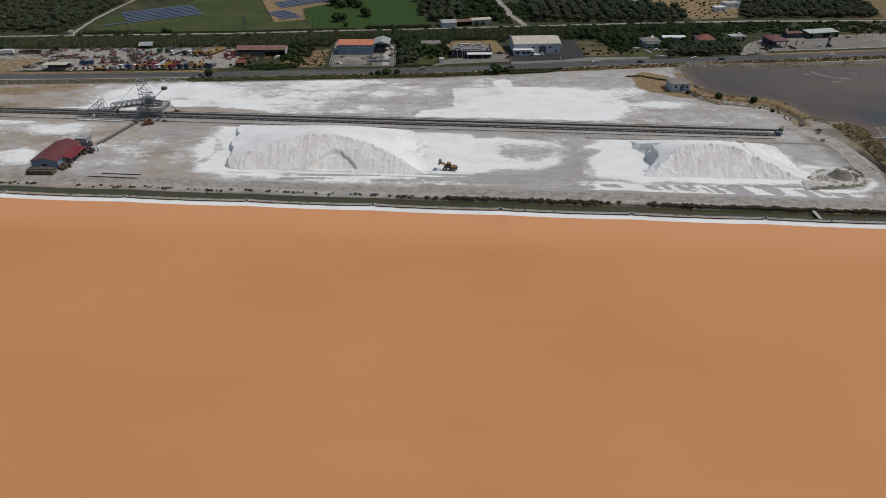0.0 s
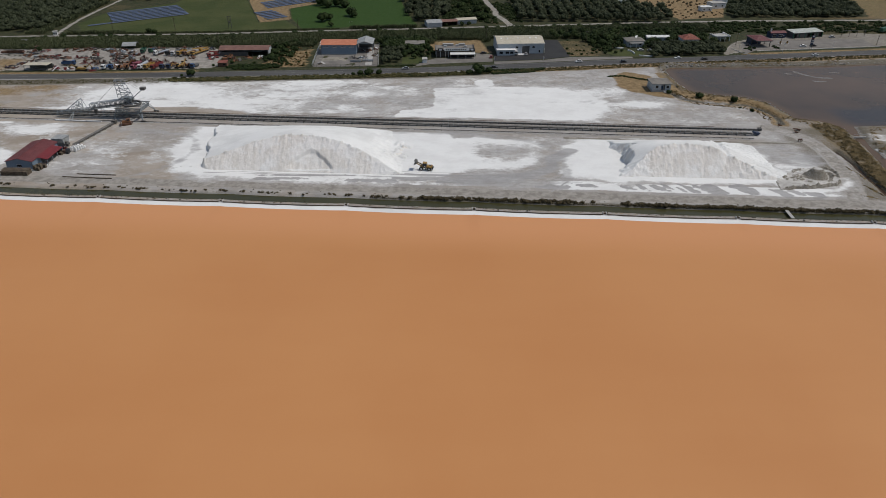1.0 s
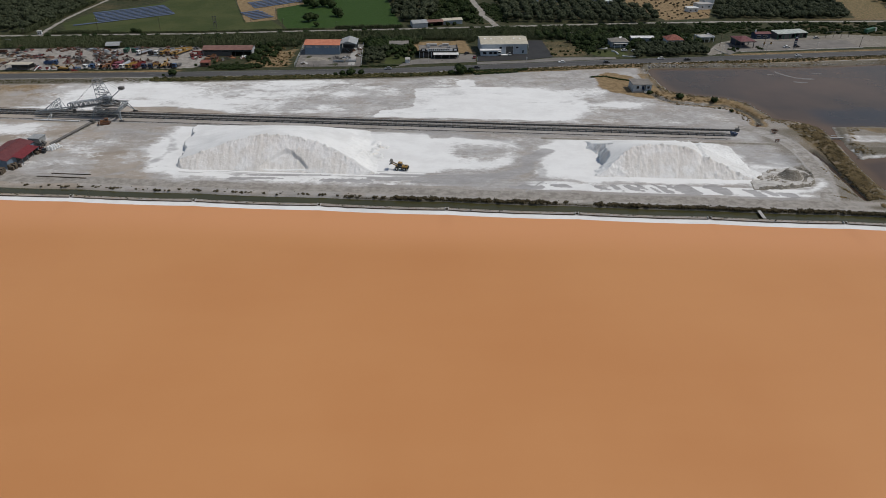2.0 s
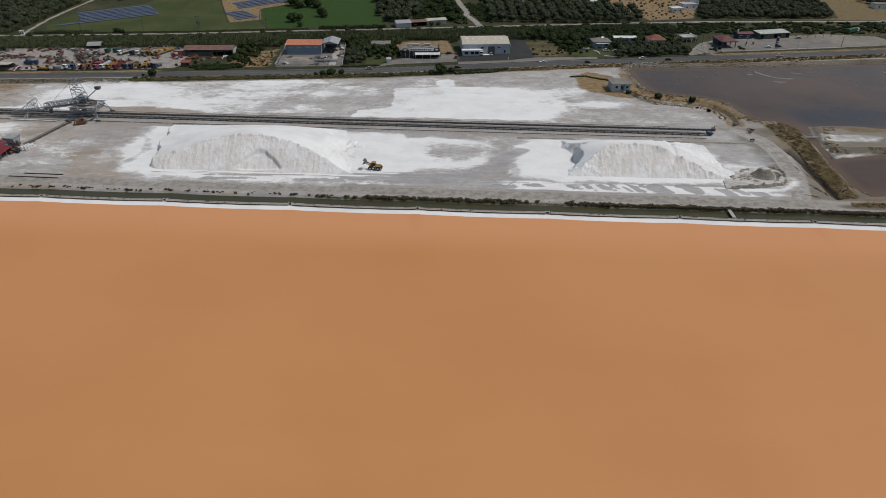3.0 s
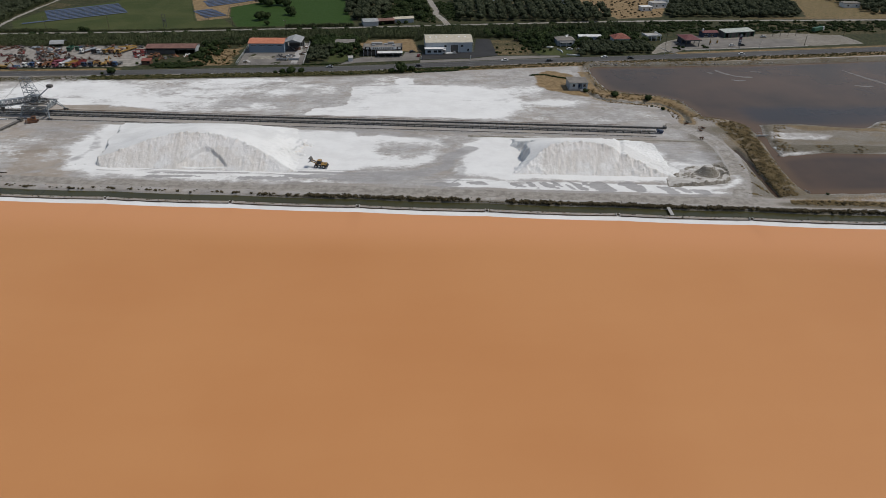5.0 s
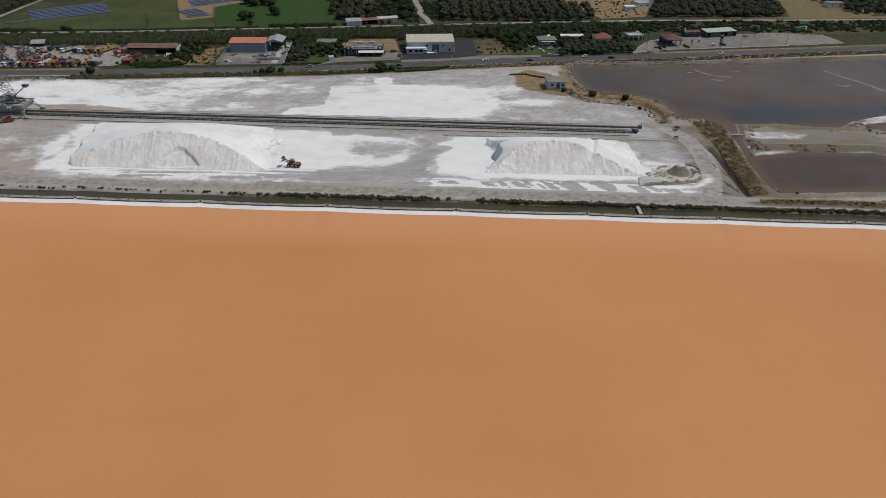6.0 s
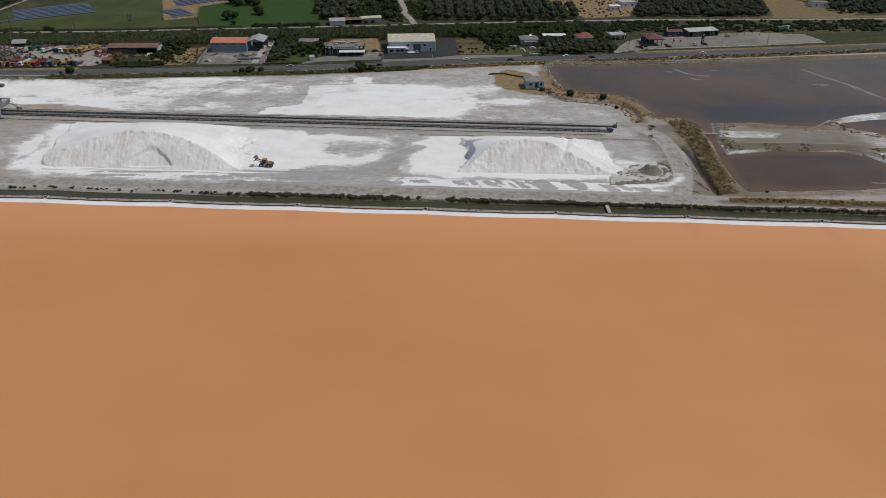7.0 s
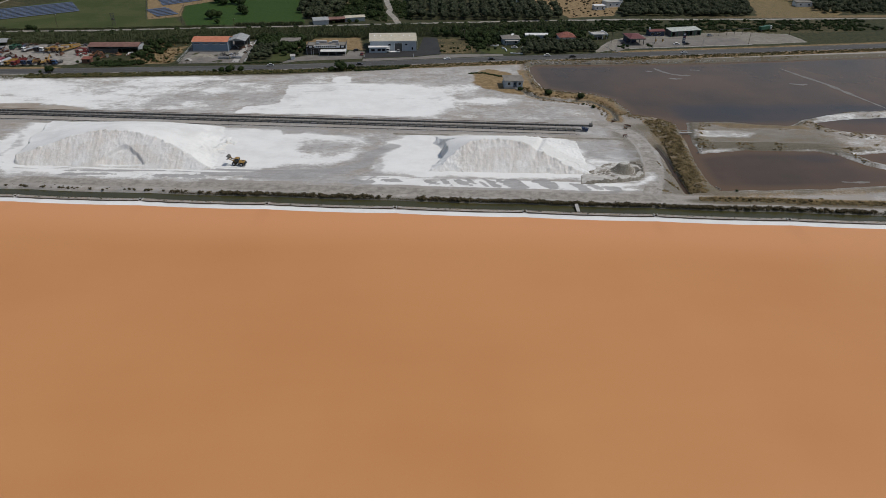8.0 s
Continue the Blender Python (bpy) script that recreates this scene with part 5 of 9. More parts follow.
sown("reed_bed", reed_kinds, spots, M["reed"], "thick belt of tall green reeds along a ditch", "reeds", 41)
spots = [(x + rngv.uniform(-0.5, 0.5), track_y(x) + 4.5 + rngv.uniform(-1.4, 1.4), 0.0, rngv.uniform(0.7, 1.2)) for x in np.arange(-62, -14, 0.35)]
spots += [(-282 + rngv.uniform(-8, 5), y, 0.0, rngv.uniform(0.7, 1.2)) for y in np.arange(490, 600, 0.2)]
spots += [(x, track_y(x) + 6 + rngv.uniform(-2.5, 2.5), 0.0, rngv.uniform(0.5, 1.0)) for x in np.arange(-262, -222, 0.25)]
spots += [(x, track_y(x) + 4.5 + rngv.uniform(-1.2, 1.2), 0.0, rngv.uniform(0.3, 0.6)) for x in np.arange(-222, -70, 0.4)]
sown("reed_bed", reed_kinds, spots, M["reed"], "tall green reeds at the edge of a field", "reeds", 42)

belt = [(x, float(track_y(x)) - rngv.uniform(4, 34), 0.0, rngv.uniform(0.8, 2.8)) for x in rngv.uniform(-420, 190, 620)]
belt = [b for b in belt if not (-80 < b[0] < 36 and b[1] < 474) and not (38 < b[0] < 90 and b[1] < 484)]
belt += [(rngv.uniform(-104, -90), rngv.uniform(412, 470), 0.0, rngv.uniform(1.2, 2.4)) for _ in range(46)]
belt += [(x, float(road_y(x)) + rngv.uniform(11, 16), 0.0, rngv.uniform(1.4, 2.2)) for x in np.arange(-124, -94, 0.9)]
belt += [(rngv.uniform(106, 192), rngv.uniform(474, 506), 0.0, rngv.uniform(1.2, 2.6)) for _ in range(150)]
belt += [(rngv.uniform(105, 118), rngv.uniform(452, 486), 0.0, rngv.uniform(1.0, 2.2)) for _ in range(36)]
belt += [(rngv.uniform(-36, -6), rngv.uniform(442, 474), 0.0, rngv.uniform(0.8, 2.0)) for _ in range(60)]
belt += [(rngv.uniform(88, 112), rngv.uniform(444, 480), 0.0, rngv.uniform(0.5, 1.3)) for _ in range(14)]
belt += [(rngv.uniform(208, 215), rngv.uniform(456, 466), 0.0, rngv.uniform(0.8, 1.5)) for _ in range(7)] + [(rngv.uniform(226, 231), rngv.uniform(462, 468), 0.0, rngv.uniform(0.8, 1.4)) for _ in range(4)]
belt += [(rngv.uniform(-94, -79), rngv.uniform(414, 470), 0.0, rngv.uniform(0.4, 1.3)) for _ in range(26)]
belt += [(x, float(road_y(x)) - rngv.uniform(8.5, 13), 0.0, rngv.uniform(0.7, 1.4)) for x in rngv.uniform(-150, 62, 60)]
sown("dark_bushes", bush_kinds, belt, M["leaves"], "dark green bushes scattered among reeds and plots", "bushes", 64)
# bushes and weeds
spots = []
for x in np.arange(-420, 420, 0.42):
    dense = np.interp(x, (-420, -180, -100, -60, -8, 0, 130, 150, 420), (0.34, 0.30, 0.14, 0.20, 0.40, 1.0, 1.1, 1.0, 1.0))
    if rngv.uniform() < dense * 3.2 * max(0.0, float(fbm(np.array([x]), np.array([3.0]), 9, 77)[0]) - 0.24):
        s = rngv.uniform(11.6, 12.9)
        spots.append((x, float(rim_y(x)) + s, -0.1, rngv.uniform(0.5, 0.85 + 0.45 * float(fade(x, -30, 10)))))
sown("salt_bushes", bush_kinds, spots, M["saltbush"], "row of low brown-green bushes on the canal bank", "bushes", 51)
spots = []
for x in np.arange(-420, 420, 0.9):
    if rngv.uniform() < 0.4:
        spots.append((x, float(rim_y(x)) + rngv.uniform(3.6, 5.2), 0.2, rngv.uniform(0.16, 0.4)))
    if rngv.uniform() < 0.25:
        spots.append((x, float(rim_y(x)) + rngv.uniform(12.4, 14.8), 0.05, rngv.uniform(0.15, 0.4)))
for x in np.arange(-20, 420, 0.8):
    spots.append((x, float(rim_y(x)) + rngv.uniform(11.2, 11.7), -0.3, rngv.uniform(0.25, 0.5)))
sown("bank_weeds", bush_kinds, spots, M["saltbush"], "scattered small weeds on the canal banks", "weeds", 52)
spots = []
for x in np.arange(-150, 62, 0.5):
    for _ in range(4):
        spots.append((x + rngv.uniform(-0.3, 0.3), float(road_y(x)) - rngv.uniform(6.6, 14.0), 0.0, rngv.uniform(0.4, 1.2)))
for x in np.arange(-420, -150, 0.4):
    for _ in range(2):
        spots.append((x + rngv.uniform(-0.3, 0.3), float(road_y(x)) - rngv.uniform(7.5, 14.5), 0.0, rngv.uniform(0.25, 0.75)))
for x in np.arange(62, 420, 0.13):
    spots.append((x, float(road_y(x)) - rngv.uniform(6.0, 13.5), 0.0, rngv.uniform(0.3, 0.9)))
low = [(x + rngv.uniform(-0.3, 0.3), float(road_y(x)) - rngv.uniform(8.0, 13.5), 0.0, rngv.uniform(0.6, 1.15)) for x in np.arange(-150, 62, 0.24)]
sown("verge_bushes", bush_kinds, low, M["weeds"], "low yellow-green bushes on the road verge", "bushes", 68)
sown("verge_weeds", weed_kinds, spots, M["weeds"], "rank green and yellow weeds on the road verge", "weeds", 53)
spots = [(x, float(road_y(x)) - 9.0 + rngv.uniform(-1.2, 1.2), 0.0, rngv.uniform(0.8, 1.5)) for x in np.arange(34, 68, 0.7)]
spots += [(x, float(road_y(x)) - 14.0 + rngv.uniform(-0.8, 0.8), 0.0, rngv.uniform(0.7, 1.2)) for x in np.arange(36, 62, 0.8)]
spots += [(x + rngv.uniform(-0.4, 0.4), 399.5 - (x - 106) * 0.2 - 0.4 * abs(x - 112) + rngv.uniform(-0.8, 0.8), 0.0, rngv.uniform(0.5, 0.8)) for x in np.arange(104, 127, 0.28)]
spots += [(x, float(road_y(x)) + 9.5 + rngv.uniform(-0.7, 0.7), 0.0, rngv.uniform(0.6, 1.0)) for x in np.arange(-33, -10, 0.7)]
spots += [(x, float(road_y(x)) + 9.5 + rngv.uniform(-1.5, 1.5), 0.0, rngv.uniform(0.9, 1.6)) for x in np.arange(-120, -100, 0.6)]
spots += [(88, 446, 0, 1.3), (90, 445, 0, 1.1), (100, 446, 0, 0.8), (104, 447, 0, 0.8), (107, 450, 0, 1.2), (204.2, 240.5, 0.1, 0.8), (110, 455, 0, 1.5)]
sown("dark_bushes", bush_kinds, spots, M["leaves"], "dark green clipped and wild bushes by the road", "bushes", 54)
spots = []
for _ in range(26000):
    x, y = rngv.uniform(139, 330), rngv.uniform(228, 440)
    spots.append((x, y))
p = np.array(spots)
d = np.minimum(away(p[:, 0], p[:, 1], POND), np.minimum(away(p[:, 0], p[:, 1], POND_SMALL), away(p[:, 0], p[:, 1], POND_SIDE)))
h = ground_z(spots)
pick = fbm(p[:, 0], p[:, 1], 9, 88)
strip = (np.abs(d - 4.0) < 3.6) & (pick > np.where(p[:, 0] < 203, 0.36, 0.60)) & (p[:, 1] > 244)
sown("dry_scrub", mat_kinds, [(x, y, z, rngv.uniform(0.25, 0.7)) for (x, y), z, ok in zip(spots, h, strip) if ok], M["drygrass"], "brown dry scrub along the pond dykes", "scrub", 55)
spots = []
for _ in range(1900):
    y = rngv.uniform(239, 319)
    lo = np.interp(y, (239, 247, 269, 290, 314), (185.6, 186.4, 187.6, 189.6, 188.5))
    hi = np.interp(y, (240, 250, 273, 300, 319), (191.8, 192.4, 194.8, 198.8, 201.4))
    a = rngv.uniform(lo - 0.3, hi) + rngv.normal(0, 0.5)
    if fbm(np.array([a]), np.array([y]), 3.5, 97)[0] > 0.40:
        spots.append((a + 1.6 * (fbm(np.array([y]), np.array([9.0]), 5, 98)[0] - 0.5), y, 0.1, rngv.uniform(0.35, 0.95)))
for x in np.arange(187, 420, 0.11):
    spots.append((x, float(rim_y(x)) + 19.5 + rngv.normal(0, 0.9), -0.05, rngv.uniform(0.4, 0.9)))
spots = [(x, y, z - 0.05, k) for (x, y, _, k), z in zip(spots, ground_z([(a, b) for a, b, _, _ in spots]))]
for _ in range(150):
    k, a = rngv.integers(0, 3), rngv.normal(0, 1.0)
    spots.append(((181.6, 180.2, 175.5)[k] + 0.7 * a + rngv.normal(0, 0.4), (262, 246.5, 240.8)[k] - a * (5.0, 2.6, 0.6)[k], -0.05, rngv.uniform(0.2, 0.5)))
sown("dry_grass", mat_kinds, spots, M["drygrass"], "thick matted ochre grass along a dyke", "grass", 67)
spots = []
for x, y in smooth_line([(134, 371), (139, 360), (154, 355.5), (168, 352.5), (176, 342), (179, 331)], 40) + smooth_line([(140, 350), (154, 346.5), (164, 343), (169, 336), (170, 326)], 26):
    spots.append((x + rngv.normal(0, 1.3), y + rngv.normal(0, 1.0), 0.0, rngv.uniform(0.2, 0.6)))
sown("dry_scrub", bush_kinds, spots, M["drybush"], "low ochre scrub along a stony ditch", "scrub", 56)
spots = []
for y in np.arange(240, 318, 1.5):
    spots.append((np.interp(y, (238, 261, 283, 320), (190, 191, 193.5, 195)) + rngv.uniform(-4, 3), y, 0.1, rngv.uniform(0.3, 0.7)))
# Bushes added here to stand in for the dark line of the ditch.
for y in np.arange(241, 292, 0.5):
    spots.append((np.interp(y, (239, 247, 269, 290), (184.8, 185.8, 187.0, 189.0)) + rngv.normal(0, 0.5), y, 0.0, rngv.uniform(0.2, 0.5)))
for x in np.arange(192, 400, 1.7):
    spots.append((x + rngv.uniform(-1.5, 1.5), float(rim_y(x)) + 19.5 + rngv.uniform(-1.2, 1.2), 0.0, rngv.uniform(0.3, 0.9)))
sown("dyke_bushes", bush_kinds, spots, M["saltbush"], "dark low bushes among dry grass on a dyke", "bushes", 66)
for x, y, k in [(146, 359.5, 2.6), (162.3, 353.5, 2.5), (131.5, 366.5, 1.7), (166.2, 338.3, 1.3), (162, 343, 0.8)]:
    V, Q = bush_data(int(x), 1.0, 1.25, 6, 110, 0.2)
    ob = new("bush", mesh_of("bush", V, Q, M["leaves"]))
    ob.matrix_world = pose(x, y, 0.1, 0, 0, x * 7) @ Matrix.Scale(k, 4)
    tagged(ob, "round dark bush beside the stony ditch", "bush", "ditch bushes")
vine = [v for v in sprinkle(STUBBLE, 4.0, 15, 0.5) if rngv.uniform() < 0.6]
sown("young_bushes", bush_kinds, [(x, y, 0, rngv.uniform(0.3, 1.0) ** 2 * 1.5) for x, y in vine], M["saltbush"], "young bushes planted in a dry tan field", "bushes", 57)
spots = [(x, track_y(x) - rngv.uniform(5, 40), 0, rngv.uniform(0.5, 1.9)) for x in np.arange(196, 420, 0.12)]
spots = [s for s in spots if away(np.array([s[0]]), np.array([s[1]]), GAS_LOT)[0] > 3 and fbm(np.array([s[0]]), np.array([s[1]]), 8, 91)[0] > 0.42]
sown("ditch_scrub", bush_kinds, spots, M["leaves"], "dark green scrub in a wide ditch", "bushes", 58)
wild = np.concatenate([sprinkle([(4, 536), (12, 600), (10, 640), (36, 640), (39, 600), (43, 570), (48, 526), (30, 538)], 2.4, 16, 0.5), sprinkle([(52, 562), (58, 536), (66, 534), (62, 600), (46, 606)], 2.4, 18, 0.5)])
sown("wild_scrub", bush_kinds, [(x, y, 0, rngv.uniform(0.6, 2.2)) for x, y in wild if rngv.uniform() < 0.85], M["leaves"], "overgrown scrub beside a farm track", "bushes", 59)
wild = sprinkle([(-100, 414), (-100, 460), (-82, 475), (-78, 414)], 2.2, 17, 0.5)
sown("wild_scrub", bush_kinds, [(x, y, 0, rngv.uniform(0.4, 1.0)) for x, y in wild if rngv.uniform() < 0.5], M["drybush"], "dry weeds on an empty roadside plot", "bushes", 60)

# stones on the banks
def stone_data(seed):
    rng = np.random.default_rng(seed)
    v, q = lump(rng, 0, 0, 0.25, 0.5, 0.7)
    return v, q


stones = [stone_data(s) for s in range(5)]
spots = []
for x in np.arange(143, 430, 0.17):
    s = rngv.uniform(0.05, 1.0)
    y = np.interp(x, (142, 146, 165, 201, 236, 259, 380, 440), (414, 418, 418.5, 421, 423, 426, 442, 450)) + 0.4 + s * 4.6
    spots.append((x, y, -0.35 + 0.55 * s, rngv.uniform(0.5, 1.15) ** 2 * float(np.interp(x, (150, 230, 300), (1.3, 1.0, 0.7)))))
ring_walk = smooth_line([(142, 413), (141, 402), (142, 388), (144, 372), (156, 365), (171, 361), (180, 353), (182, 344), (185, 329)], 12)
for x, y in ring_walk:
    for _ in range(2):
        spots.append((x - 0.8 + rngv.uniform(-1.2, 0.6), y - 0.4 + rngv.uniform(-1, 0.6), -0.3, rngv.uniform(0.3, 1.0)))
for x, y in smooth_line([(203, 316), (200, 290), (198, 277), (196, 259), (196, 248), (199, 242)], 18) + smooth_line([(203, 280), (208, 282), (225, 285), (258, 284), (266, 279)], 12):
    spots.append((x - 0.8 + rngv.uniform(-0.8, 0.6), y + rngv.uniform(-0.4, 1.4), -0.3, rngv.uniform(0.3, 0.8)))
sown("rock_armour", stones, spots, M["rock"], "pale broken rocks heaped along the pond bank", "rocks", 61)
spots = []
for x, y in smooth_line(STONY_DITCH, 10):
    for _ in range(3):
        spots.append((x + rngv.uniform(-2.0, 2.0), y + rngv.uniform(-2.0, 2.0), -0.9, rngv.uniform(0.3, 0.9)))
for _ in range(700):
    x = rngv.uniform(204, 271)
    spots.append((x, rngv.uniform(284.5, 291.5) , -0.1, rngv.uniform(0.15, 0.5)))
sown("ditch_stones", stones, spots, M["rubble"], "dark stones lining a curved dry ditch", "rocks", 62)


# ---- paint, metal, cloth ----
def paint(name, c, rough=0.5, metal=0.0, worn=0.75, vary=0.0):
    d = tuple(v * worn for v in c)
    return surf(name, d, c, 0.5, 5.0, rough, metal, 0.4, 0.08, 0.01, vary, tuple(v * 0.55 + 0.04 for v in c))


def roof_material(name, a, b, pitch=0.9, along="X"):
    """Corrugated sheet: ribs as relief at a true pitch, blotched and faded."""
    m, n, l, p = nodes_of(name)
    nt = m.node_tree
    co = n.new("ShaderNodeTexCoord")
    wave = n.new("ShaderNodeTexWave")
    wave.bands_direction = along
    wave.inputs["Scale"].default_value = 0.5 / pitch
    l.new(co.outputs["Object"], wave.inputs["Vector"])
    v = math_node(nt, "ADD", math_node(nt, "MULTIPLY", noise_node(nt, 0.5, 5.0), 0.7), math_node(nt, "MULTIPLY", noise_node(nt, 4.0, 3.0), 0.3))
    col = mix_node(nt, ramp_node(nt, v, 0.36, 0.64), a, b)
    l.new(col, p.inputs["Base Color"])
    p.inputs["Roughness"].default_value, p.inputs["Specular IOR Level"].default_value = 0.6, 0.35
    l.new(bump_node(nt, wave.outputs["Fac"], 0.5, 0.12), p.inputs["Normal"])
    return m


M["steel"] = paint("galvanised_steel", (0.30, 0.33, 0.35), 0.55, 0.5)
M["dark_steel"] = paint("dark_steel", (0.115, 0.110, 0.102), 0.7, 0.1)
M["rust"] = surf("rusty_steel", (0.070, 0.037, 0.027), (0.145, 0.076, 0.050), 0.8, 5.0, 0.85, 0.1, 0.2, 0.3, 0.02, 0.3)
M["belt"] = surf("dusty_rubber_belt", (0.100, 0.094, 0.086), (0.19, 0.18, 0.165), 0.4, 3.0, 0.85, bump=0.1, dirt=(0.30, 0.29, 0.27))
M["rubber"] = surf("rubber", (0.018, 0.018, 0.018), (0.035, 0.034, 0.033), 1.0, 6.0, 0.85, bump=0.2)
M["glass"] = surf("dark_glass", (0.012, 0.014, 0.017), (0.025, 0.028, 0.032), 1.0, 4.0, 0.15, 0.0, 0.6, 0.0)
M["red_roof"] = roof_material("red_roof_sheet", (0.105, 0.028, 0.029), (0.145, 0.042, 0.041), 0.5, "Y")
M["bright_red_roof"] = roof_material("bright_red_sheet", (0.135, 0.016, 0.019), (0.175, 0.023, 0.026), 0.5, "Y")
M["orange_roof"] = roof_material("orange_roof_sheet", (0.40, 0.140, 0.075), (0.49, 0.195, 0.11), 1.0)
M["grey_roof"] = roof_material("grey_roof_sheet", (0.24, 0.25, 0.25), (0.33, 0.34, 0.34), 0.5, "Y")
M["cream_roof"] = roof_material("cream_roof_sheet", (0.40, 0.365, 0.28), (0.50, 0.46, 0.37), 0.6)
M["brown_roof"] = roof_material("brown_roof_sheet", (0.135, 0.066, 0.050), (0.215, 0.118, 0.090), 0.6)
M["green_roof"] = roof_material("weathered_green_sheet", (0.27, 0.30, 0.265), (0.46, 0.48, 0.44), 1.1)
M["white_roof"] = roof_material("white_roof_sheet", (0.50, 0.51, 0.50), (0.68, 0.68, 0.66), 0.8)
M["tile_roof"] = roof_material("clay_tile", (0.17, 0.050, 0.034), (0.24, 0.080, 0.052), 0.35)
M["blue_wall"] = surf("blue_cladding", (0.150, 0.205, 0.270), (0.185, 0.240, 0.305), 0.3, 4.0, 0.6, bump=0.05, dirt=(0.16, 0.19, 0.23))
M["pale_wall"] = surf("pale_cladding", (0.36, 0.40, 0.44), (0.44, 0.475, 0.51), 0.3, 4.0, 0.6, bump=0.05)
M["white_wall"] = surf("white_render", (0.58, 0.585, 0.58), (0.72, 0.72, 0.71), 0.3, 4.0, 0.8, bump=0.1, dirt=(0.45, 0.44, 0.42))
M["grey_wall"] = surf("grey_render", (0.30, 0.32, 0.34), (0.40, 0.42, 0.43), 0.3, 4.0, 0.85, bump=0.1, dirt=(0.25, 0.25, 0.24))
M["flat_roof"] = surf("flat_roof_screed", (0.14, 0.130, 0.115), (0.21, 0.195, 0.175), 0.3, 3.0, 0.9, bump=0.2)
M["brick"] = surf("stacked_brick", (0.075, 0.058, 0.042), (0.15, 0.118, 0.085), 0.9, 4.0, 0.9, bump=0.3, vary=0.3)
M["bag"] = surf("woven_bag", (0.70, 0.70, 0.69), (0.82, 0.82, 0.81), 1.0, 6.0, 0.8, bump=0.2)
M["yellow"] = paint("yellow_paint", (0.34, 0.205, 0.055), 0.5)
M["orange"] = paint("faded_orange_paint", (0.22, 0.092, 0.038), 0.6)
M["red"] = paint("red_paint", (0.17, 0.028, 0.025), 0.6)
M["pink"] = paint("faded_pink_paint", (0.28, 0.085, 0.115), 0.6)
M["green"] = paint("green_paint", (0.03, 0.105, 0.062), 0.5)
M["blue"] = paint("blue_paint", (0.04, 0.085, 0.18), 0.5)
M["navy"] = paint("navy_paint", (0.022, 0.040, 0.085), 0.5)
M["white"] = paint("white_paint", (0.72, 0.72, 0.71), 0.45)
M["black"] = paint("black_paint", (0.018, 0.018, 0.020), 0.35)
M["silver"] = paint("silver_paint", (0.45, 0.46, 0.47), 0.35, 0.4)
M["brown"] = paint("brown_paint", (0.135, 0.072, 0.046), 0.7)
M["wood"] = surf("old_timber", (0.055, 0.042, 0.030), (0.12, 0.095, 0.07), 0.8, 6.0, 0.9, bump=0.3)
M["tarp"] = surf("black_tarpaulin", (0.02, 0.021, 0.024), (0.05, 0.052, 0.056), 0.8, 4.0, 0.5, bump=0.4, dist=0.1)


def panel_material():
    """Blue solar cells with a pale grid."""
    m, n, l, p = nodes_of("solar_glass")
    nt = m.node_tree
    p.inputs["Roughness"].default_value, p.inputs["Specular IOR Level"].default_value = 0.25, 0.5
    col = mix_node(nt, ramp_node(nt, noise_node(nt, 0.4, 3.0), 0.35, 0.65), (0.060, 0.078, 0.120), (0.095, 0.115, 0.165))
    l.new(col, p.inputs["Base Color"])
    return m


M["solar"] = panel_material()


def wheel_mesh(r, w):
    bm = bmesh.new()
    bmesh.ops.create_cone(bm, cap_ends=True, segments=14, radius1=r, radius2=r, depth=w, matrix=pose(0, 0, 0, 90))
    bmesh.ops.bevel(bm, geom=[e for e in bm.edges if abs(e.verts[0].co.y - e.verts[1].co.y) < 1e-4], offset=r * 0.14, segments=1, affect="EDGES")
    me = bpy.data.meshes.new("tyre")
    bm.to_mesh(me)
    bm.free()
    me.materials.append(M["rubber"])
    rim = bmesh.new()
    bmesh.ops.create_cone(rim, cap_ends=True, segments=10, radius1=r * 0.5, radius2=r * 0.5, depth=w * 1.06, matrix=pose(0, 0, 0, 90))
    rm = bpy.data.meshes.new("rim")
    rim.to_mesh(rm)
    rim.free()
    rm.materials.append(M["silver"])
    return me, rm


WHEELS = {k: wheel_mesh(*k) for k in ((0.31, 0.22), (0.5, 0.34), (0.85, 0.65))}


def wheel(parent, key, x, y):
    tyre, rim = WHEELS[key]
    w = new("wheel", tyre)
    w.parent = parent
    w.location = (x, y, key[0])
    r = new("rim", rim)
    r.parent = w
    return w


# ---- salt works ----
def along(x, base, fall=0.0592):
    """A line that runs with the conveyors."""
    return base - fall * x


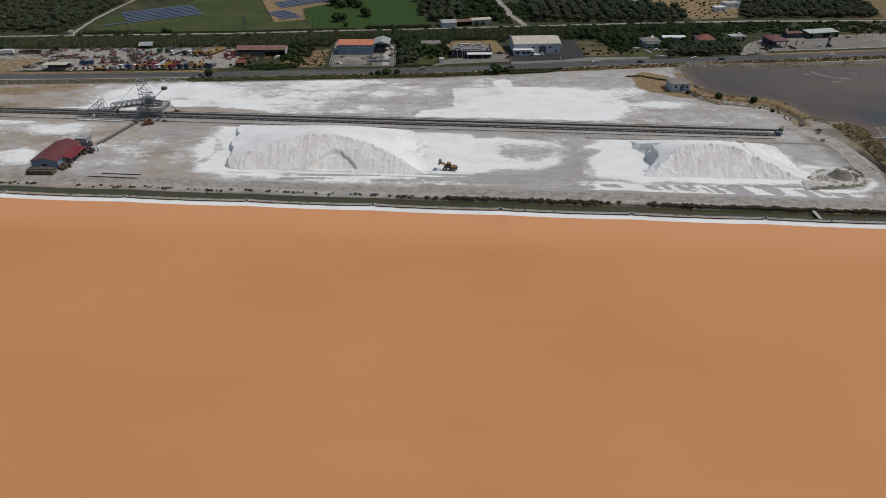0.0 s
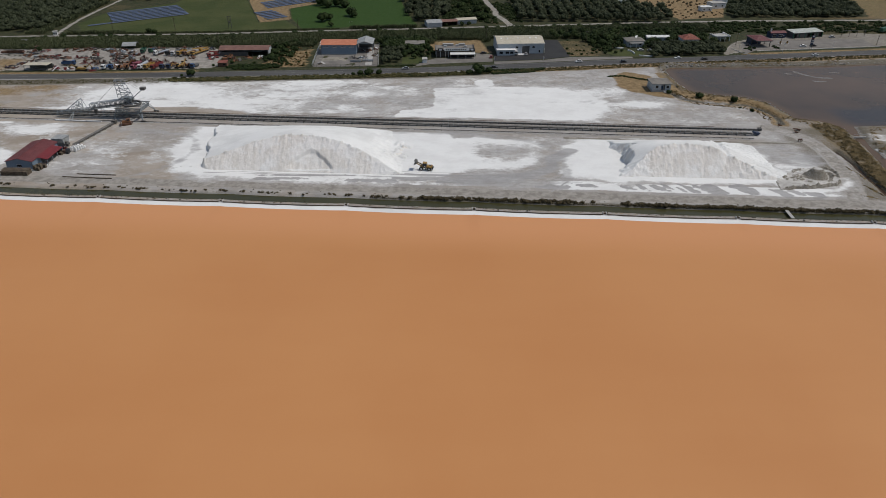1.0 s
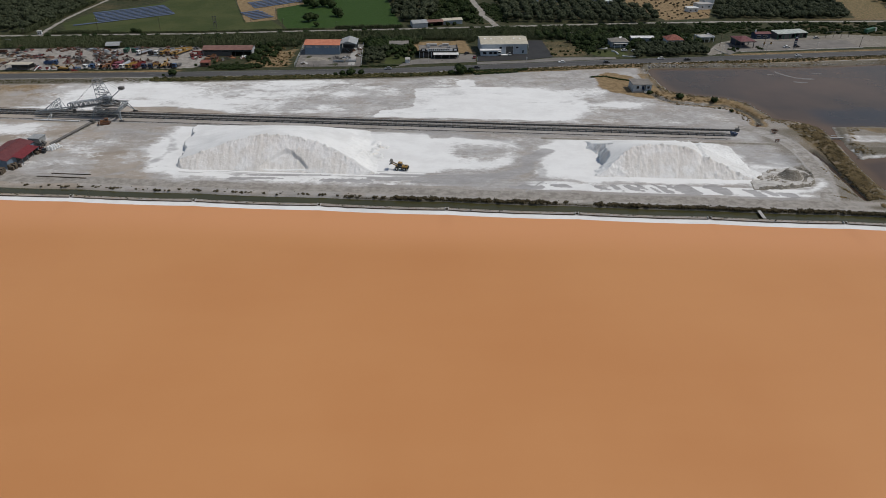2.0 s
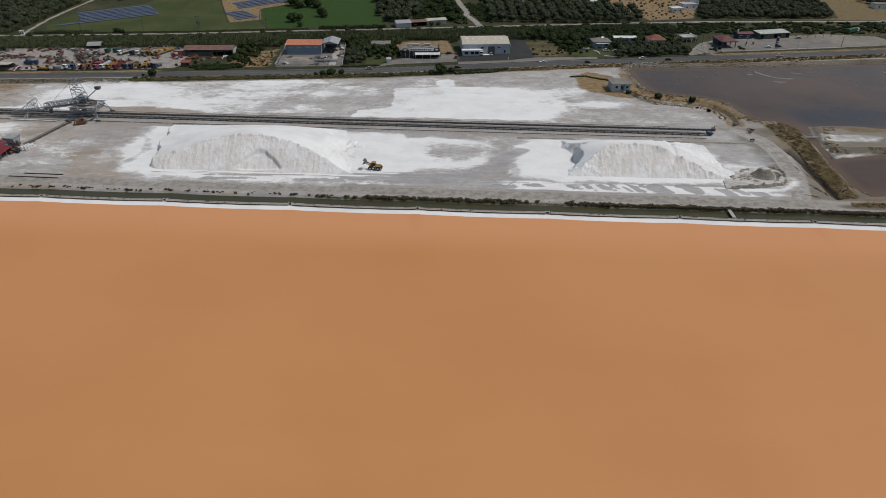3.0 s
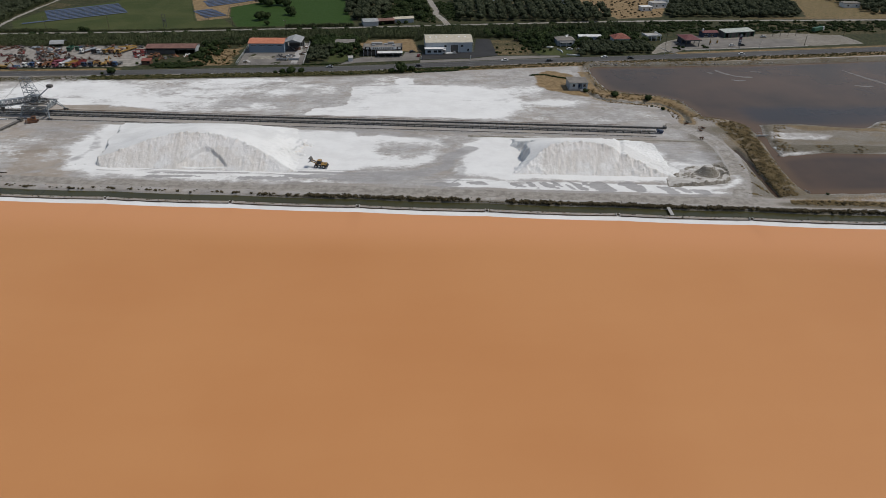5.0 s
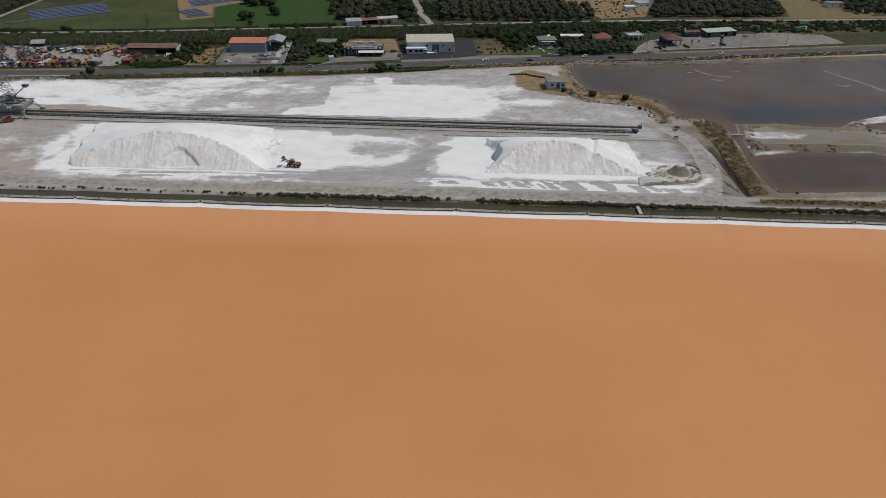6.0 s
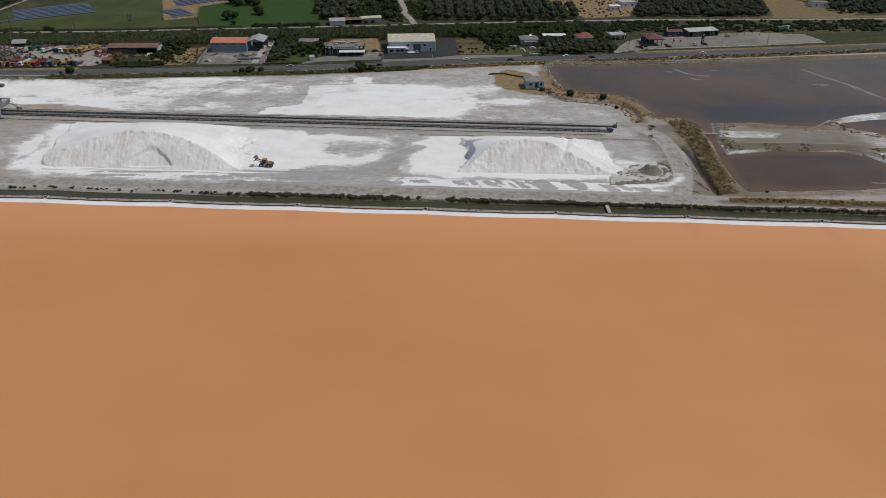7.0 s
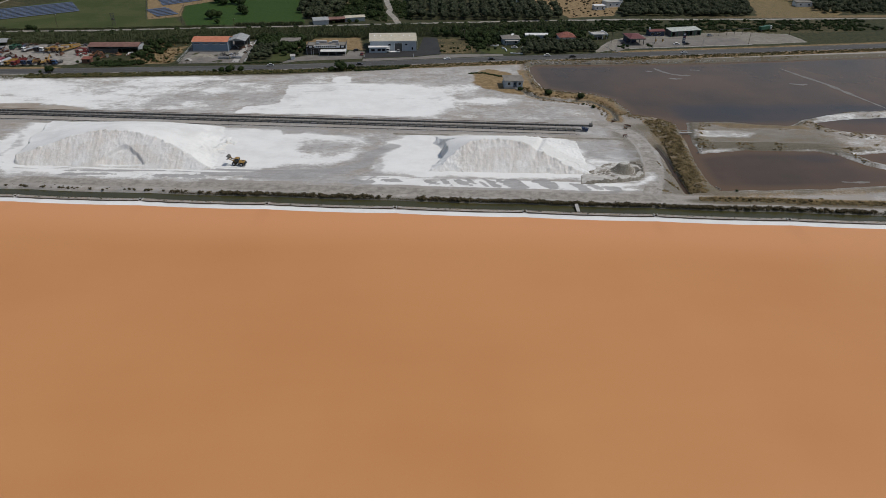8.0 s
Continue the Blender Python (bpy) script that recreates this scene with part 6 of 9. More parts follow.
def belt_line(name, x0, x1, base, height, width, label, fall=0.0592):
    """A long belt conveyor: stringers, dusty belt, roller frames and legs."""
    L = x1 - x0
    mid = ((x0 + x1) / 2, along((x0 + x1) / 2, base, fall))
    ob = thing(name, pose(mid[0], mid[1], 0, 0, 0, -math.degrees(math.atan(fall))), label, "conveyor", "yard conveyors")
    half = width / 2
    part("belt", prism([(-half, height - 0.05), (-half * 0.5, height - 0.22), (half * 0.5, height - 0.22), (half, height - 0.05), (half, height - 0.01), (half * 0.5, height - 0.18), (-half * 0.5, height - 0.18), (-half, height - 0.01)], L), M["belt"], ob)
    for s in (-1, 1):
        part("stringer", boxes((0, s * (half + 0.12), height - 0.26, L, 0.12, 0.46)), M["dark_steel"], ob)
    roller = bpy.data.meshes.new("roller_frame")
    bm = boxes((0, 0, height + 0.05, 0.16, width + 0.4, 0.07), (0, -half - 0.3, height - 0.2, 0.14, 0.1, 0.5), (0, half + 0.3, height - 0.2, 0.14, 0.1, 0.5))
    bm.to_mesh(roller)
    bm.free()
    roller.materials.append(M["steel"])
    for x in np.arange(-L / 2 + 2, L / 2, 2.4):
        p = new("roller_frame", roller)
        p.parent, p.location = ob, (x, 0, 0)
    leg = bpy.data.meshes.new("leg")
    bm = boxes((0, -half - 0.15, height / 2 - 0.1, 0.16, 0.16, height - 0.2), (0, half + 0.15, height / 2 - 0.1, 0.16, 0.16, height - 0.2), (0, 0, height - 0.42, 0.14, width + 0.3, 0.14), (0, 0, 0.06, 0.5, width + 0.9, 0.14))
    bm.to_mesh(leg)
    bm.free()
    leg.materials.append(M["dark_steel"])
    for x in np.arange(-L / 2 + 1, L / 2, 4.0):
        p = new("leg", leg)
        p.parent = ob
        p.location = (x, 0, 0)
    return ob


main_belt = belt_line("belt_conveyor", -330, 154, 315.3, 1.25, 1.3, "long dark belt conveyor on low steel trestles", 0.0648)
part("drive_drum", rods([((243.0, -1.1, 1.35), (243.0, 1.1, 1.35))], 0.55, 12), M["navy"], main_belt)
part("drive_housing", boxes((244.6, 0.2, 0.9, 1.6, 2.2, 1.2), (243.6, 1.7, 0.8, 1.2, 0.8, 1.0), (245.4, -0.9, 1.5, 0.5, 0.5, 0.6), bevel=0.12), M["navy"], main_belt, "dark blue drive housing at the belt's end")
side_belt = belt_line("belt_conveyor", -330, 159, 320.8, 0.75, 0.7, "low secondary belt conveyor beside the main one")
part("return_pulley", boxes((245.5, 0, 0.7, 1.6, 1.8, 1.3), (246, 0.4, 1.8, 0.3, 0.3, 1.4), bevel=0.08), M["dark_steel"], side_belt, "dark steel tail pulley frame")


def rail_line(x0, x1, base, label, sunk=False):
    L, mid = x1 - x0, (x0 + x1) / 2
    ob = thing("crane_rail", pose(mid, along(mid, base), 0, 0, 0, -3.39), label, "rail", "crane rails")
    if sunk:
        part("rail", boxes((0, 0, 0.09, L, 0.10, 0.16)), M["rust"], ob, "rusty rail sunk into the ground")
        return ob
    part("rail", boxes((0, 0, 0.42, L, 0.12, 0.22)), M["dark_steel"], ob)
    part("rail_bed", prism([(-0.7, 0.0), (-0.45, 0.26), (0.45, 0.26), (0.7, 0.0)], L), M["concrete"], ob, "dirty concrete plinth")
    sleeper = bpy.data.meshes.new("sleeper")
    bm = boxes((0, 0, 0.29, 0.3, 1.1, 0.1))
    bm.to_mesh(sleeper)
    bm.free()
    sleeper.materials.append(M["wood"])
    for x in np.arange(-L / 2 + 1, L / 2, 3.2):
        s = new("sleeper", sleeper)
        s.parent, s.location = ob, (x, 0, 0)
    return ob


rail_line(-330, 153, 309.2, "single crane rail on a low concrete plinth")
rail_line(-330, 140, 324.2, "single crane rail sunk in the ground behind a conveyor", True)
windrow = thing("earth_bank", pose(118, along(118, 304.6), 0, 0, 0, -3.0), "long low dark bank of swept earth", "bank")
part("bank", prism([(-0.9, -0.05), (-0.3, 0.32), (0.2, 0.36), (0.8, -0.05)], 108), M["rubble"], windrow)
stop = thing("buffer_stop", pose(173, 297.8, 0), "rusty steel stop at the end of a track", "buffer stop")
part("post", boxes((-0.5, 0, 0.6, 0.3, 0.3, 1.2), (0.5, 0, 0.6, 0.3, 0.3, 1.2)), M["rust"], stop)
part("beam", boxes((0, 0, 1.1, 2.2, 0.4, 0.4, 0, 0, 12)), M["rust"], stop)
part("brace", rods([((0.5, 0, 1.1), (1.8, 0.3, 0.0)), ((-0.5, 0, 1.1), (1.0, -0.4, 0.0))], 0.09), M["rust"], stop)


def truss(a, b, w, h, bays, r):
    """Pairs of points for a box truss from a to b: chords, uprights and diagonals."""
    a, b = Vector(a), Vector(b)
    d = (b - a)
    side = Vector((-d.y, d.x, 0)).normalized() * (w / 2)
    up = Vector((0, 0, h))
    pts = [[a + d * (i / bays) + s * side + k * up for s in (-1, 1) for k in (0, 1)] for i in range(bays + 1)]
    out = []
    for i, p in enumerate(pts):
        out += [(p[0], p[1]), (p[2], p[3]), (p[0], p[2]), (p[1], p[3])]
        if i < bays:
            q = pts[i + 1]
            out += [(p[k], q[k]) for k in range(4)]
            out += [(p[0], q[1]), (p[2], q[3]), (p[1], q[3])] if i % 2 else [(p[1], q[0]), (p[3], q[2]), (p[3], q[1])]
    return out


def stacker():
    """The travelling stacker: portal on the rails, slewing ring, mast, boom, counterweight and tripper."""
    ob = thing("salt_stacker", pose(-146.3, 323.0, 0, 0, 0, -3.39), "grey lattice-steel salt stacker crane on rails", "crane")
    for x in (-7.6, 7.2):
        for y, foot in ((-5.0, -5.3), (7.5, 9.6)):
            part("portal_leg", rods([((x * 0.8, y * 0.72, 6.6), (x, foot, 0.9)), ((x * 0.45, y * 0.72, 6.6), (x, foot, 0.9)), ((x * 0.8, y * 0.35, 6.6), (x, foot, 0.9)), ((x * 0.86, y * 0.8, 4.4), (x * 0.66, y * 0.8, 4.4)), ((x * 0.86, y * 0.8, 4.4), (x * 0.45, y * 0.72, 6.6))], 0.16), M["steel"], ob)
    skirt = []
    for z, g in ((5.2, 0.0), (3.9, 1.2)):
        skirt += truss((-6.2 + g, -3.8, z), (6.0 - g, -3.8, z), 0.1, 1.3, 9, 0.1) + truss((-6.2 + g, 6.0, z), (6.0 - g, 6.0, z), 0.1, 1.3, 9, 0.1)
        skirt += truss((-6.0 + g, -3.8, z), (-6.0 + g, 6.0, z), 0.1, 1.3, 7, 0.1) + truss((5.8 - g, -3.8, z), (5.8 - g, 6.0, z), 0.1, 1.3, 7, 0.1)
    part("portal_frame", rods(skirt, 0.12), M["steel"], ob)
    part("walkway", boxes((0, -4.6, 6.6, 13, 1.0, 0.1), (0, 6.8, 6.6, 13, 1.0, 0.1)), M["dark_steel"], ob)
    for x in (-7.6, 7.2):
        for y in (-5.3, 9.6):
            b = part("bogie", boxes((x, y, 0.75, 2.6, 0.5, 0.5), (x - 0.8, y, 0.55, 0.6, 0.3, 0.6), (x + 0.8, y, 0.55, 0.6, 0.3, 0.6), bevel=0.06), M["dark_steel"], ob)
    ring = bmesh.new()
    outer, inner, n = 4.5, 3.7, 28
    vs = []
    for i in range(n):
        a = 2 * math.pi * i / n
        vs.append([ring.verts.new((r * math.cos(a), r * math.sin(a) + 1.0, z)) for r, z in ((outer, 6.9), (outer, 7.6), (inner, 7.6), (inner, 6.9))])
    for i in range(n):
        p, q = vs[i], vs[(i + 1) % n]
        for k in range(4):
            ring.faces.new((p[k], q[k], q[(k + 1) % 4], p[(k + 1) % 4]))
    bmesh.ops.recalc_face_normals(ring, faces=ring.faces[:])
    part("slewing_ring", ring, M["dark_steel"], ob, "round dark steel slewing ring")
    part("turntable", boxes((0, 1.0, 7.4, 7.2, 1.0, 0.5), (0, 1.0, 7.4, 1.0, 7.2, 0.5), (-1.0, 1.0, 8.6, 3.0, 2.4, 2.0), bevel=0.05), M["dark_steel"], ob)
    cab = part("machine_house", boxes((-1.2, 1.0, 9.6, 3.4, 2.6, 2.2), bevel=0.08), M["steel"], ob)
    part("window", boxes((-1.2, -0.33, 9.9, 2.4, 0.06, 0.9)), M["glass"], cab)
    top = Vector((-4.6, 1.0, 19.2))
    mast = []
    for k in range(6):
        t0, t1 = k / 5, (k + 1) / 5
        pts = []
        for t in (t0, t1):
            half = 1.8 * (1 - t) + 1.3 * t
            cx_, z = -1.9 - 2.2 * t, 7.6 + 11.4 * t
            wide = 3.4 * (1 - t) + 1.7 * t
            pts.append([(cx_ - wide, 1.0 - half, z), (cx_ + wide, 1.0 - half, z), (cx_ + wide, 1.0 + half, z), (cx_ - wide, 1.0 + half, z)])
        if k < 5:
            mast += [(pts[0][i], pts[1][i]) for i in range(4)]
            mast += [(pts[0][0], pts[1][1]) if k % 2 else (pts[0][1], pts[1][0]), (pts[0][3], pts[1][2]) if k % 2 else (pts[0][2], pts[1][3])]
        mast += [(pts[0][i], pts[0][(i + 1) % 4]) for i in range(4)]
    part("mast", rods(mast, 0.13), M["steel"], ob, "leaning grey lattice mast")
    part("sheave", rods([((-4.0, -0.9, 19.0), (-4.0, 2.9, 19.0)), ((-1.2, -0.9, 19.0), (-1.2, 2.9, 19.0))], 0.25, 8), M["dark_steel"], ob)
    boom = part("boom", rods(truss((1.0, 0.4, 7.6), (-20.6, -0.4, 4.4), 2.6, 2.8, 16, 0.1), 0.14), M["steel"], ob, "sloping lattice belt boom")
    part("boom_cover", boxes((-6.6, 0.1, 9.25, 13.0, 2.5, 0.08, 0, -8.4, 2.2)), M["steel"], boom, "pale sheet cover over the upper boom")
    part("boom_belt", boxes((-9.8, 0, 6.4, 21.8, 1.5, 0.3, 0, -8.4, 2.2)), M["belt"], boom)
    part("stay", rods([((-4.0, 0.2, 19.0), (-17.0, -1.2, 7.6)), ((-4.0, 1.8, 19.0), (-17.0, 0.8, 7.6)), ((-1.2, 0.2, 19.0), (4.6, 2.0, 14.0)), ((-1.2, 1.8, 19.0), (4.6, 4.0, 14.0))], 0.035, 4), M["dark_steel"], ob)
    arm = part("counterweight_arm", rods([((0.5, 0.2, 9.6), (5.6, 3.0, 13.8)), ((0.5, 2.0, 9.6), (5.6, 4.6, 13.8)), ((2.6, 1.2, 11.2), (2.6, 3.2, 11.4))], 0.15), M["steel"], ob)
    part("counterweight", boxes((5.8, 3.8, 14.2, 2.6, 1.9, 1.2), (5.8, 3.8, 13.5, 1.6, 1.2, 0.5), bevel=0.1), M["dark_steel"], arm, "dark steel counterweight box")
    gallery = part("gallery", rods(truss((-19.5, -0.6, 4.2), (-38.5, -0.8, 1.5), 1.8, 1.2, 9, 0.1), 0.1), M["steel"], ob)
    part("gallery_belt", boxes((-29, -0.7, 3.2, 19.2, 1.1, 0.14, 0, -8.1, 0)), M["belt"], gallery)
    frame_ = []
    for y in (-2.0, 0.8):
        frame_ += [((-25.4, y, 3.2), (-25.4, y, 9.4)), ((-25.4, y, 9.4), (-35.6, y, 2.2)), ((-22.8, y, 3.2), (-25.4, y, 9.4)), ((-28.6, y, 2.8), (-28.6, y, 7.2)), ((-31.6, y, 2.6), (-31.6, y, 5.0)),
                   ((-25.4, y, 6.0), (-28.6, y, 7.2)), ((-28.6, y, 4.4), (-25.4, y, 7.4)), ((-31.6, y, 3.0), (-28.6, y, 6.4)), ((-25.4, y, 4.0), (-28.6, y, 6.4))]
    frame_ += [((-25.4, -2.0, z), (-25.4, 0.8, z)) for z in (4.0, 5.4, 6.8, 8.2, 9.4)] + [((-28.6, -2.0, 7.2), (-28.6, 0.8, 7.2)), ((-31.6, -2.0, 5.0), (-31.6, 0.8, 5.0))]
    frame_ += [((-25.4, -2.0, 4.0), (-25.4, 0.8, 6.0)), ((-25.4, 0.8, 6.0), (-25.4, -2.0, 7.6)), ((-25.4, -2.0, 7.6), (-25.4, 0.8, 9.2))]
    part("tripper_frame", rods(frame_, 0.11), M["steel"], ob, "tall triangular lattice frame of the tripper")
    for x, y0, y1 in ((-28.5, -1.6, -6.2), (-30.5, -1.6, -6.2), (-28.5, 0.6, 3.5), (-30.5, 0.6, 3.5)):
        part("tripper_leg", rods([((-29.5, y0, 3.0), (x, y1, 0.4))], 0.15), M["steel"], ob)
    for y in (-0.6, 0.6):
        part("prop", rods([((-15.5, y, 4.8), (-14.4, y * 2.4, 1.6))], 0.12), M["steel"], ob)
    part("chute", boxes((-18.8, -0.2, 3.2, 1.2, 1.2, 2.2, 0, 18, 0), bevel=0.1), M["dark_steel"], ob)
    return ob


stacker()

feeder = thing("ground_conveyor", pose(-156.1, 301.8, 0, 0, 0, 77.5), "low dark conveyor running from stacker to shed", "conveyor")
part("belt", prism([(-0.55, 0.9), (-0.3, 0.75), (0.3, 0.75), (0.55, 0.9), (0.3, 0.8), (-0.3, 0.8)], 30), M["belt"], feeder)
for s in (-0.75, 0.75):
    part("stringer", boxes((0, s, 0.7, 30, 0.16, 0.4)), M["dark_steel"], feeder)
for x in np.arange(-14, 15, 4):
    part("leg", boxes((x, -0.75, 0.25, 0.15, 0.15, 0.5), (x, 0.75, 0.25, 0.15, 0.15, 0.5), (x, 0, 0.05, 0.3, 2.2, 0.1)), M["dark_steel"], feeder)
part("tail_frame", boxes((14.2, 0, 0.9, 1.6, 2.2, 1.6), bevel=0.08), M["dark_steel"], feeder)
hopper = thing("hopper", pose(-165.6, 288.6, 0, 0, 0, -5), "grey steel hopper bin behind the red-roofed shed", "hopper")
bm = prism([(-1.9, 1.3), (1.9, 1.3), (2.6, 3.6), (-2.6, 3.6)], 5.2)
part("bin", bm, M["grey_roof"], hopper)
part("lid", boxes((0, 0, 3.7, 5.6, 5.6, 0.14)), M["grey_roof"], hopper)
for x in (-2.2, 2.2):
    for y in (-1.6, 1.6):
        part("leg", boxes((x, y, 0.7, 0.22, 0.22, 1.5)), M["dark_steel"], hopper)
part("chute", boxes((3.2, -0.8, 1.4, 2.4, 1.0, 0.9, 0, 28, 0), (4.0, -1.6, 0.8, 0.9, 0.8, 1.2), bevel=0.05), M["dark_steel"], hopper)
for x0, y0, x1, y1, w in ((-183.7, 319.2, -160.2, 317.4, 0.42),):
    pipe = thing("pipe", pose((x0 + x1) / 2, (y0 + y1) / 2, 0, 0, 0, math.degrees(math.atan2(y1 - y0, x1 - x0))), "long white plastic pipe lying on the ground", "pipe")
    part("tube", rods([((-11.8, 0, 0.36), (11.8, 0, 0.36))], 0.36, 10), M["white"], pipe)
    part("collar", rods([((x, 0, 0.38), (x + 0.4, 0, 0.38)) for x in (-11.6, -4, 4, 11.2)], 0.42, 10), M["silver"], pipe)
for x0, y0, x1, y1 in ((-144, 257.0, -127.2, 256.0), (-148.6, 254.2, -127.5, 252.6)):
    L = math.hypot(x1 - x0, y1 - y0)
    beam = thing("steel_beam", pose((x0 + x1) / 2, (y0 + y1) / 2, 0, 0, 0, math.degrees(math.atan2(y1 - y0, x1 - x0))), "long dark beam lying on the yard floor", "beam", "beams on the yard")
    part("web", boxes((0, 0, 0.17, L, 0.1, 0.22)), M["wood"], beam)
    for z in (0.04, 0.30):
        part("flange", boxes((0, 0, z, L, 0.28, 0.06)), M["wood"], beam)


# ---- red-roofed shed ----
def gable(w, d, eave, ridge, over, t=0.12, wide="y"):
    """A gabled roof sheet, ridge along x of length w, over a depth d."""
    h = d / 2 + over
    slope = (ridge - eave) / (d / 2)
    z = eave - slope * over
    return prism([(-h, z), (0, ridge), (h, z), (h, z + t), (0, ridge + t), (-h, z + t)], w + 2 * over)


def gable_walls(w, d, eave, ridge, t=0.25):
    """Four walls with gable ends; ridge along x."""
    bm = boxes((0, -d / 2 + t / 2, eave / 2, w - 0.02, t, eave), (0, d / 2 - t / 2, eave / 2, w - 0.02, t, eave))
    for x in (-w / 2 + t / 2, w / 2 - t / 2):
        end = prism([(-d / 2, 0), (d / 2, 0), (d / 2, eave), (0, ridge - 0.05), (-d / 2, eave)], t, Matrix.Translation((x, 0, 0)))
        me = bpy.data.meshes.new("tmp")
        end.to_mesh(me)
        end.free()
        bm.from_mesh(me)
        bpy.data.meshes.remove(me)
    return bm


shed = thing("salt_shed", pose(-169.7, 272.2, 0, 0, 0, 90), "blue-grey packing shed with a faded red metal roof", "shed")
part("wall", gable_walls(21.6, 11.0, 3.5, 4.7), M["blue_wall"], shed)
roof = part("roof", gable(21.6, 11.0, 3.55, 4.85, 0.35), M["red_roof"], shed, "faded red corrugated roof")
part("ridge_cap", boxes((0, 0, 4.99, 22.3, 0.5, 0.06)), M["red_roof"], roof)
part("window", boxes((-10.83, 0.1, 1.7, 0.1, 1.9, 1.1)), M["glass"], shed)
part("window_frame", boxes((-10.86, 0.1, 2.3, 0.1, 2.1, 0.1), (-10.86, 0.1, 1.1, 0.1, 2.1, 0.1)), M["white_wall"], shed)
porch = part("porch_roof", prism([(-9.8, 2.72), (-5.2, 3.62), (-5.2, 3.74), (-9.8, 2.84)], 13.6, Matrix.Translation((0.2, 0, 0))), M["bright_red_roof"], shed, "bright red lean-to roof")
for x in (-6.2, -2, 2.2, 6.6):
    part("porch_post", boxes((x, -9.4, 1.4, 0.2, 0.2, 2.8)), M["steel"], shed)
part("porch_wall", boxes((6.9, -7.5, 1.5, 0.15, 4.2, 3.0)), M["blue_wall"], shed)
part("door", boxes((-2.0, -5.52, 1.5, 4.2, 0.08, 2.9), (3.4, -5.52, 1.3, 2.2, 0.08, 2.5)), M["dark_steel"], shed)

brick_rng = random.Random(9)
pallet_mesh = bpy.data.meshes.new("pallet")
bm = boxes(*[(x, 0, 0.12, 0.12, 1.1, 0.05) for x in np.arange(-0.5, 0.51, 0.2)], *[(0, y, 0.05, 1.2, 0.1, 0.09) for y in (-0.45, 0, 0.45)])
bm.to_mesh(pallet_mesh)
bm.free()
pallet_mesh.materials.append(M["wood"])
brick_mesh = bpy.data.meshes.new("brick_layer")
bm = boxes(*[(x, y, 0.0, 0.24, 0.34, 0.28) for x in (-0.39, -0.13, 0.13, 0.39) for y in (-0.36, 0.0, 0.36)])
bm.to_mesh(brick_mesh)
bm.free()
brick_mesh.materials.append(M["brick"])


def brick_pallet(x, y, layers, turn, z=0.0):
    ob = thing("brick_pallet", pose(x, y, z, 0, 0, turn), "pallet stacked with brown hollow blocks beside the shed", "pallet", "block pallets")
    new("pallet", pallet_mesh).parent = ob
    for k in range(layers):
        b = new("block_layer", brick_mesh)
        b.parent = ob
        b.location = (brick_rng.uniform(-0.03, 0.03), brick_rng.uniform(-0.03, 0.03), 0.30 + k * 0.29)
    return ob


for i in range(9):
    for j in range(3):
        brick_pallet(-173.9 + i * 1.24, 255.6 + j * 1.15, 7 if j else 6, brick_rng.uniform(-3, 3))
for x, y, n in ((-163.0, 260.6, 7), (-161.6, 260.2, 5), (-162.6, 262.0, 7), (-161.2, 261.8, 6), (-160.4, 263.4, 5), (-162.2, 263.6, 6)):
    brick_pallet(x, y, n, brick_rng.uniform(-20, 20))


def big_bag(x, y, z, turn):
    ob = thing("bulk_bag", pose(x, y, z, 0, 0, turn), "full white woven bulk bag of salt", "bag", "bulk bags of salt")
    bm = bmesh.new()
    bmesh.ops.create_cube(bm, size=1.0, matrix=Matrix.Translation((0, 0, 0.5)) @ Matrix.Diagonal((0.95, 0.95, 1.0, 1)))
    bmesh.ops.bevel(bm, geom=bm.edges[:], offset=0.2, segments=2, affect="EDGES")
    part("bag", bm, M["bag"], ob)
    part("lifting_loop", rods([((-0.3, -0.3, 0.9), (-0.2, -0.2, 1.2)), ((0.3, 0.3, 0.9), (0.2, 0.2, 1.2)), ((-0.2, -0.2, 1.2), (0.2, 0.2, 1.2))], 0.04), M["bag"], ob)
    part("neck", boxes((0, 0, 1.03, 0.3, 0.3, 0.12)), M["bag"], ob)
    return ob


bag0 = big_bag(-157.4, 281.2, 0, 0)
for i in range(5):
    for j in range(2):
        for k in range(2 if i < 4 else 1):
            if i + j + k:
                copy_thing(bag0, pose(-157.4 + i * 0.5 + j * 1.9, 281.2 + i * 1.05 - j * 0.3, k * 1.0, 0, 0, 7 * i - 5 * j))


# ---- vehicles ----
def cabin(w, l, h, z, x, taper=0.8):
    """A closed cab, narrower at the top."""
    bm = bmesh.new()
    low = [(x - l / 2, -w / 2), (x + l / 2, -w / 2), (x + l / 2, w / 2), (x - l / 2, w / 2)]
    top = [(x + (px0 - x) * taper, py0 * 0.9) for px0, py0 in low]
    a = [bm.verts.new((*p, z)) for p in low]
    b = [bm.verts.new((*p, z + h)) for p in top]
    for i in range(4):
        bm.faces.new((a[i], a[(i + 1) % 4], b[(i + 1) % 4], b[i]))
    bm.faces.new(b)
    bm.faces.new(a[::-1])
    bmesh.ops.recalc_face_normals(bm, faces=bm.faces[:])
    return bm


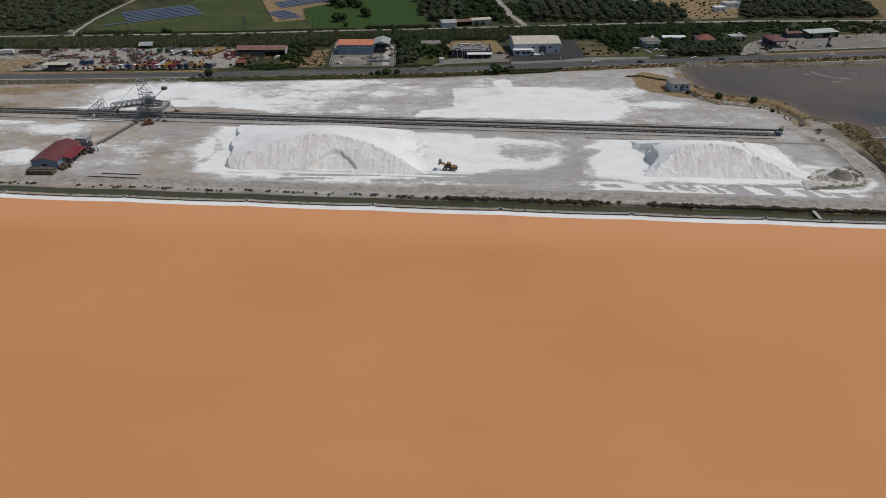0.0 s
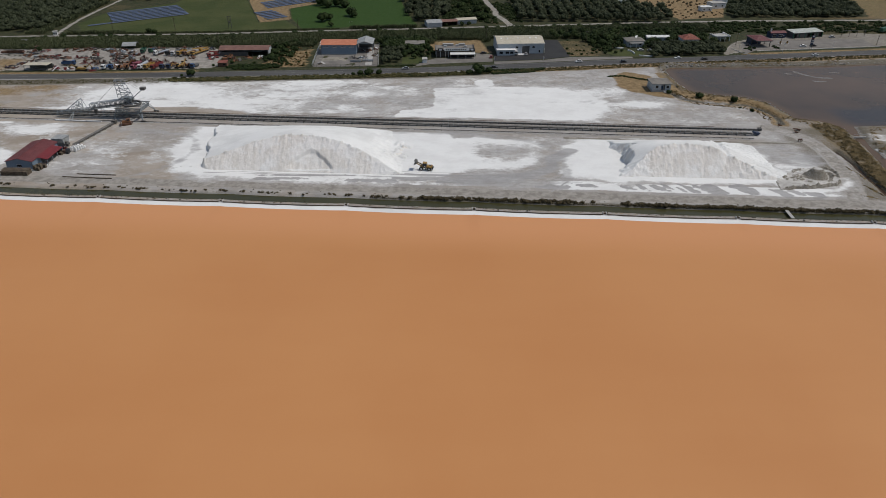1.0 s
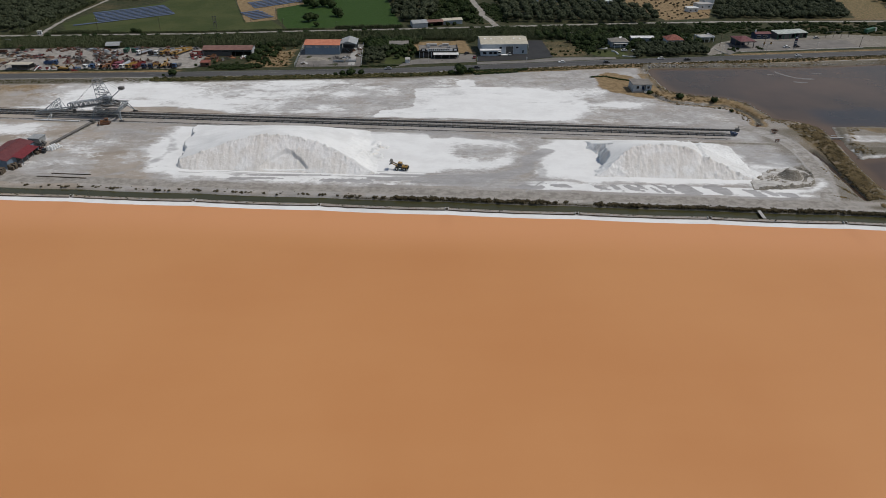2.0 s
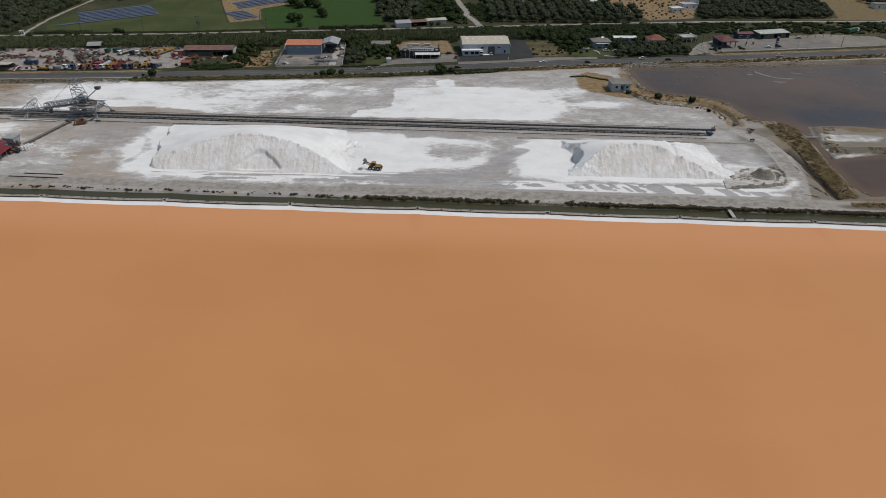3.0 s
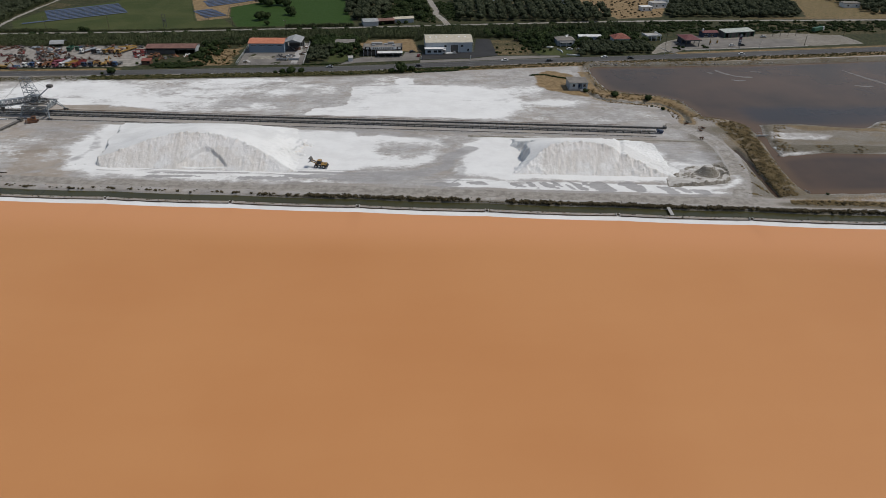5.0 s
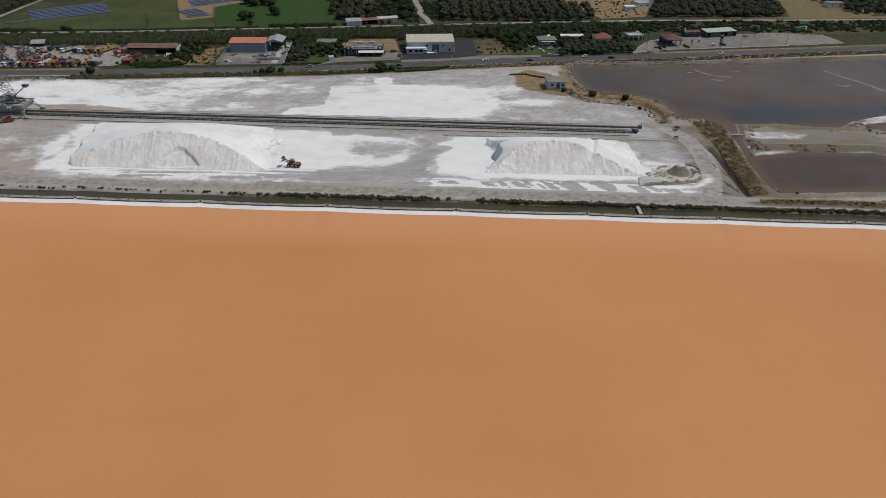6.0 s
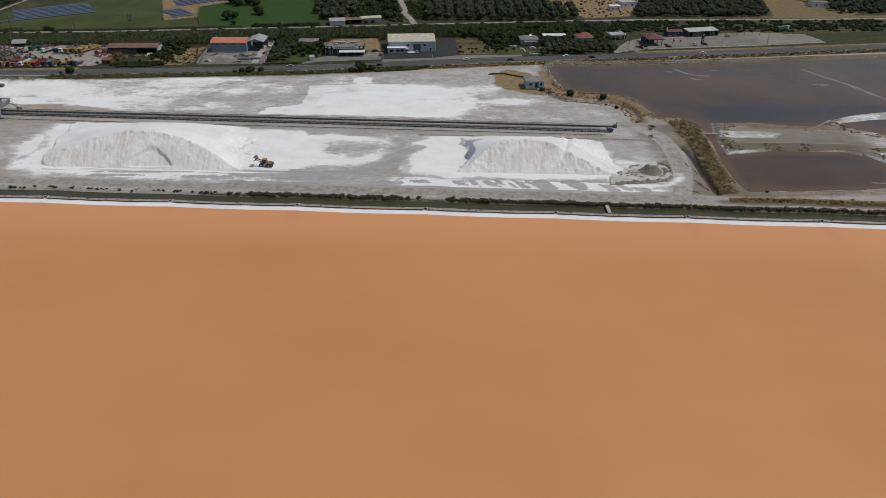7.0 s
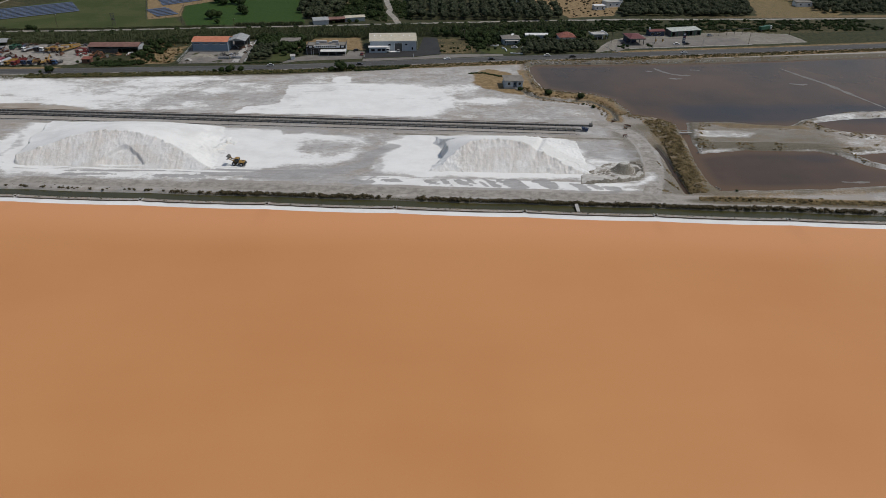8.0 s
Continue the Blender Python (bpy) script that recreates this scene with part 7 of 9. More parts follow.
def car(x, y, turn, colour, label, group="cars", z=0.0):
    ob = thing("car", pose(x, y, z, 0, 0, turn), label, "car", group)
    part("body", prism([(-2.05, 0.3), (2.05, 0.3), (2.1, 0.7), (1.2, 0.92), (-1.7, 0.95), (-2.1, 0.8)], 1.72, pose(0, 0, 0, 0, 0, 90) @ Matrix.Diagonal((1, -1, 1, 1))), M[colour], ob)
    c = part("cabin", cabin(1.6, 2.5, 0.55, 0.9, -0.3, 0.68), M["glass"], ob)
    part("roof", boxes((-0.3, 0, 1.46, 1.65, 1.36, 0.05), bevel=0.02), M[colour], c)
    for sx in (-1.3, 1.3):
        for sy in (-0.78, 0.78):
            wheel(ob, (0.31, 0.22), sx, sy)
    for sy in (-0.6, 0.6):
        part("headlight", boxes((2.06, sy, 0.66, 0.06, 0.3, 0.14)), M["silver"], ob)
    return ob


def truck(x, y, turn, cab, bed, kind, length, label, group="parked lorries"):
    ob = thing("truck", pose(x, y, 0, 0, 0, turn), label, "truck", group)
    h = length / 2
    part("chassis", boxes((0, 0, 0.85, length, 0.9, 0.3)), M["dark_steel"], ob)
    c = part("cab", boxes((h - 1.0, 0, 1.95, 2.0, 2.4, 2.1), bevel=0.15), M[cab], ob)
    part("windscreen", boxes((h + 0.01, 0, 2.35, 0.06, 2.0, 0.8), (h - 1.0, -1.21, 2.35, 1.0, 0.05, 0.7), (h - 1.0, 1.21, 2.35, 1.0, 0.05, 0.7)), M["glass"], c)
    L = length - 2.5
    x0 = -h + L / 2
    if kind == "tipper":
        part("bed", boxes((x0, 0, 1.15, L, 2.4, 0.15), (x0, -1.18, 1.75, L, 0.1, 1.2), (x0, 1.18, 1.75, L, 0.1, 1.2), (x0 + L / 2, 0, 1.85, 0.1, 2.4, 1.4), (x0 - L / 2, 0, 1.7, 0.1, 2.4, 1.1)), M[bed], ob)
    elif kind == "tank":
        part("tank", rods([((x0 - L / 2, 0, 2.0), (x0 + L / 2, 0, 2.0))], 1.05, 14), M[bed], ob)
    elif kind == "box":
        part("box_body", boxes((x0, 0, 2.3, L, 2.45, 2.3), bevel=0.05), M[bed], ob)
    elif kind == "crane":
        part("bed", boxes((x0, 0, 1.3, L, 2.3, 0.5)), M[bed], ob)
        part("jib", boxes((x0 + 0.5, 0, 3.2, L * 1.15, 0.6, 0.7, 0, -9, 0), (x0 + 0.2, 0, 2.2, 1.8, 1.8, 1.4), bevel=0.05), M[bed], ob)
    else:
        part("flatbed", boxes((x0, 0, 1.2, L, 2.4, 0.2), (x0 + L / 2, 0, 1.7, 0.1, 2.4, 0.9)), M[bed], ob)
    for sx in (h - 1.2, -h + 1.2, -h + 2.5):
        for sy in (-1.0, 1.0):
            wheel(ob, (0.5, 0.34), sx, sy)
    return ob


def wheel_loader(x, y, turn):
    ob = thing("wheel_loader", pose(x, y, 0, 0, 0, turn), "yellow wheel loader with its bucket raised on salt", "loader")
    body = part("rear_body", boxes((-2.1, 0, 1.62, 2.6, 1.7, 1.0), (-2.2, 0, 1.05, 2.6, 1.3, 0.5), bevel=0.16), M["yellow"], ob)
    part("air_vent", boxes((-2.5, 0, 2.14, 0.8, 0.9, 0.06)), M["black"], body)
    for sy in (-1.05, 1.05):
        part("mudguard", boxes((-2.1, sy, 1.86, 1.9, 0.7, 0.1), (-1.15, sy, 1.6, 0.1, 0.7, 0.55)), M["yellow"], body)
        part("ladder", boxes((-0.75, sy, 1.0, 0.5, 0.12, 0.9), (-0.75, sy, 0.6, 0.6, 0.2, 0.08)), M["black"], body)
    part("exhaust", rods([((-1.5, 0.5, 2.1), (-1.5, 0.5, 3.0))], 0.08), M["black"], body)
    part("grille", boxes((-3.52, 0, 1.6, 0.05, 1.6, 0.9)), M["black"], body)
    part("front_body", boxes((1.1, 0, 1.25, 1.5, 1.1, 0.7), (1.2, 0, 1.9, 0.6, 1.5, 0.9), bevel=0.1), M["yellow"], ob)
    part("hitch", rods([((-0.8, 0, 1.0), (0.5, 0, 1.0))], 0.28, 8), M["black"], ob)
    for sy in (-0.35, 0.35):
        part("lift_ram", rods([((0.8, sy, 1.3), (2.3, sy, 2.4))], 0.09, 7), M["silver"], ob)
    cab = part("cab", cabin(1.7, 1.7, 1.5, 1.75, -0.15, 0.88), M["glass"], ob)
    part("cab_roof", boxes((-0.15, 0, 3.3, 1.8, 1.8, 0.14), bevel=0.04), M["yellow"], cab)
    part("cab_post", rods([((sx, sy, 1.75), (sx * 0.9 - 0.02, sy * 0.9, 3.25)) for sx in (-0.98, 0.7) for sy in (-0.84, 0.84)], 0.06), M["black"], cab)
    for sy in (-0.75, 0.75):
        part("lift_arm", boxes((2.3, sy, 2.6, 2.8, 0.22, 0.38, 0, -24, 0)), M["yellow"], ob)
    part("link", boxes((2.4, 0, 2.9, 2.2, 0.18, 0.25, 0, -18, 0)), M["black"], ob)
    bucket = prism([(-0.6, -0.5), (0.75, -0.6), (0.85, -0.52), (-0.45, -0.35), (-0.55, 0.55), (0.1, 0.85), (0.1, 0.95), (-0.7, 0.65)], 2.8, pose(3.8, 0, 3.3, 0, 0, -90) @ pose(0, 0, 0, -20))
    part("bucket", bucket, M["dark_steel"], ob, "worn steel bucket")
    for sx in (-2.1, 1.25):
        for sy in (-1.05, 1.05):
            wheel(ob, (0.85, 0.65), sx, sy)
    part("counterweight", boxes((-3.5, 0, 1.1, 0.5, 2.2, 0.7), bevel=0.08), M["black"], ob)
    return ob


wheel_loader(0.2, 263.6, 172)


def bulldozer(x, y, turn):
    ob = thing("bulldozer", pose(x, y, 0, 0, 0, turn), "weathered orange bulldozer parked beside the stacker", "bulldozer")
    for sy in (-1.1, 1.1):
        tr = bmesh.new()
        t = prism([(-2.1, 0.15), (-1.7, 0.0), (1.7, 0.0), (2.1, 0.15), (2.2, 0.6), (1.8, 1.0), (-1.8, 1.0), (-2.2, 0.6)], 0.6, Matrix.Translation((0, sy, 0)) @ pose(0, 0, 0, 0, 0, 90))
        tr.free()
        part("track", t, M["rust"], ob, "rusty crawler track")
    part("engine_hood", boxes((1.0, 0, 1.6, 2.2, 1.1, 1.1), (1.9, 0, 1.5, 0.4, 1.2, 1.3), bevel=0.08), M["orange"], ob)
    part("chassis", boxes((0, 0, 1.0, 4.0, 1.6, 0.5)), M["brown"], ob)
    cab = part("cab", boxes((-0.9, 0, 2.1, 1.7, 1.7, 1.6), bevel=0.06), M["orange"], ob)
    part("window", boxes((-0.9, -0.87, 2.4, 1.2, 0.05, 0.7), (-0.9, 0.87, 2.4, 1.2, 0.05, 0.7), (-0.03, 0, 2.4, 0.05, 1.3, 0.7)), M["glass"], cab)
    part("cab_roof", boxes((-0.9, 0, 2.98, 1.9, 1.9, 0.12)), M["brown"], cab)
    part("blade", prism([(2.7, 0.1), (2.85, 0.1), (2.72, 0.7), (2.9, 1.3), (2.75, 1.3), (2.55, 0.7)], 3.6, pose(0, 0, 0, 0, 0, -90)), M["rust"], ob)
    part("push_arm", boxes((1.4, -1.5, 0.55, 2.6, 0.18, 0.25), (1.4, 1.5, 0.55, 2.6, 0.18, 0.25)), M["rust"], ob)
    part("ripper", boxes((-2.5, 0, 0.9, 0.5, 1.6, 0.3), (-2.7, 0, 0.5, 0.15, 0.3, 0.9)), M["rust"], ob)
    return ob


bulldozer(-146.4, 314.2, 205)

fork = thing("forklift", pose(-160.6, 281.6, 0, 0, 0, -20), "red forklift truck by the shed's lean-to", "forklift")
part("body", boxes((-0.5, 0, 1.0, 2.4, 1.4, 0.9), (-1.5, 0, 1.0, 0.7, 1.4, 1.3), bevel=0.1), M["red"], fork)
part("mast", boxes((1.0, -0.4, 1.6, 0.15, 0.15, 3.0), (1.0, 0.4, 1.6, 0.15, 0.15, 3.0), (1.0, 0, 3.0, 0.12, 0.8, 0.12)), M["black"], fork)
part("fork", boxes((1.7, -0.35, 0.2, 1.3, 0.14, 0.08), (1.7, 0.35, 0.2, 1.3, 0.14, 0.08)), M["dark_steel"], fork)
part("overhead_guard", boxes((-0.4, 0, 2.2, 1.5, 1.3, 0.08), (-1.1, -0.6, 1.8, 0.08, 0.08, 0.9), (-1.1, 0.6, 1.8, 0.08, 0.08, 0.9), (0.3, -0.6, 1.8, 0.08, 0.08, 0.9), (0.3, 0.6, 1.8, 0.08, 0.08, 0.9)), M["black"], fork)
for sx in (-1.2, 0.6):
    for sy in (-0.6, 0.6):
        wheel(fork, (0.31, 0.22), sx, sy)
crate_rng = random.Random(21)
for x, y, w, h, mat in ((-161.8, 278.9, 1.6, 1.3, "wood"), (-159.6, 279.0, 1.3, 1.4, "brown"), (-158.4, 279.6, 1.4, 1.6, "black"), (-158.0, 278.4, 1.2, 1.2, "tarp"), (-160.4, 277.2, 1.4, 1.0, "wood")):
    ob = thing("crate", pose(x, y, 0, 0, 0, crate_rng.uniform(-25, 25)), "dark wooden crate standing by the shed", "crate", "crates by the shed")
    part("side", boxes((0, -w / 2, h / 2, w, 0.08, h), (0, w / 2, h / 2, w, 0.08, h), (-w / 2, 0, h / 2, 0.08, w, h), (w / 2, 0, h / 2, 0.08, w, h)), M[mat], ob)
    part("lid", boxes((0, 0, h + 0.04, w + 0.1, w + 0.1, 0.08)), M[mat], ob)

# pond edging: boards between posts, and small sluices
for k in range(-9, 10):
    x = 20 + 48.6 * k
    if -430 < x < 440:
        post = thing("sluice_gate", pose(x, float(rim_y(x)) + 3.1, 0, 0, 0, -3.3), "small weathered concrete sluice in the pond bank", "sluice", "pond sluices")
        for k in (-0.6, 0.6):
            part("wing_wall", boxes((k, 0.4, 0.15, 0.25, 1.6, 0.8)), M["concrete"], post)
        part("gate", boxes((0, 0.1, 0.25, 1.0, 0.1, 0.9)), M["wood"], post)
        xs_ = np.linspace(x + 0.8, x + 47.8, 9)
        edging = thing("timber_edging", pose(0, 0, 0), "dark timber boards holding the pond bank", "edging", "bank edging")
        for a, b in zip(xs_, xs_[1:]):
            ya, yb = float(rim_y(a)) + 2.85, float(rim_y(b)) + 2.85
            part("board", boxes(((a + b) / 2, (ya + yb) / 2, 0.02, (b - a) - 0.05, 0.14, 0.5, 0, 0, math.degrees(math.atan2(yb - ya, b - a)))), M["wood"], edging)
bridge = thing("footbridge", pose(137.6, 226.0, 0.22, 0, 0, 88), "narrow grey plank footbridge over the canal", "bridge")
for i in range(8):
    part("plank", boxes((-3.4 + i * 0.97, 0, 0.05, 0.93, 1.3, 0.08)), M["concrete"], bridge)
part("beam", boxes((0, -0.5, -0.1, 8, 0.16, 0.2), (0, 0.5, -0.1, 8, 0.16, 0.2)), M["wood"], bridge)
wall_rng = random.Random(4)
gate = thing("sluice_gate", pose(204.0, 303.5, 0, 0, 0, 2), "small concrete sluice across the pond channel", "sluice", "pond sluices")
part("deck", boxes((0, 0, 0.1, 7.0, 1.0, 0.2)), M["concrete"], gate)
part("pier", boxes((-2.4, 0, -0.5, 0.4, 1.0, 1.2), (2.4, 0, -0.5, 0.4, 1.0, 1.2)), M["concrete"], gate)
part("handrail", rods([((-3.2, 0.4, 0.2), (-3.2, 0.4, 1.1)), ((3.2, 0.4, 0.2), (3.2, 0.4, 1.1)), ((-3.2, 0.4, 1.1), (3.2, 0.4, 1.1))], 0.05), M["steel"], gate)
for x, y, n in ((178, 312, 4), (172, 318, 3), (176, 309, 3)):
    ob = thing("scrap_heap", pose(x, y, 0, 0, 0, n * 30), "small tangle of rusty scrap beside the track", "scrap", "yard scrap")
    for i in range(n + 2):
        part("bar", boxes((wall_rng.uniform(-1, 1), wall_rng.uniform(-0.6, 0.6), 0.25 + 0.12 * i, wall_rng.uniform(1, 2.4), 0.3, 0.22, 0, wall_rng.uniform(-12, 12), wall_rng.uniform(0, 180))), M["rust"], ob)


def hut(x, y):
    ob = thing("pump_house", pose(x, y, 0, 0, 0, 1), "small pale-blue flat-roofed house on a raised plinth", "house")
    part("plinth", boxes((0, 0, 0.5, 10.4, 10.6, 1.0)), M["concrete"], ob)
    part("wall", boxes((-2.6, -5.0, 2.7, 4.6, 0.25, 3.4), (3.4, -5.0, 2.7, 3.2, 0.25, 3.4), (0, 5.0, 2.7, 10, 0.25, 3.4), (-4.9, 0, 2.7, 0.25, 9.8, 3.4), (4.9, 0, 2.7, 0.25, 9.8, 3.4), (0.8, -3.4, 2.7, 2.2, 0.2, 3.4)), M["pale_wall"], ob)
    part("roof", boxes((0, 0, 4.5, 11.2, 11.2, 0.24), bevel=0.05), M["flat_roof"], ob)
    w = part("window", boxes((3.3, -5.14, 2.9, 1.4, 0.06, 1.5)), M["glass"], ob)
    part("window_frame", boxes((2.55, -5.16, 2.9, 0.1, 0.1, 1.7), (4.05, -5.16, 2.9, 0.1, 0.1, 1.7), (3.3, -5.16, 3.7, 1.6, 0.1, 0.1), (3.3, -5.16, 2.1, 1.6, 0.12, 0.1)), M["white_wall"], w)
    part("window", boxes((-2.6, -5.14, 2.9, 1.4, 0.06, 1.4)), M["glass"], ob)
    part("door", boxes((0.8, -3.52, 2.0, 1.1, 0.08, 2.1)), M["blue"], ob)
    for i in range(5):
        part("step", boxes((2.2 + i * 0.0, -5.6 - 0.3 * i, 0.9 - 0.18 * i, 2.4, 0.3, 0.2)), M["concrete"], ob)
    part("handrail", rods([((-4.8, -5.25, 1.0), (-4.8, -5.25, 1.9)), ((-4.8, -5.25, 1.9), (0.9, -5.25, 1.9)), ((0.9, -5.25, 1.0), (0.9, -5.25, 1.9))], 0.05), M["white_wall"], ob)
    return ob


hut(127.6, 374.2)


# ---- buildings along the road ----
def building(name, x, y, w, d, turn, eave, ridge, wall, roof, label, category="building", windows=(), doors=(), over=0.4):
    """A gabled block, ridge along its front; windows and doors (x, z, width, height) on the front wall."""
    ob = thing(name, pose(x, y, 0, 0, 0, turn), label, category)
    part("wall", gable_walls(w, d, eave, ridge), M[wall], ob)
    part("roof", gable(w, d, eave + 0.05, ridge + 0.05, over), M[roof], ob)
    for wx, wz, ww, wh in windows:
        win = part("window", boxes((wx, -d / 2 - 0.02, wz, ww, 0.08, wh)), M["glass"], ob)
        part("window_frame", boxes((wx, -d / 2 - 0.06, wz + wh / 2, ww + 0.2, 0.1, 0.12), (wx, -d / 2 - 0.06, wz - wh / 2, ww + 0.2, 0.14, 0.12)), M["white_wall"], win)
    for wx, wz, ww, wh in doors:
        part("door", boxes((wx, -d / 2 - 0.02, wz, ww, 0.1, wh)), M["dark_steel"], ob)
        part("door_frame", boxes((wx - ww / 2 - 0.1, -d / 2 - 0.06, wz, 0.2, 0.14, wh), (wx + ww / 2 + 0.1, -d / 2 - 0.06, wz, 0.2, 0.14, wh), (wx, -d / 2 - 0.06, wz + wh / 2 + 0.1, ww + 0.4, 0.14, 0.2)), M["white_wall"], ob)
    return ob


lot = part("paving_new_asphalt", slab([(38.5, 428.5), (70, 433), (88, 440), (85.5, 482), (76, 482), (73, 449), (39.5, 444.5)], -0.2, 0.08), M["new_asphalt"])
tagged(lot, "fresh black asphalt round the white warehouse", "paving", kind="structure")
lot = part("paving_forecourt", slab([(-12, 415), (-1, 421), (37.8, 427.5), (38.2, 444), (28, 446), (27, 437), (2, 434), (-5, 428)], -0.2, 0.07), M["paving"])
tagged(lot, "pale concrete forecourt beside the road", "paving", kind="structure")
lot = part("paving_yard", slab([(-73, 413.5), (-33.5, 416), (-37.5, 468), (-77, 470)], -0.2, 0.06), M["paving"])
tagged(lot, "dusty concrete yard round a blue workshop", "paving", kind="structure")
lot = part("paving_path", slab([(-41.5, 418), (-37.5, 418), (-40.0, 466), (-44.0, 466)], -0.2, 0.075), M["concrete"])
tagged(lot, "pale concrete path along the workshop yard", "paving", kind="structure")
lot = part("paving_layby", slab([(38.5, 421.5), (128, 436.5), (128, 440.5), (88, 438.5), (70, 431.5), (38.5, 427.3)], -0.2, 0.09), M["paving"])
tagged(lot, "strip of pale concrete along the road edge", "paving", kind="structure")
lot = part("paving_station", slab([(204, 448.5), (216, 459), (300, 471.5), (300, 488), (272, 488), (236, 484), (212, 478), (206, 462)], -0.2, 0.07), M["paving"])
tagged(lot, "worn concrete forecourt of a filling station", "paving", kind="structure")

# The doorway stands open; its dark door panel paints the unlit inside.
hall = building("warehouse", 56.0, 456.2, 30.2, 20.6, 4, 6.6, 8.6, "pale_wall", "cream_roof", "pale metal warehouse with a cream ridged roof", "warehouse",
                windows=((-2.4, 4.2, 1.6, 1.3), (8.4, 4.2, 1.6, 1.3), (12.4, 1.6, 0.9, 2.0)), doors=((3.4, 2.5, 4.8, 5.0),))
for x in (-12, -8, -1, 7, 11):
    part("skylight", boxes((x, -3.0, 8.2, 0.9, 1.4, 0.3, 11, 0, 0)), M["white_wall"], hall)
annex = part("annexe", boxes((-9.9, -12.4, 1.75, 11.4, 3.8, 3.5)), M["pale_wall"], hall)
part("annexe_roof", boxes((-9.9, -12.5, 3.62, 12.4, 4.6, 0.26), bevel=0.05), M["white_wall"], annex)
for x in (-13.2, -9.2, -6.4):
    part("window", boxes((x, -14.33, 1.9, 2.2, 0.08, 1.4)), M["glass"], annex)
part("doorstep", boxes((-0.6, -12.0, 0.15, 6.0, 2.6, 0.3)), M["white_wall"], hall)
part("gutter", boxes((0, -10.98, 6.5, 31.5, 0.16, 0.18)), M["white_wall"], hall)
part("downpipe", rods([((15.5, -10.7, 0.2), (15.5, -10.7, 6.5))], 0.09), M["white_wall"], hall)
for x, y in ((70.2, 432.2), (38.9, 431.0)):
    post = thing("gate_post", pose(x, y, 0), "white masonry gate post by the asphalt", "gate post", "gate posts")
    part("pillar", boxes((0, 0, 0.9, 0.5, 0.5, 1.8)), M["white_wall"], post)
    part("cap", boxes((0, 0, 1.85, 0.7, 0.7, 0.12)), M["concrete"], post)

blue = building("workshop", -60.9, 448.4, 22.4, 14, 0.8, 6.2, 7.7, "blue_wall", "orange_roof", "blue-grey clad workshop with a bright orange roof", "workshop",
                windows=((-8.2, 5.0, 3.2, 0.7), (-2.6, 5.0, 3.2, 0.7), (3.0, 5.0, 3.2, 0.7), (8.4, 5.0, 3.2, 0.7)))
part("plinth", boxes((0, -7.06, 0.3, 22.4, 0.1, 0.6)), M["concrete"], blue)
part("verge_trim", boxes((-11.3, 0, 6.35, 0.2, 14.9, 0.3)), M["white_wall"], blue)
port = thing("open_canopy", pose(-44.6, 452.5, 0, 0, 0, 91), "open grey gabled metal canopy on posts", "canopy")
part("roof", gable(14.5, 10.6, 5.9, 7.6, 0.3), M["grey_roof"], port)
for x in (-7, 0, 7):
    for y in (-5.0, 5.0):
        part("post", boxes((x, y, 2.95, 0.25, 0.25, 5.9)), M["steel"], port)
part("gable_panel", prism([(-5.2, 5.9), (5.2, 5.9), (0, 7.5)], 0.1, Matrix.Translation((-7.1, 0, 0))), M["grey_roof"], port)
part("rear_wall", boxes((7.1, 0, 2.9, 0.15, 10.2, 5.8)), M["dark_steel"], port)


def fence(points, h, gap, label, look_of="dark_steel"):
    """Posts and rails along a line."""
    ob = thing("fence", pose(0, 0, 0), label, "fence")
    for (ax, ay), (bx_, by_) in zip(points, points[1:]):
        n = max(1, int(math.hypot(bx_ - ax, by_ - ay) / gap))
        for i in range(n + 1):
            t = i / n
            part("post", boxes((ax + (bx_ - ax) * t, ay + (by_ - ay) * t, h / 2, 0.12, 0.12, h)), M[look_of], ob)
        part("rail", rods([((ax, ay, z), (bx_, by_, z)) for z in (0.3, h * 0.6, h - 0.1)], 0.035, 4), M[look_of], ob)
    return ob


fence([(-73.5, 413.2), (-56, 414.0), (-33, 415.4)], 1.6, 2.6, "dark wire fence in front of the workshop yard")
fence([(-33, 415.4), (-37.2, 468)], 1.6, 1.6, "pale concrete post fence beside a garden plot", "white_wall")
fence([(-77, 470), (-73.5, 413.2)], 2.0, 2.0, "pale concrete post fence beside an empty plot", "white_wall")
junk_rng = random.Random(33)


def junk(x, y, n, spread, mats, label, big=1.0, kind="scrap heap"):
    """A low heap of odd bent plates, bars and boxes."""
    ob = thing("scrap_heap", pose(x, y, 0, 0, 0, junk_rng.uniform(0, 360)), label, kind, "scrap heaps")
    for i in range(n):
        r = spread * math.sqrt(junk_rng.random())
        a = junk_rng.uniform(0, 6.3)
        k = big * junk_rng.uniform(0.6, 1.5)
        shape = junk_rng.random()
        z = max(0.25, 1.1 * big * (1 - r / spread)) * junk_rng.uniform(0.5, 1.0)
        turn = (junk_rng.uniform(-25, 25), junk_rng.uniform(-25, 25), junk_rng.uniform(0, 180))
        if shape < 0.4:
            bm = boxes((r * math.cos(a), r * math.sin(a), z, 2.6 * k, 0.3, 0.3, *turn), (r * math.cos(a) + 0.3, r * math.sin(a), z + 0.2, 1.6 * k, 0.25, 0.2, *turn))
            name = "bar"
        elif shape < 0.75:
            bm = boxes((r * math.cos(a), r * math.sin(a), z, 1.9 * k, 1.1 * k, 0.12, *turn))
            name = "plate"
        else:
            bm = boxes((r * math.cos(a), r * math.sin(a), z, 1.2 * k, 0.9 * k, 0.9 * k, *turn), bevel=0.08)
            name = "casing"
        part(name, bm, M[junk_rng.choice(mats)], ob)
    return ob


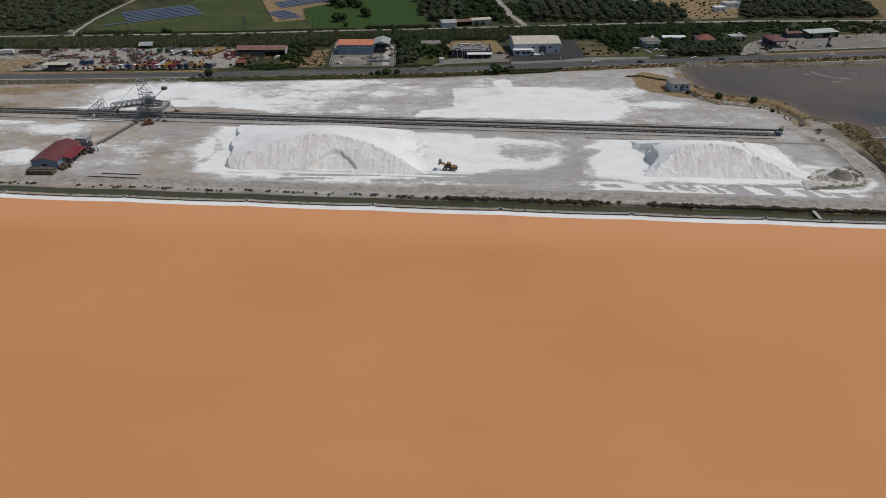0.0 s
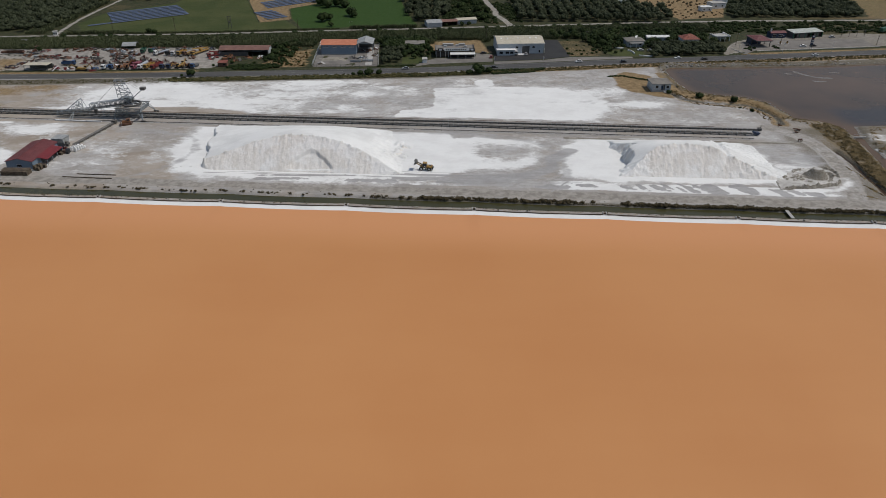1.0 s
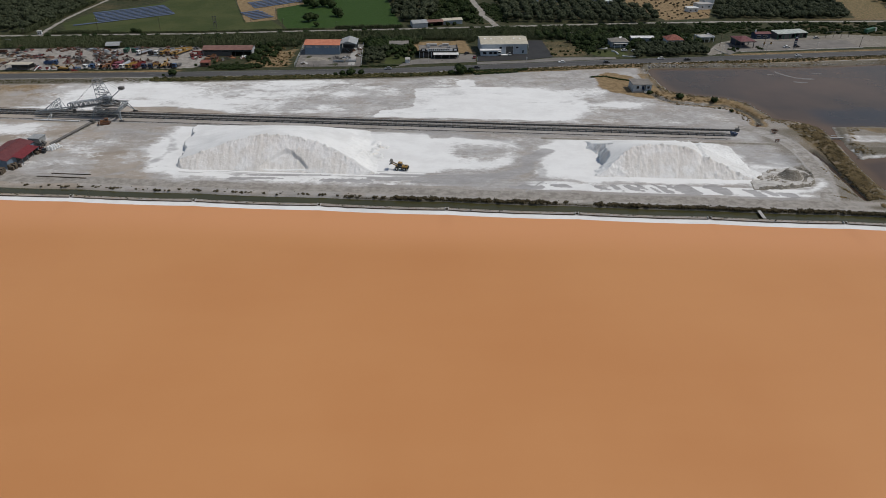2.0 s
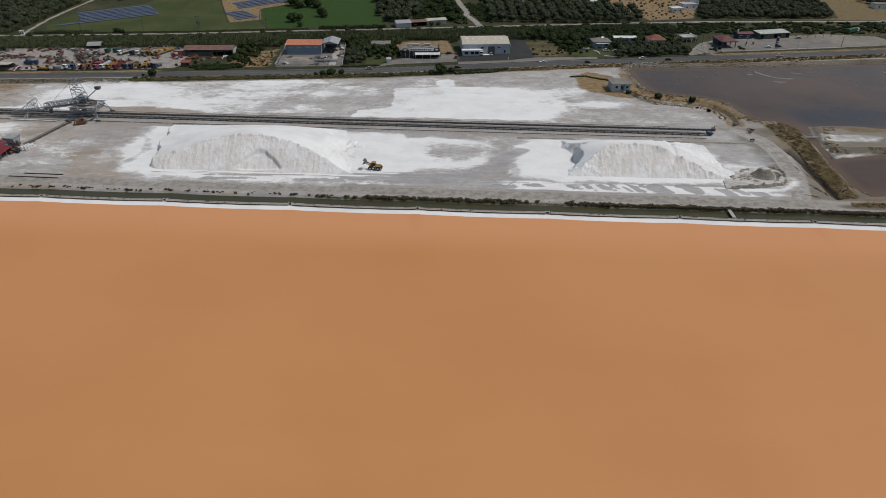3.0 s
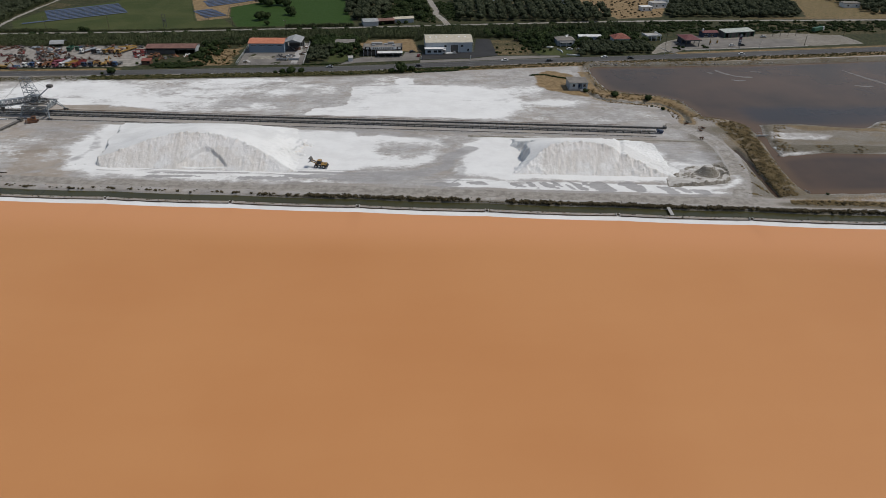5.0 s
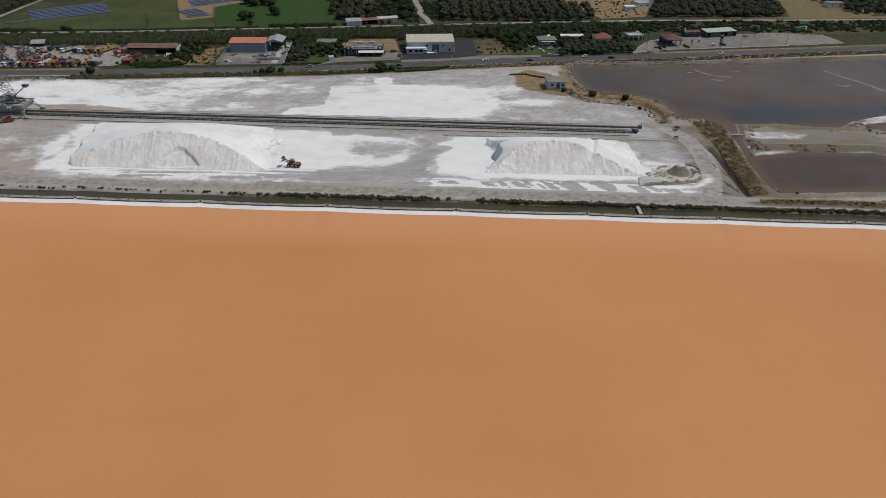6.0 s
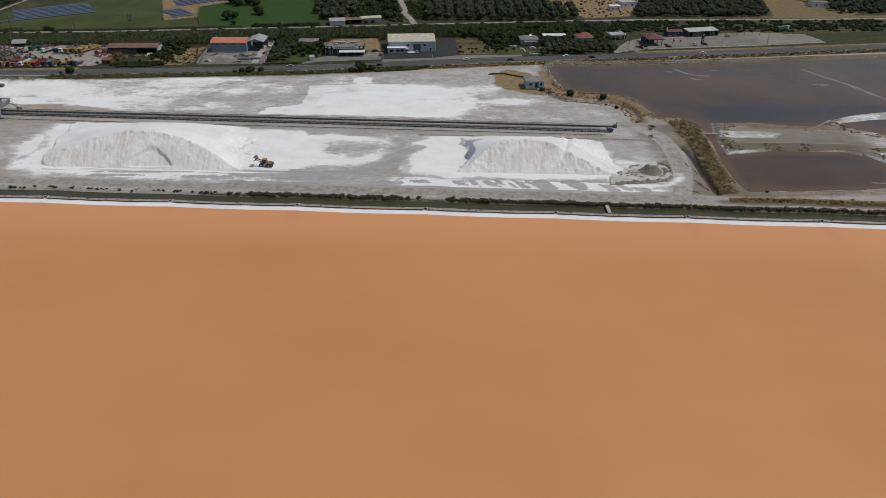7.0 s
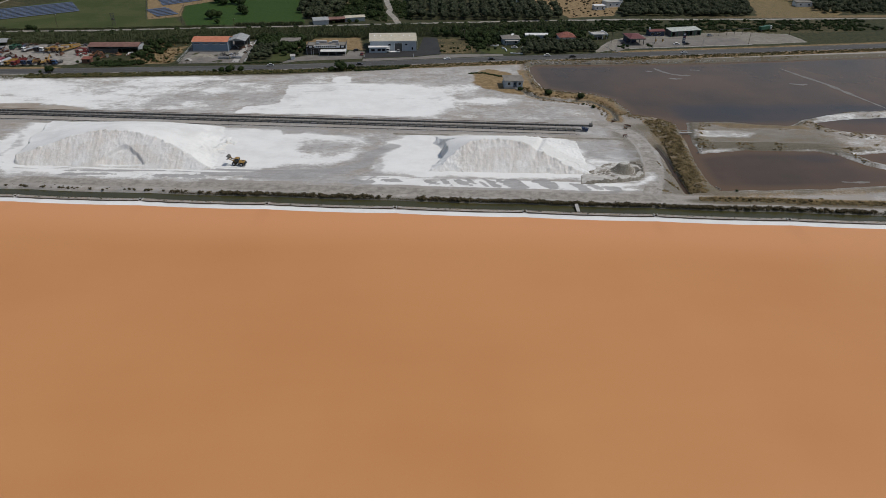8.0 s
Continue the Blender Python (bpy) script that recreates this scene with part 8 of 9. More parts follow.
junk(-50, 434, 9, 3.2, ("tarp", "black", "dark_steel"), "black tarpaulins and scrap in the workshop yard", 1.3)
junk(-44, 433.5, 9, 2.6, ("tarp", "white", "steel"), "black and white sheeting heaped in the yard", 1.2)
junk(-69, 421, 7, 1.8, ("concrete", "wood"), "pallets and rubble stacked by the fence", 1.2)
junk(-38, 440, 8, 2.0, ("wood", "white", "brown"), "timber and packing beside the canopy", 1.1)
junk(-43.5, 449, 10, 3.0, ("white", "brown", "dark_steel"), "crates and machines stored beneath the canopy", 1.4)
junk(-38.5, 455, 8, 1.8, ("brown", "white", "rust"), "pale and rusty goods stacked behind the canopy", 1.1)
for x, y, t in ((-48, 424.5, 2), (-40.5, 425.5, 2)):
    rack = thing("steel_rack", pose(x, y, 0, 0, 0, t), "low grey rack loaded with metal lengths", "rack", "yard racks")
    part("upright", boxes(*[(px0, py0, 0.7, 0.15, 0.15, 1.4) for px0 in (-3, 0, 3) for py0 in (-0.8, 0.8)]), M["steel"], rack)
    for z in (0.5, 1.2):
        part("load", boxes(*[(0, -0.6 + 0.4 * i, z, 6.4, 0.25, 0.2) for i in range(4)]), M["steel"], rack)
sand = tagged(heap("sand_mound", -72, -54, 426, 437, 0.5, lambda x, y: 0.9 * (1 - fade(np.hypot((x + 63) / 8, (y - 431.5) / 4.5), 0.1, 1.0)) - 0.05 + 0.2 * (fbm(x, y, 2, 9) - 0.5) + 0.08, M["rubble"], "low grey heap of sand in the workshop yard", "heap"), group="")

diner = thing("roadside_shop", pose(13.9, 444.0, 0, 0, 0, 3), "dark-fronted flat-roofed roadside shop with a white sign", "shop")
part("wall", boxes((0, 7.4, 1.9, 24.6, 0.25, 3.8), (-12.2, 0, 1.9, 0.25, 15, 3.8), (12.2, 0, 1.9, 0.25, 15, 3.8), (-9.5, -7.2, 1.9, 0.4, 0.3, 3.8), (-4.5, -7.2, 1.9, 0.4, 0.3, 3.8)), M["grey_wall"], diner)
part("shop_window", boxes((0, -7.2, 1.8, 24.2, 0.12, 3.0)), M["glass"], diner)
part("roof", boxes((0, 0.2, 3.95, 25, 15.2, 0.3)), M["flat_roof"], diner)
part("parapet", boxes((0, -7.5, 4.4, 25, 0.25, 0.9), (-12.4, 0, 4.4, 0.25, 15, 0.9), (12.4, 0, 4.4, 0.25, 15, 0.9)), M["black"], diner)
sign = part("sign_board", boxes((0.8, -7.9, 5.1, 16, 0.2, 1.5)), M["white"], diner, "white sign board with dark lettering bars")
for i in range(11):
    part("lettering_bar", boxes((-5.6 + i * 1.2, -8.02, 5.15, 0.8, 0.05, 0.85)), M["dark_steel"], sign)
for x in (-9.6, 10.6):
    part("sign_end", boxes((x, -7.9, 5.1, 3.2, 0.25, 1.7)), M["black"], diner)
    part("sign_panel", boxes((x, -8.05, 5.1, 1.8, 0.06, 1.1)), M["white"], diner)
part("awning", prism([(-11.2, 2.75), (-7.7, 3.35), (-7.7, 3.45), (-11.2, 2.85)], 16, Matrix.Translation((4.6, 0, 0))), M["white_roof"], diner, "white front awning")
for x in (-3.0, 1.5, 6.5, 12.2):
    part("awning_post", boxes((x, -11.0, 1.4, 0.15, 0.15, 2.8)), M["white_wall"], diner)
for x, y in ((-6, 2), (2, 4), (7, 1)):
    part("roof_unit", boxes((x, y, 4.6, 2.0, 1.4, 1.1), bevel=0.06), M["silver"], diner)
for x, y, w, d in ((-4, 6.0, 7, 2.4), (5, 6.4, 4, 2)):
    part("roof_shed", boxes((x, y, 4.7, w, d, 1.3)), M["concrete"], diner)
low = thing("garden_house", pose(-12.5, 460, 0, 0, 0, 3), "low flat-roofed house hidden in garden trees", "house")
part("wall", boxes((0, 0, 1.6, 12, 9, 3.2)), M["grey_wall"], low)
part("roof", boxes((0, 0, 3.35, 13, 10, 0.3)), M["flat_roof"], low)
for x in (-3.5, 0.5, 4):
    part("window", boxes((x, -4.53, 1.7, 1.5, 0.08, 1.2)), M["glass"], low)
kiosk = thing("gate_lodge", pose(-5, 425, 0, 0, 0, 12), "small white stone gate lodge by the forecourt", "lodge")
part("wall", boxes((0, 0, 1.2, 2.6, 3.0, 2.4)), M["white_wall"], kiosk)
part("roof", prism([(-1.9, 2.3), (0, 3.2), (1.9, 2.3), (1.9, 2.42), (0, 3.32), (-1.9, 2.42)], 3.2), M["concrete"], kiosk)

barn_red = thing("long_shed", pose(-121, 442.2, 0, 0, 0, 2.5), "long open-fronted shed with a rusty brown roof", "shed")
part("roof", gable(31, 11, 4.0, 5.3, 0.4), M["brown_roof"], barn_red)
part("rear_wall", boxes((0, 5.3, 2.0, 31, 0.2, 4.0), (-15.4, 0, 2.0, 0.2, 10.6, 4.0), (15.4, 0, 2.0, 0.2, 10.6, 4.0)), M["grey_wall"], barn_red)
for x in np.arange(-15, 15.1, 5):
    part("post", boxes((x, -5.2, 2.0, 0.25, 0.25, 4.0)), M["dark_steel"], barn_red)
part("half_wall", boxes((-6, -5.1, 1.3, 17, 0.15, 2.6)), M["dark_steel"], barn_red)
hut_ = thing("gatehouse", pose(-128, 414.8, 0, 0, 0, 2), "small hut with a faded orange roof by the road", "hut")
part("wall", boxes((0, 0, 1.3, 5.2, 4.2, 2.6)), M["brown"], hut_)
part("roof", boxes((0, 0, 2.75, 5.8, 4.8, 0.22, 6, 0, 0)), M["tile_roof"], hut_)
part("window", boxes((1.2, -2.13, 1.5, 1.2, 0.06, 0.9)), M["glass"], hut_)
shade = thing("sun_roof", pose(-236.5, 405.2, 0, 0, 0, 1.5), "cream flat sun roof over parked scrap", "canopy")
part("roof", boxes((0, 0, 3.4, 14.5, 7.2, 0.14, -3, 0, 0)), M["cream_roof"], shade)
for x in (-6.8, 0, 6.8):
    for y in (-3.2, 3.2):
        part("post", boxes((x, y, 1.65, 0.18, 0.18, 3.3)), M["dark_steel"], shade)
part("rear_screen", boxes((0, 3.3, 1.5, 14, 0.1, 3.0)), M["dark_steel"], shade)

# houses towards the filling station
villa = thing("villa", pose(135.5, 469.5, 0, 0, 0, 4), "low villa with a grey-brown hipped roof and porch", "house")
part("wall", boxes((0, 0, 1.9, 11.5, 9, 3.8)), M["grey_wall"], villa)


def hip(w, d, z0, z1, over, flat=0.3):
    bm = bmesh.new()
    W_, D_ = w / 2 + over, d / 2 + over
    a = [bm.verts.new(p) for p in ((-W_, -D_, z0), (W_, -D_, z0), (W_, D_, z0), (-W_, D_, z0))]
    b = [bm.verts.new(p) for p in ((-W_ * flat, 0, z1), (W_ * flat, 0, z1))]
    bm.faces.new((a[0], a[1], b[1], b[0]))
    bm.faces.new((a[2], a[3], b[0], b[1]))
    bm.faces.new((a[1], a[2], b[1]))
    bm.faces.new((a[3], a[0], b[0]))
    bm.faces.new((a[3], a[2], a[1], a[0]))
    return bm


part("roof", hip(11.5, 9, 3.8, 5.6, 0.7), M["flat_roof"], villa)
part("water_heater", boxes((1.5, 0.5, 5.9, 1.8, 0.6, 0.6, 0, 0, 20), (1.2, -0.4, 5.5, 1.9, 1.3, 0.12, 25, 0, 20)), M["white"], villa)
part("porch_roof", boxes((0, -5.8, 2.9, 9, 2.6, 0.2)), M["concrete"], villa)
for x in (-4, 0, 4):
    part("porch_post", boxes((x, -6.8, 1.45, 0.3, 0.3, 2.9)), M["white_wall"], villa)
for x in (-3.5, 3.2):
    part("window", boxes((x, -4.53, 1.8, 1.6, 0.08, 1.5)), M["glass"], villa)
for pts, h in (([(121, 462), (124, 460), (127, 461.5)], 1.1), ([(128.5, 455), (130.5, 452), (131, 446)], 1.2), ([(133, 443), (136, 441.5), (141, 441)], 0.9)):
    low_wall = thing("garden_wall", pose(0, 0, 0), "curved white garden wall beside the villa lawn", "wall", "garden walls")
    part("wall", ribbon(smooth_line(pts, 6), 0.2, 0.6 * h, 0.6 * h + 0.1), M["white_wall"], low_wall)
    part("coping", ribbon(smooth_line(pts, 6), 0.27, 0.6 * h + 0.08, 0.08), M["white_wall"], low_wall)
car(137, 455.5, 8, "white", "white car parked in a villa garden", "garden cars")
car(143, 453.5, -12, "silver", "pale car parked in a villa garden", "garden cars")
building("long_house", 154.8, 483, 15.5, 6, 2, 2.7, 3.4, "grey_wall", "white_roof", "low house with a patched white metal roof", "house", windows=((-4, 1.5, 1.4, 1.1), (1, 1.5, 1.4, 1.1), (5, 1.5, 1.4, 1.1)))
red_house = thing("tiled_house", pose(174.8, 476.5, 0, 0, 0, 4), "house with a red hipped tile roof behind olives", "house")
part("wall", boxes((0, 0, 1.75, 10.8, 9.5, 3.5)), M["white_wall"], red_house)
part("roof", hip(10.8, 9.5, 3.5, 6.2, 0.7, 0.12), M["tile_roof"], red_house)
for x in (-3.4, 0, 3.4):
    part("window", boxes((x, -4.78, 1.8, 1.4, 0.08, 1.4)), M["glass"], red_house)
shell = thing("unfinished_house", pose(198.6, 484, 0, 0, 0, 10), "unfinished pale concrete house frame with open sides", "house")
part("slab", boxes((0, 0, 3.3, 11, 9, 0.3)), M["concrete"], shell)
part("upstand", boxes((0, -4.4, 3.7, 11, 0.2, 0.6), (-5.4, 0, 3.7, 0.2, 9, 0.6), (5.4, 0, 3.7, 0.2, 9, 0.6)), M["white_wall"], shell)
for x in (-5, -1.7, 1.7, 5):
    for y in (-4.1, 4.1):
        part("column", boxes((x, y, 1.6, 0.35, 0.35, 3.2)), M["white_wall"], shell)
part("inner_wall", boxes((0, 2, 1.6, 9.5, 0.2, 3.2)), M["grey_wall"], shell)
part("roof_tank", boxes((3.5, 2, 4.3, 1.4, 1.0, 1.0), bevel=0.1), M["white"], shell)

# filling station
station = thing("station_canopy", pose(220.8, 472.3, 0, 0, 0, 6), "filling-station canopy with a dark red tiled roof", "canopy")
part("roof", hip(10.4, 15, 4.6, 6.1, 0.5, 0.15), M["red_roof"], station)
part("fascia", boxes((0, -7.9, 4.35, 11.2, 0.2, 0.6), (0, 7.9, 4.35, 11.2, 0.2, 0.6), (-5.6, 0, 4.35, 0.2, 16, 0.6), (5.6, 0, 4.35, 0.2, 16, 0.6)), M["dark_steel"], station)
for x in (-4.5, 4.5):
    for y in (-7, 0, 7):
        part("column", boxes((x, y, 2.2, 0.4, 0.4, 4.4)), M["dark_steel"], station)
part("shop_front", boxes((-1.0, 4.0, 1.9, 7, 6, 3.8)), M["navy"], station)
store = building("station_shop", 242, 494, 11, 6, 6, 3.4, 4.2, "navy", "red_roof", "low dark station shop with a red roof", "shop", windows=((-3, 1.6, 2.4, 1.6), (1.5, 1.6, 2.4, 1.6)))
part("flue", boxes((-5.0, -1, 4.8, 0.8, 0.8, 2.2)), M["white_wall"], store)
garage = thing("open_garage", pose(262.6, 496, 0, 0, 0, 14), "long open garage with a weathered green sheet roof", "garage")
part("roof", prism([(-4.4, 3.7), (4.4, 4.4), (4.4, 4.52), (-4.4, 3.82)], 24), M["green_roof"], garage)
part("rear_wall", boxes((0, 4.1, 2.1, 23.6, 0.2, 4.2), (-11.7, 0, 1.9, 0.2, 8, 3.8), (11.7, 0, 1.9, 0.2, 8, 3.8)), M["dark_steel"], garage)
for x in np.arange(-11.7, 11.8, 4.68):
    part("pier", boxes((x, -4.0, 1.8, 0.5, 0.4, 3.6)), M["green"], garage)
part("roller_door", boxes((-4.7, -3.9, 1.7, 8.4, 0.15, 3.4), (7.0, -3.9, 1.7, 4.0, 0.15, 3.4)), M["dark_steel"], garage)
pylon_sign = thing("price_sign", pose(251.7, 461.3, 0, 0, 0, 8), "tall dark blue price sign on two posts", "sign")
part("post", boxes((-0.6, 0, 1.5, 0.2, 0.25, 3.0), (0.6, 0, 1.5, 0.2, 0.25, 3.0)), M["steel"], pylon_sign)
board = part("board", boxes((0, 0, 6.0, 1.9, 0.4, 6.4), bevel=0.05), M["navy"], pylon_sign)
for z, c in ((8.4, "white"), (6.9, "red"), (5.6, "white"), (4.4, "white")):
    part("price_bar", boxes((0, -0.22, z, 1.4, 0.05, 0.6)), M[c], board)
for x, y in ((237, 474.5), (242, 475.2)):
    pump = thing("fuel_pump", pose(x, y, 0.07, 0, 0, 6), "yellow and grey fuel pump on an island", "fuel pump", "fuel pumps")
    part("island", boxes((0, 0, 0.08, 2.6, 1.2, 0.16)), M["concrete"], pump)
    part("cabinet", boxes((0, 0, 1.0, 1.0, 0.6, 1.8), bevel=0.05), M["yellow"], pump)
    part("display", boxes((0, -0.31, 1.5, 0.6, 0.04, 0.4)), M["glass"], pump)
car(249.4, 467.2, 6, "white", "white car parked on the station forecourt", "station cars", 0.07)
car(256.5, 468.4, 8, "black", "black car parked on the station forecourt", "station cars", 0.07)
car(281, 492.5, 10, "silver", "pale pick-up parked beside the garage", "station cars")
car(213, 470, 70, "black", "dark car parked beside the station canopy", "station cars", 0.07)
for x, y in ((288, 494), (294, 495), (300, 496), (306, 497)):
    frame_post = thing("frame_post", pose(x, y, 0), "bare steel goalpost of an unfinished canopy", "post", "bare steel posts")
    part("upright", boxes((0, 0, 2.2, 0.2, 0.2, 4.4)), M["dark_steel"], frame_post)
    part("crossbar", boxes((3, 0.5, 4.4, 6, 0.2, 0.2, 0, 0, 9.5)), M["dark_steel"], frame_post)
kerb = thing("kerb", pose(0, 0, 0), "pale concrete kerb round the station entrance", "kerb")
part("kerb_line", ribbon(smooth_line([(199, 462), (201, 455), (203, 449.5), (206, 446)], 5), 0.2, 0.3, 0.4), M["concrete"], kerb)
part("kerb_line", ribbon([(214, 455.5), (230, 457.8), (252, 461), (290, 466.6), (302, 469)], 0.3, 0.3, 0.5), M["concrete"], kerb)
truck(328.5, 510.8, 34, "white", "green", "box", 13.5, "long green and white lorry parked on waste ground")

# road traffic at rest
for x, lane, colour, turn in ((91.5, 2.2, "white", 188), (119.5, -2.2, "black", 9), (172.3, -2.2, "black", 8), (37.8, -2.2, "black", 8), (247.6, -2.0, "white", 8.5), (-16, 2.2, "silver", 186), (156, 2.2, "white", 187)):
    car(x, float(road_y(x)) + lane, turn, colour, colour + " car on the grey main road", "cars on the road", 0.13)
truck(53.2, 444.0, -86, "white", "white", "box", 6.0, "white van at the warehouse door")
car(60.2, 443.5, -84, "silver", "grey car parked before the warehouse", "warehouse cars", 0.08)
car(32.6, 445.5, 40, "black", "dark car parked beside the shop", "shop cars")
car(37.2, 436, 80, "red", "dark red car parked by the warehouse wall", "shop cars", 0.08)

# ---- scrap and machinery yard ----
ROW = ((-197, "white", "blue", "flat", 9), (-192.8, "blue", "white", "flat", 8), (-179, "pink", "pink", "crane", 11), (-175.3, "white", "silver", "tank", 10), (-171.8, "yellow", "yellow", "tipper", 10),
       (-167.2, "red", "red", "tipper", 12), (-162.6, "navy", "dark_steel", "flat", 9), (-158.6, "navy", "brown", "tipper", 9), (-144.6, "blue", "dark_steel", "flat", 8))
for x, a, b, kind, L in ROW:
    truck(x, 410.5 + 0.06 * (x + 170), -98, a, b, kind, L, {"flat": "old flatbed lorry in a scrap yard", "crane": "old crane lorry with a long jib", "tank": "old tank lorry with a metal drum", "tipper": "old tipper lorry with a steel body", "box": "old box lorry"}[kind] + ", " + a + " cab", "scrap-yard lorries")


def digger(x, y, turn, colour, label):
    ob = thing("digger", pose(x, y, 0, 0, 0, turn), label, "digger", "parked diggers")
    for sy in (-0.95, 0.95):
        part("track", prism([(-1.7, 0.12), (-1.4, 0.0), (1.4, 0.0), (1.7, 0.12), (1.75, 0.5), (1.4, 0.8), (-1.4, 0.8), (-1.75, 0.5)], 0.5, Matrix.Translation((0, sy, 0)) @ pose(0, 0, 0, 0, 0, 90)), M["rubber"], ob)
    body = part("body", boxes((-0.6, 0, 1.4, 2.8, 2.3, 1.0), bevel=0.1), M[colour], ob)
    part("cab", boxes((0.5, 0.6, 2.0, 1.2, 1.0, 1.6), bevel=0.06), M["glass"], body)
    part("cab_roof", boxes((0.5, 0.6, 2.85, 1.3, 1.1, 0.1)), M[colour], body)
    arm = part("boom", boxes((2.2, -0.3, 2.7, 3.4, 0.4, 0.5, 0, -38, 0), (3.9, -0.3, 3.0, 2.2, 0.35, 0.4, 0, 48, 0)), M[colour], ob)
    part("bucket", prism([(-0.4, -0.3), (0.4, -0.3), (0.5, 0.4), (-0.3, 0.3)], 0.9, pose(4.7, -0.3, 1.7, 0, 0, 90)), M["dark_steel"], arm)
    return ob


for x, y, t, c in ((-188.5, 406.8, -100, "orange"), (-184.4, 407.2, -82, "orange"), (-154.2, 410, -120, "yellow"), (-150.8, 410.6, -60, "yellow"), (-148, 411, -100, "orange"), (-186, 412.5, 40, "orange"), (-152.4, 415, 90, "yellow"),
                   (-208, 403.4, 10, "yellow"), (-212, 403.8, 190, "yellow"), (-130, 427, 30, "orange"), (-156, 437, -60, "yellow")):
    digger(x, y, t, c, ("worn yellow" if c == "yellow" else "faded orange") + " digger parked in the machinery yard")
for x, y, t, a, b, kind, L in ((-188.4, 444.5, -80, "green", "green", "tipper", 8), (-183.6, 446, -84, "green", "navy", "flat", 8), (-175.8, 442, -115, "white", "silver", "flat", 12), (-169.8, 440.5, -96, "black", "brown", "flat", 9),
                               (-166.6, 440.2, -92, "white", "black", "flat", 8), (-162, 440, -100, "yellow", "yellow", "tipper", 9), (-157.5, 441, -112, "brown", "rust", "flat", 11), (-151.2, 443, -114, "yellow", "yellow", "crane", 15),
                               (-284, 436, 186, "white", "white", "box", 9), (-222.5, 414.4, 4, "blue", "blue", "tipper", 8), (-294, 440, 182, "navy", "dark_steel", "flat", 10), (-139.5, 435, -140, "red", "red", "crane", 9)):
    truck(x, y, t, a, b, kind, L, "worn " + a + " lorry parked among scrap machinery", "scrap-yard lorries")
trailer = thing("trailer", pose(-270.5, 439.2, 0, 0, 0, 184), "long rusty brown low-loader trailer", "trailer")
part("deck", boxes((0, 0, 1.1, 14, 2.6, 0.4), (5.6, 0, 1.6, 2.6, 2.4, 0.5)), M["rust"], trailer)
part("side_board", boxes((-1, -1.25, 1.6, 11, 0.1, 0.8), (-1, 1.25, 1.6, 11, 0.1, 0.8)), M["rust"], trailer)
for sx in (-5.5, -4.2, -2.9):
    for sy in (-1.0, 1.0):
        wheel(trailer, (0.5, 0.34), sx, sy)


def harrow(x, y, turn, colour, L):
    """A folded field implement: frame, bars and tines."""
    ob = thing("farm_implement", pose(x, y, 0, 0, 0, turn), "rusty " + colour + " farm implement in a scrap row", "implement", "farm implements")
    part("frame", boxes((0, -0.9, 0.8, L, 0.2, 0.22), (0, 0.9, 0.8, L, 0.2, 0.22), (-L / 2, 0, 0.8, 0.2, 2.0, 0.22), (L / 2, 0, 0.8, 0.2, 2.0, 0.22), (0, 0, 1.5, L * 0.6, 0.25, 0.25)), M[colour], ob)
    part("tine", boxes(*[(-L / 2 + 0.3 + i * 0.6, -0.9 if i % 2 else 0.9, 0.4, 0.1, 0.12, 0.8, 12, 0, 0) for i in range(int(L / 0.6))]), M["rust"], ob)
    part("headstock", boxes((0, 0, 1.6, 0.9, 0.3, 1.6), (0, 0.5, 1.9, 0.2, 1.2, 0.2)), M[colour], ob)
    return ob


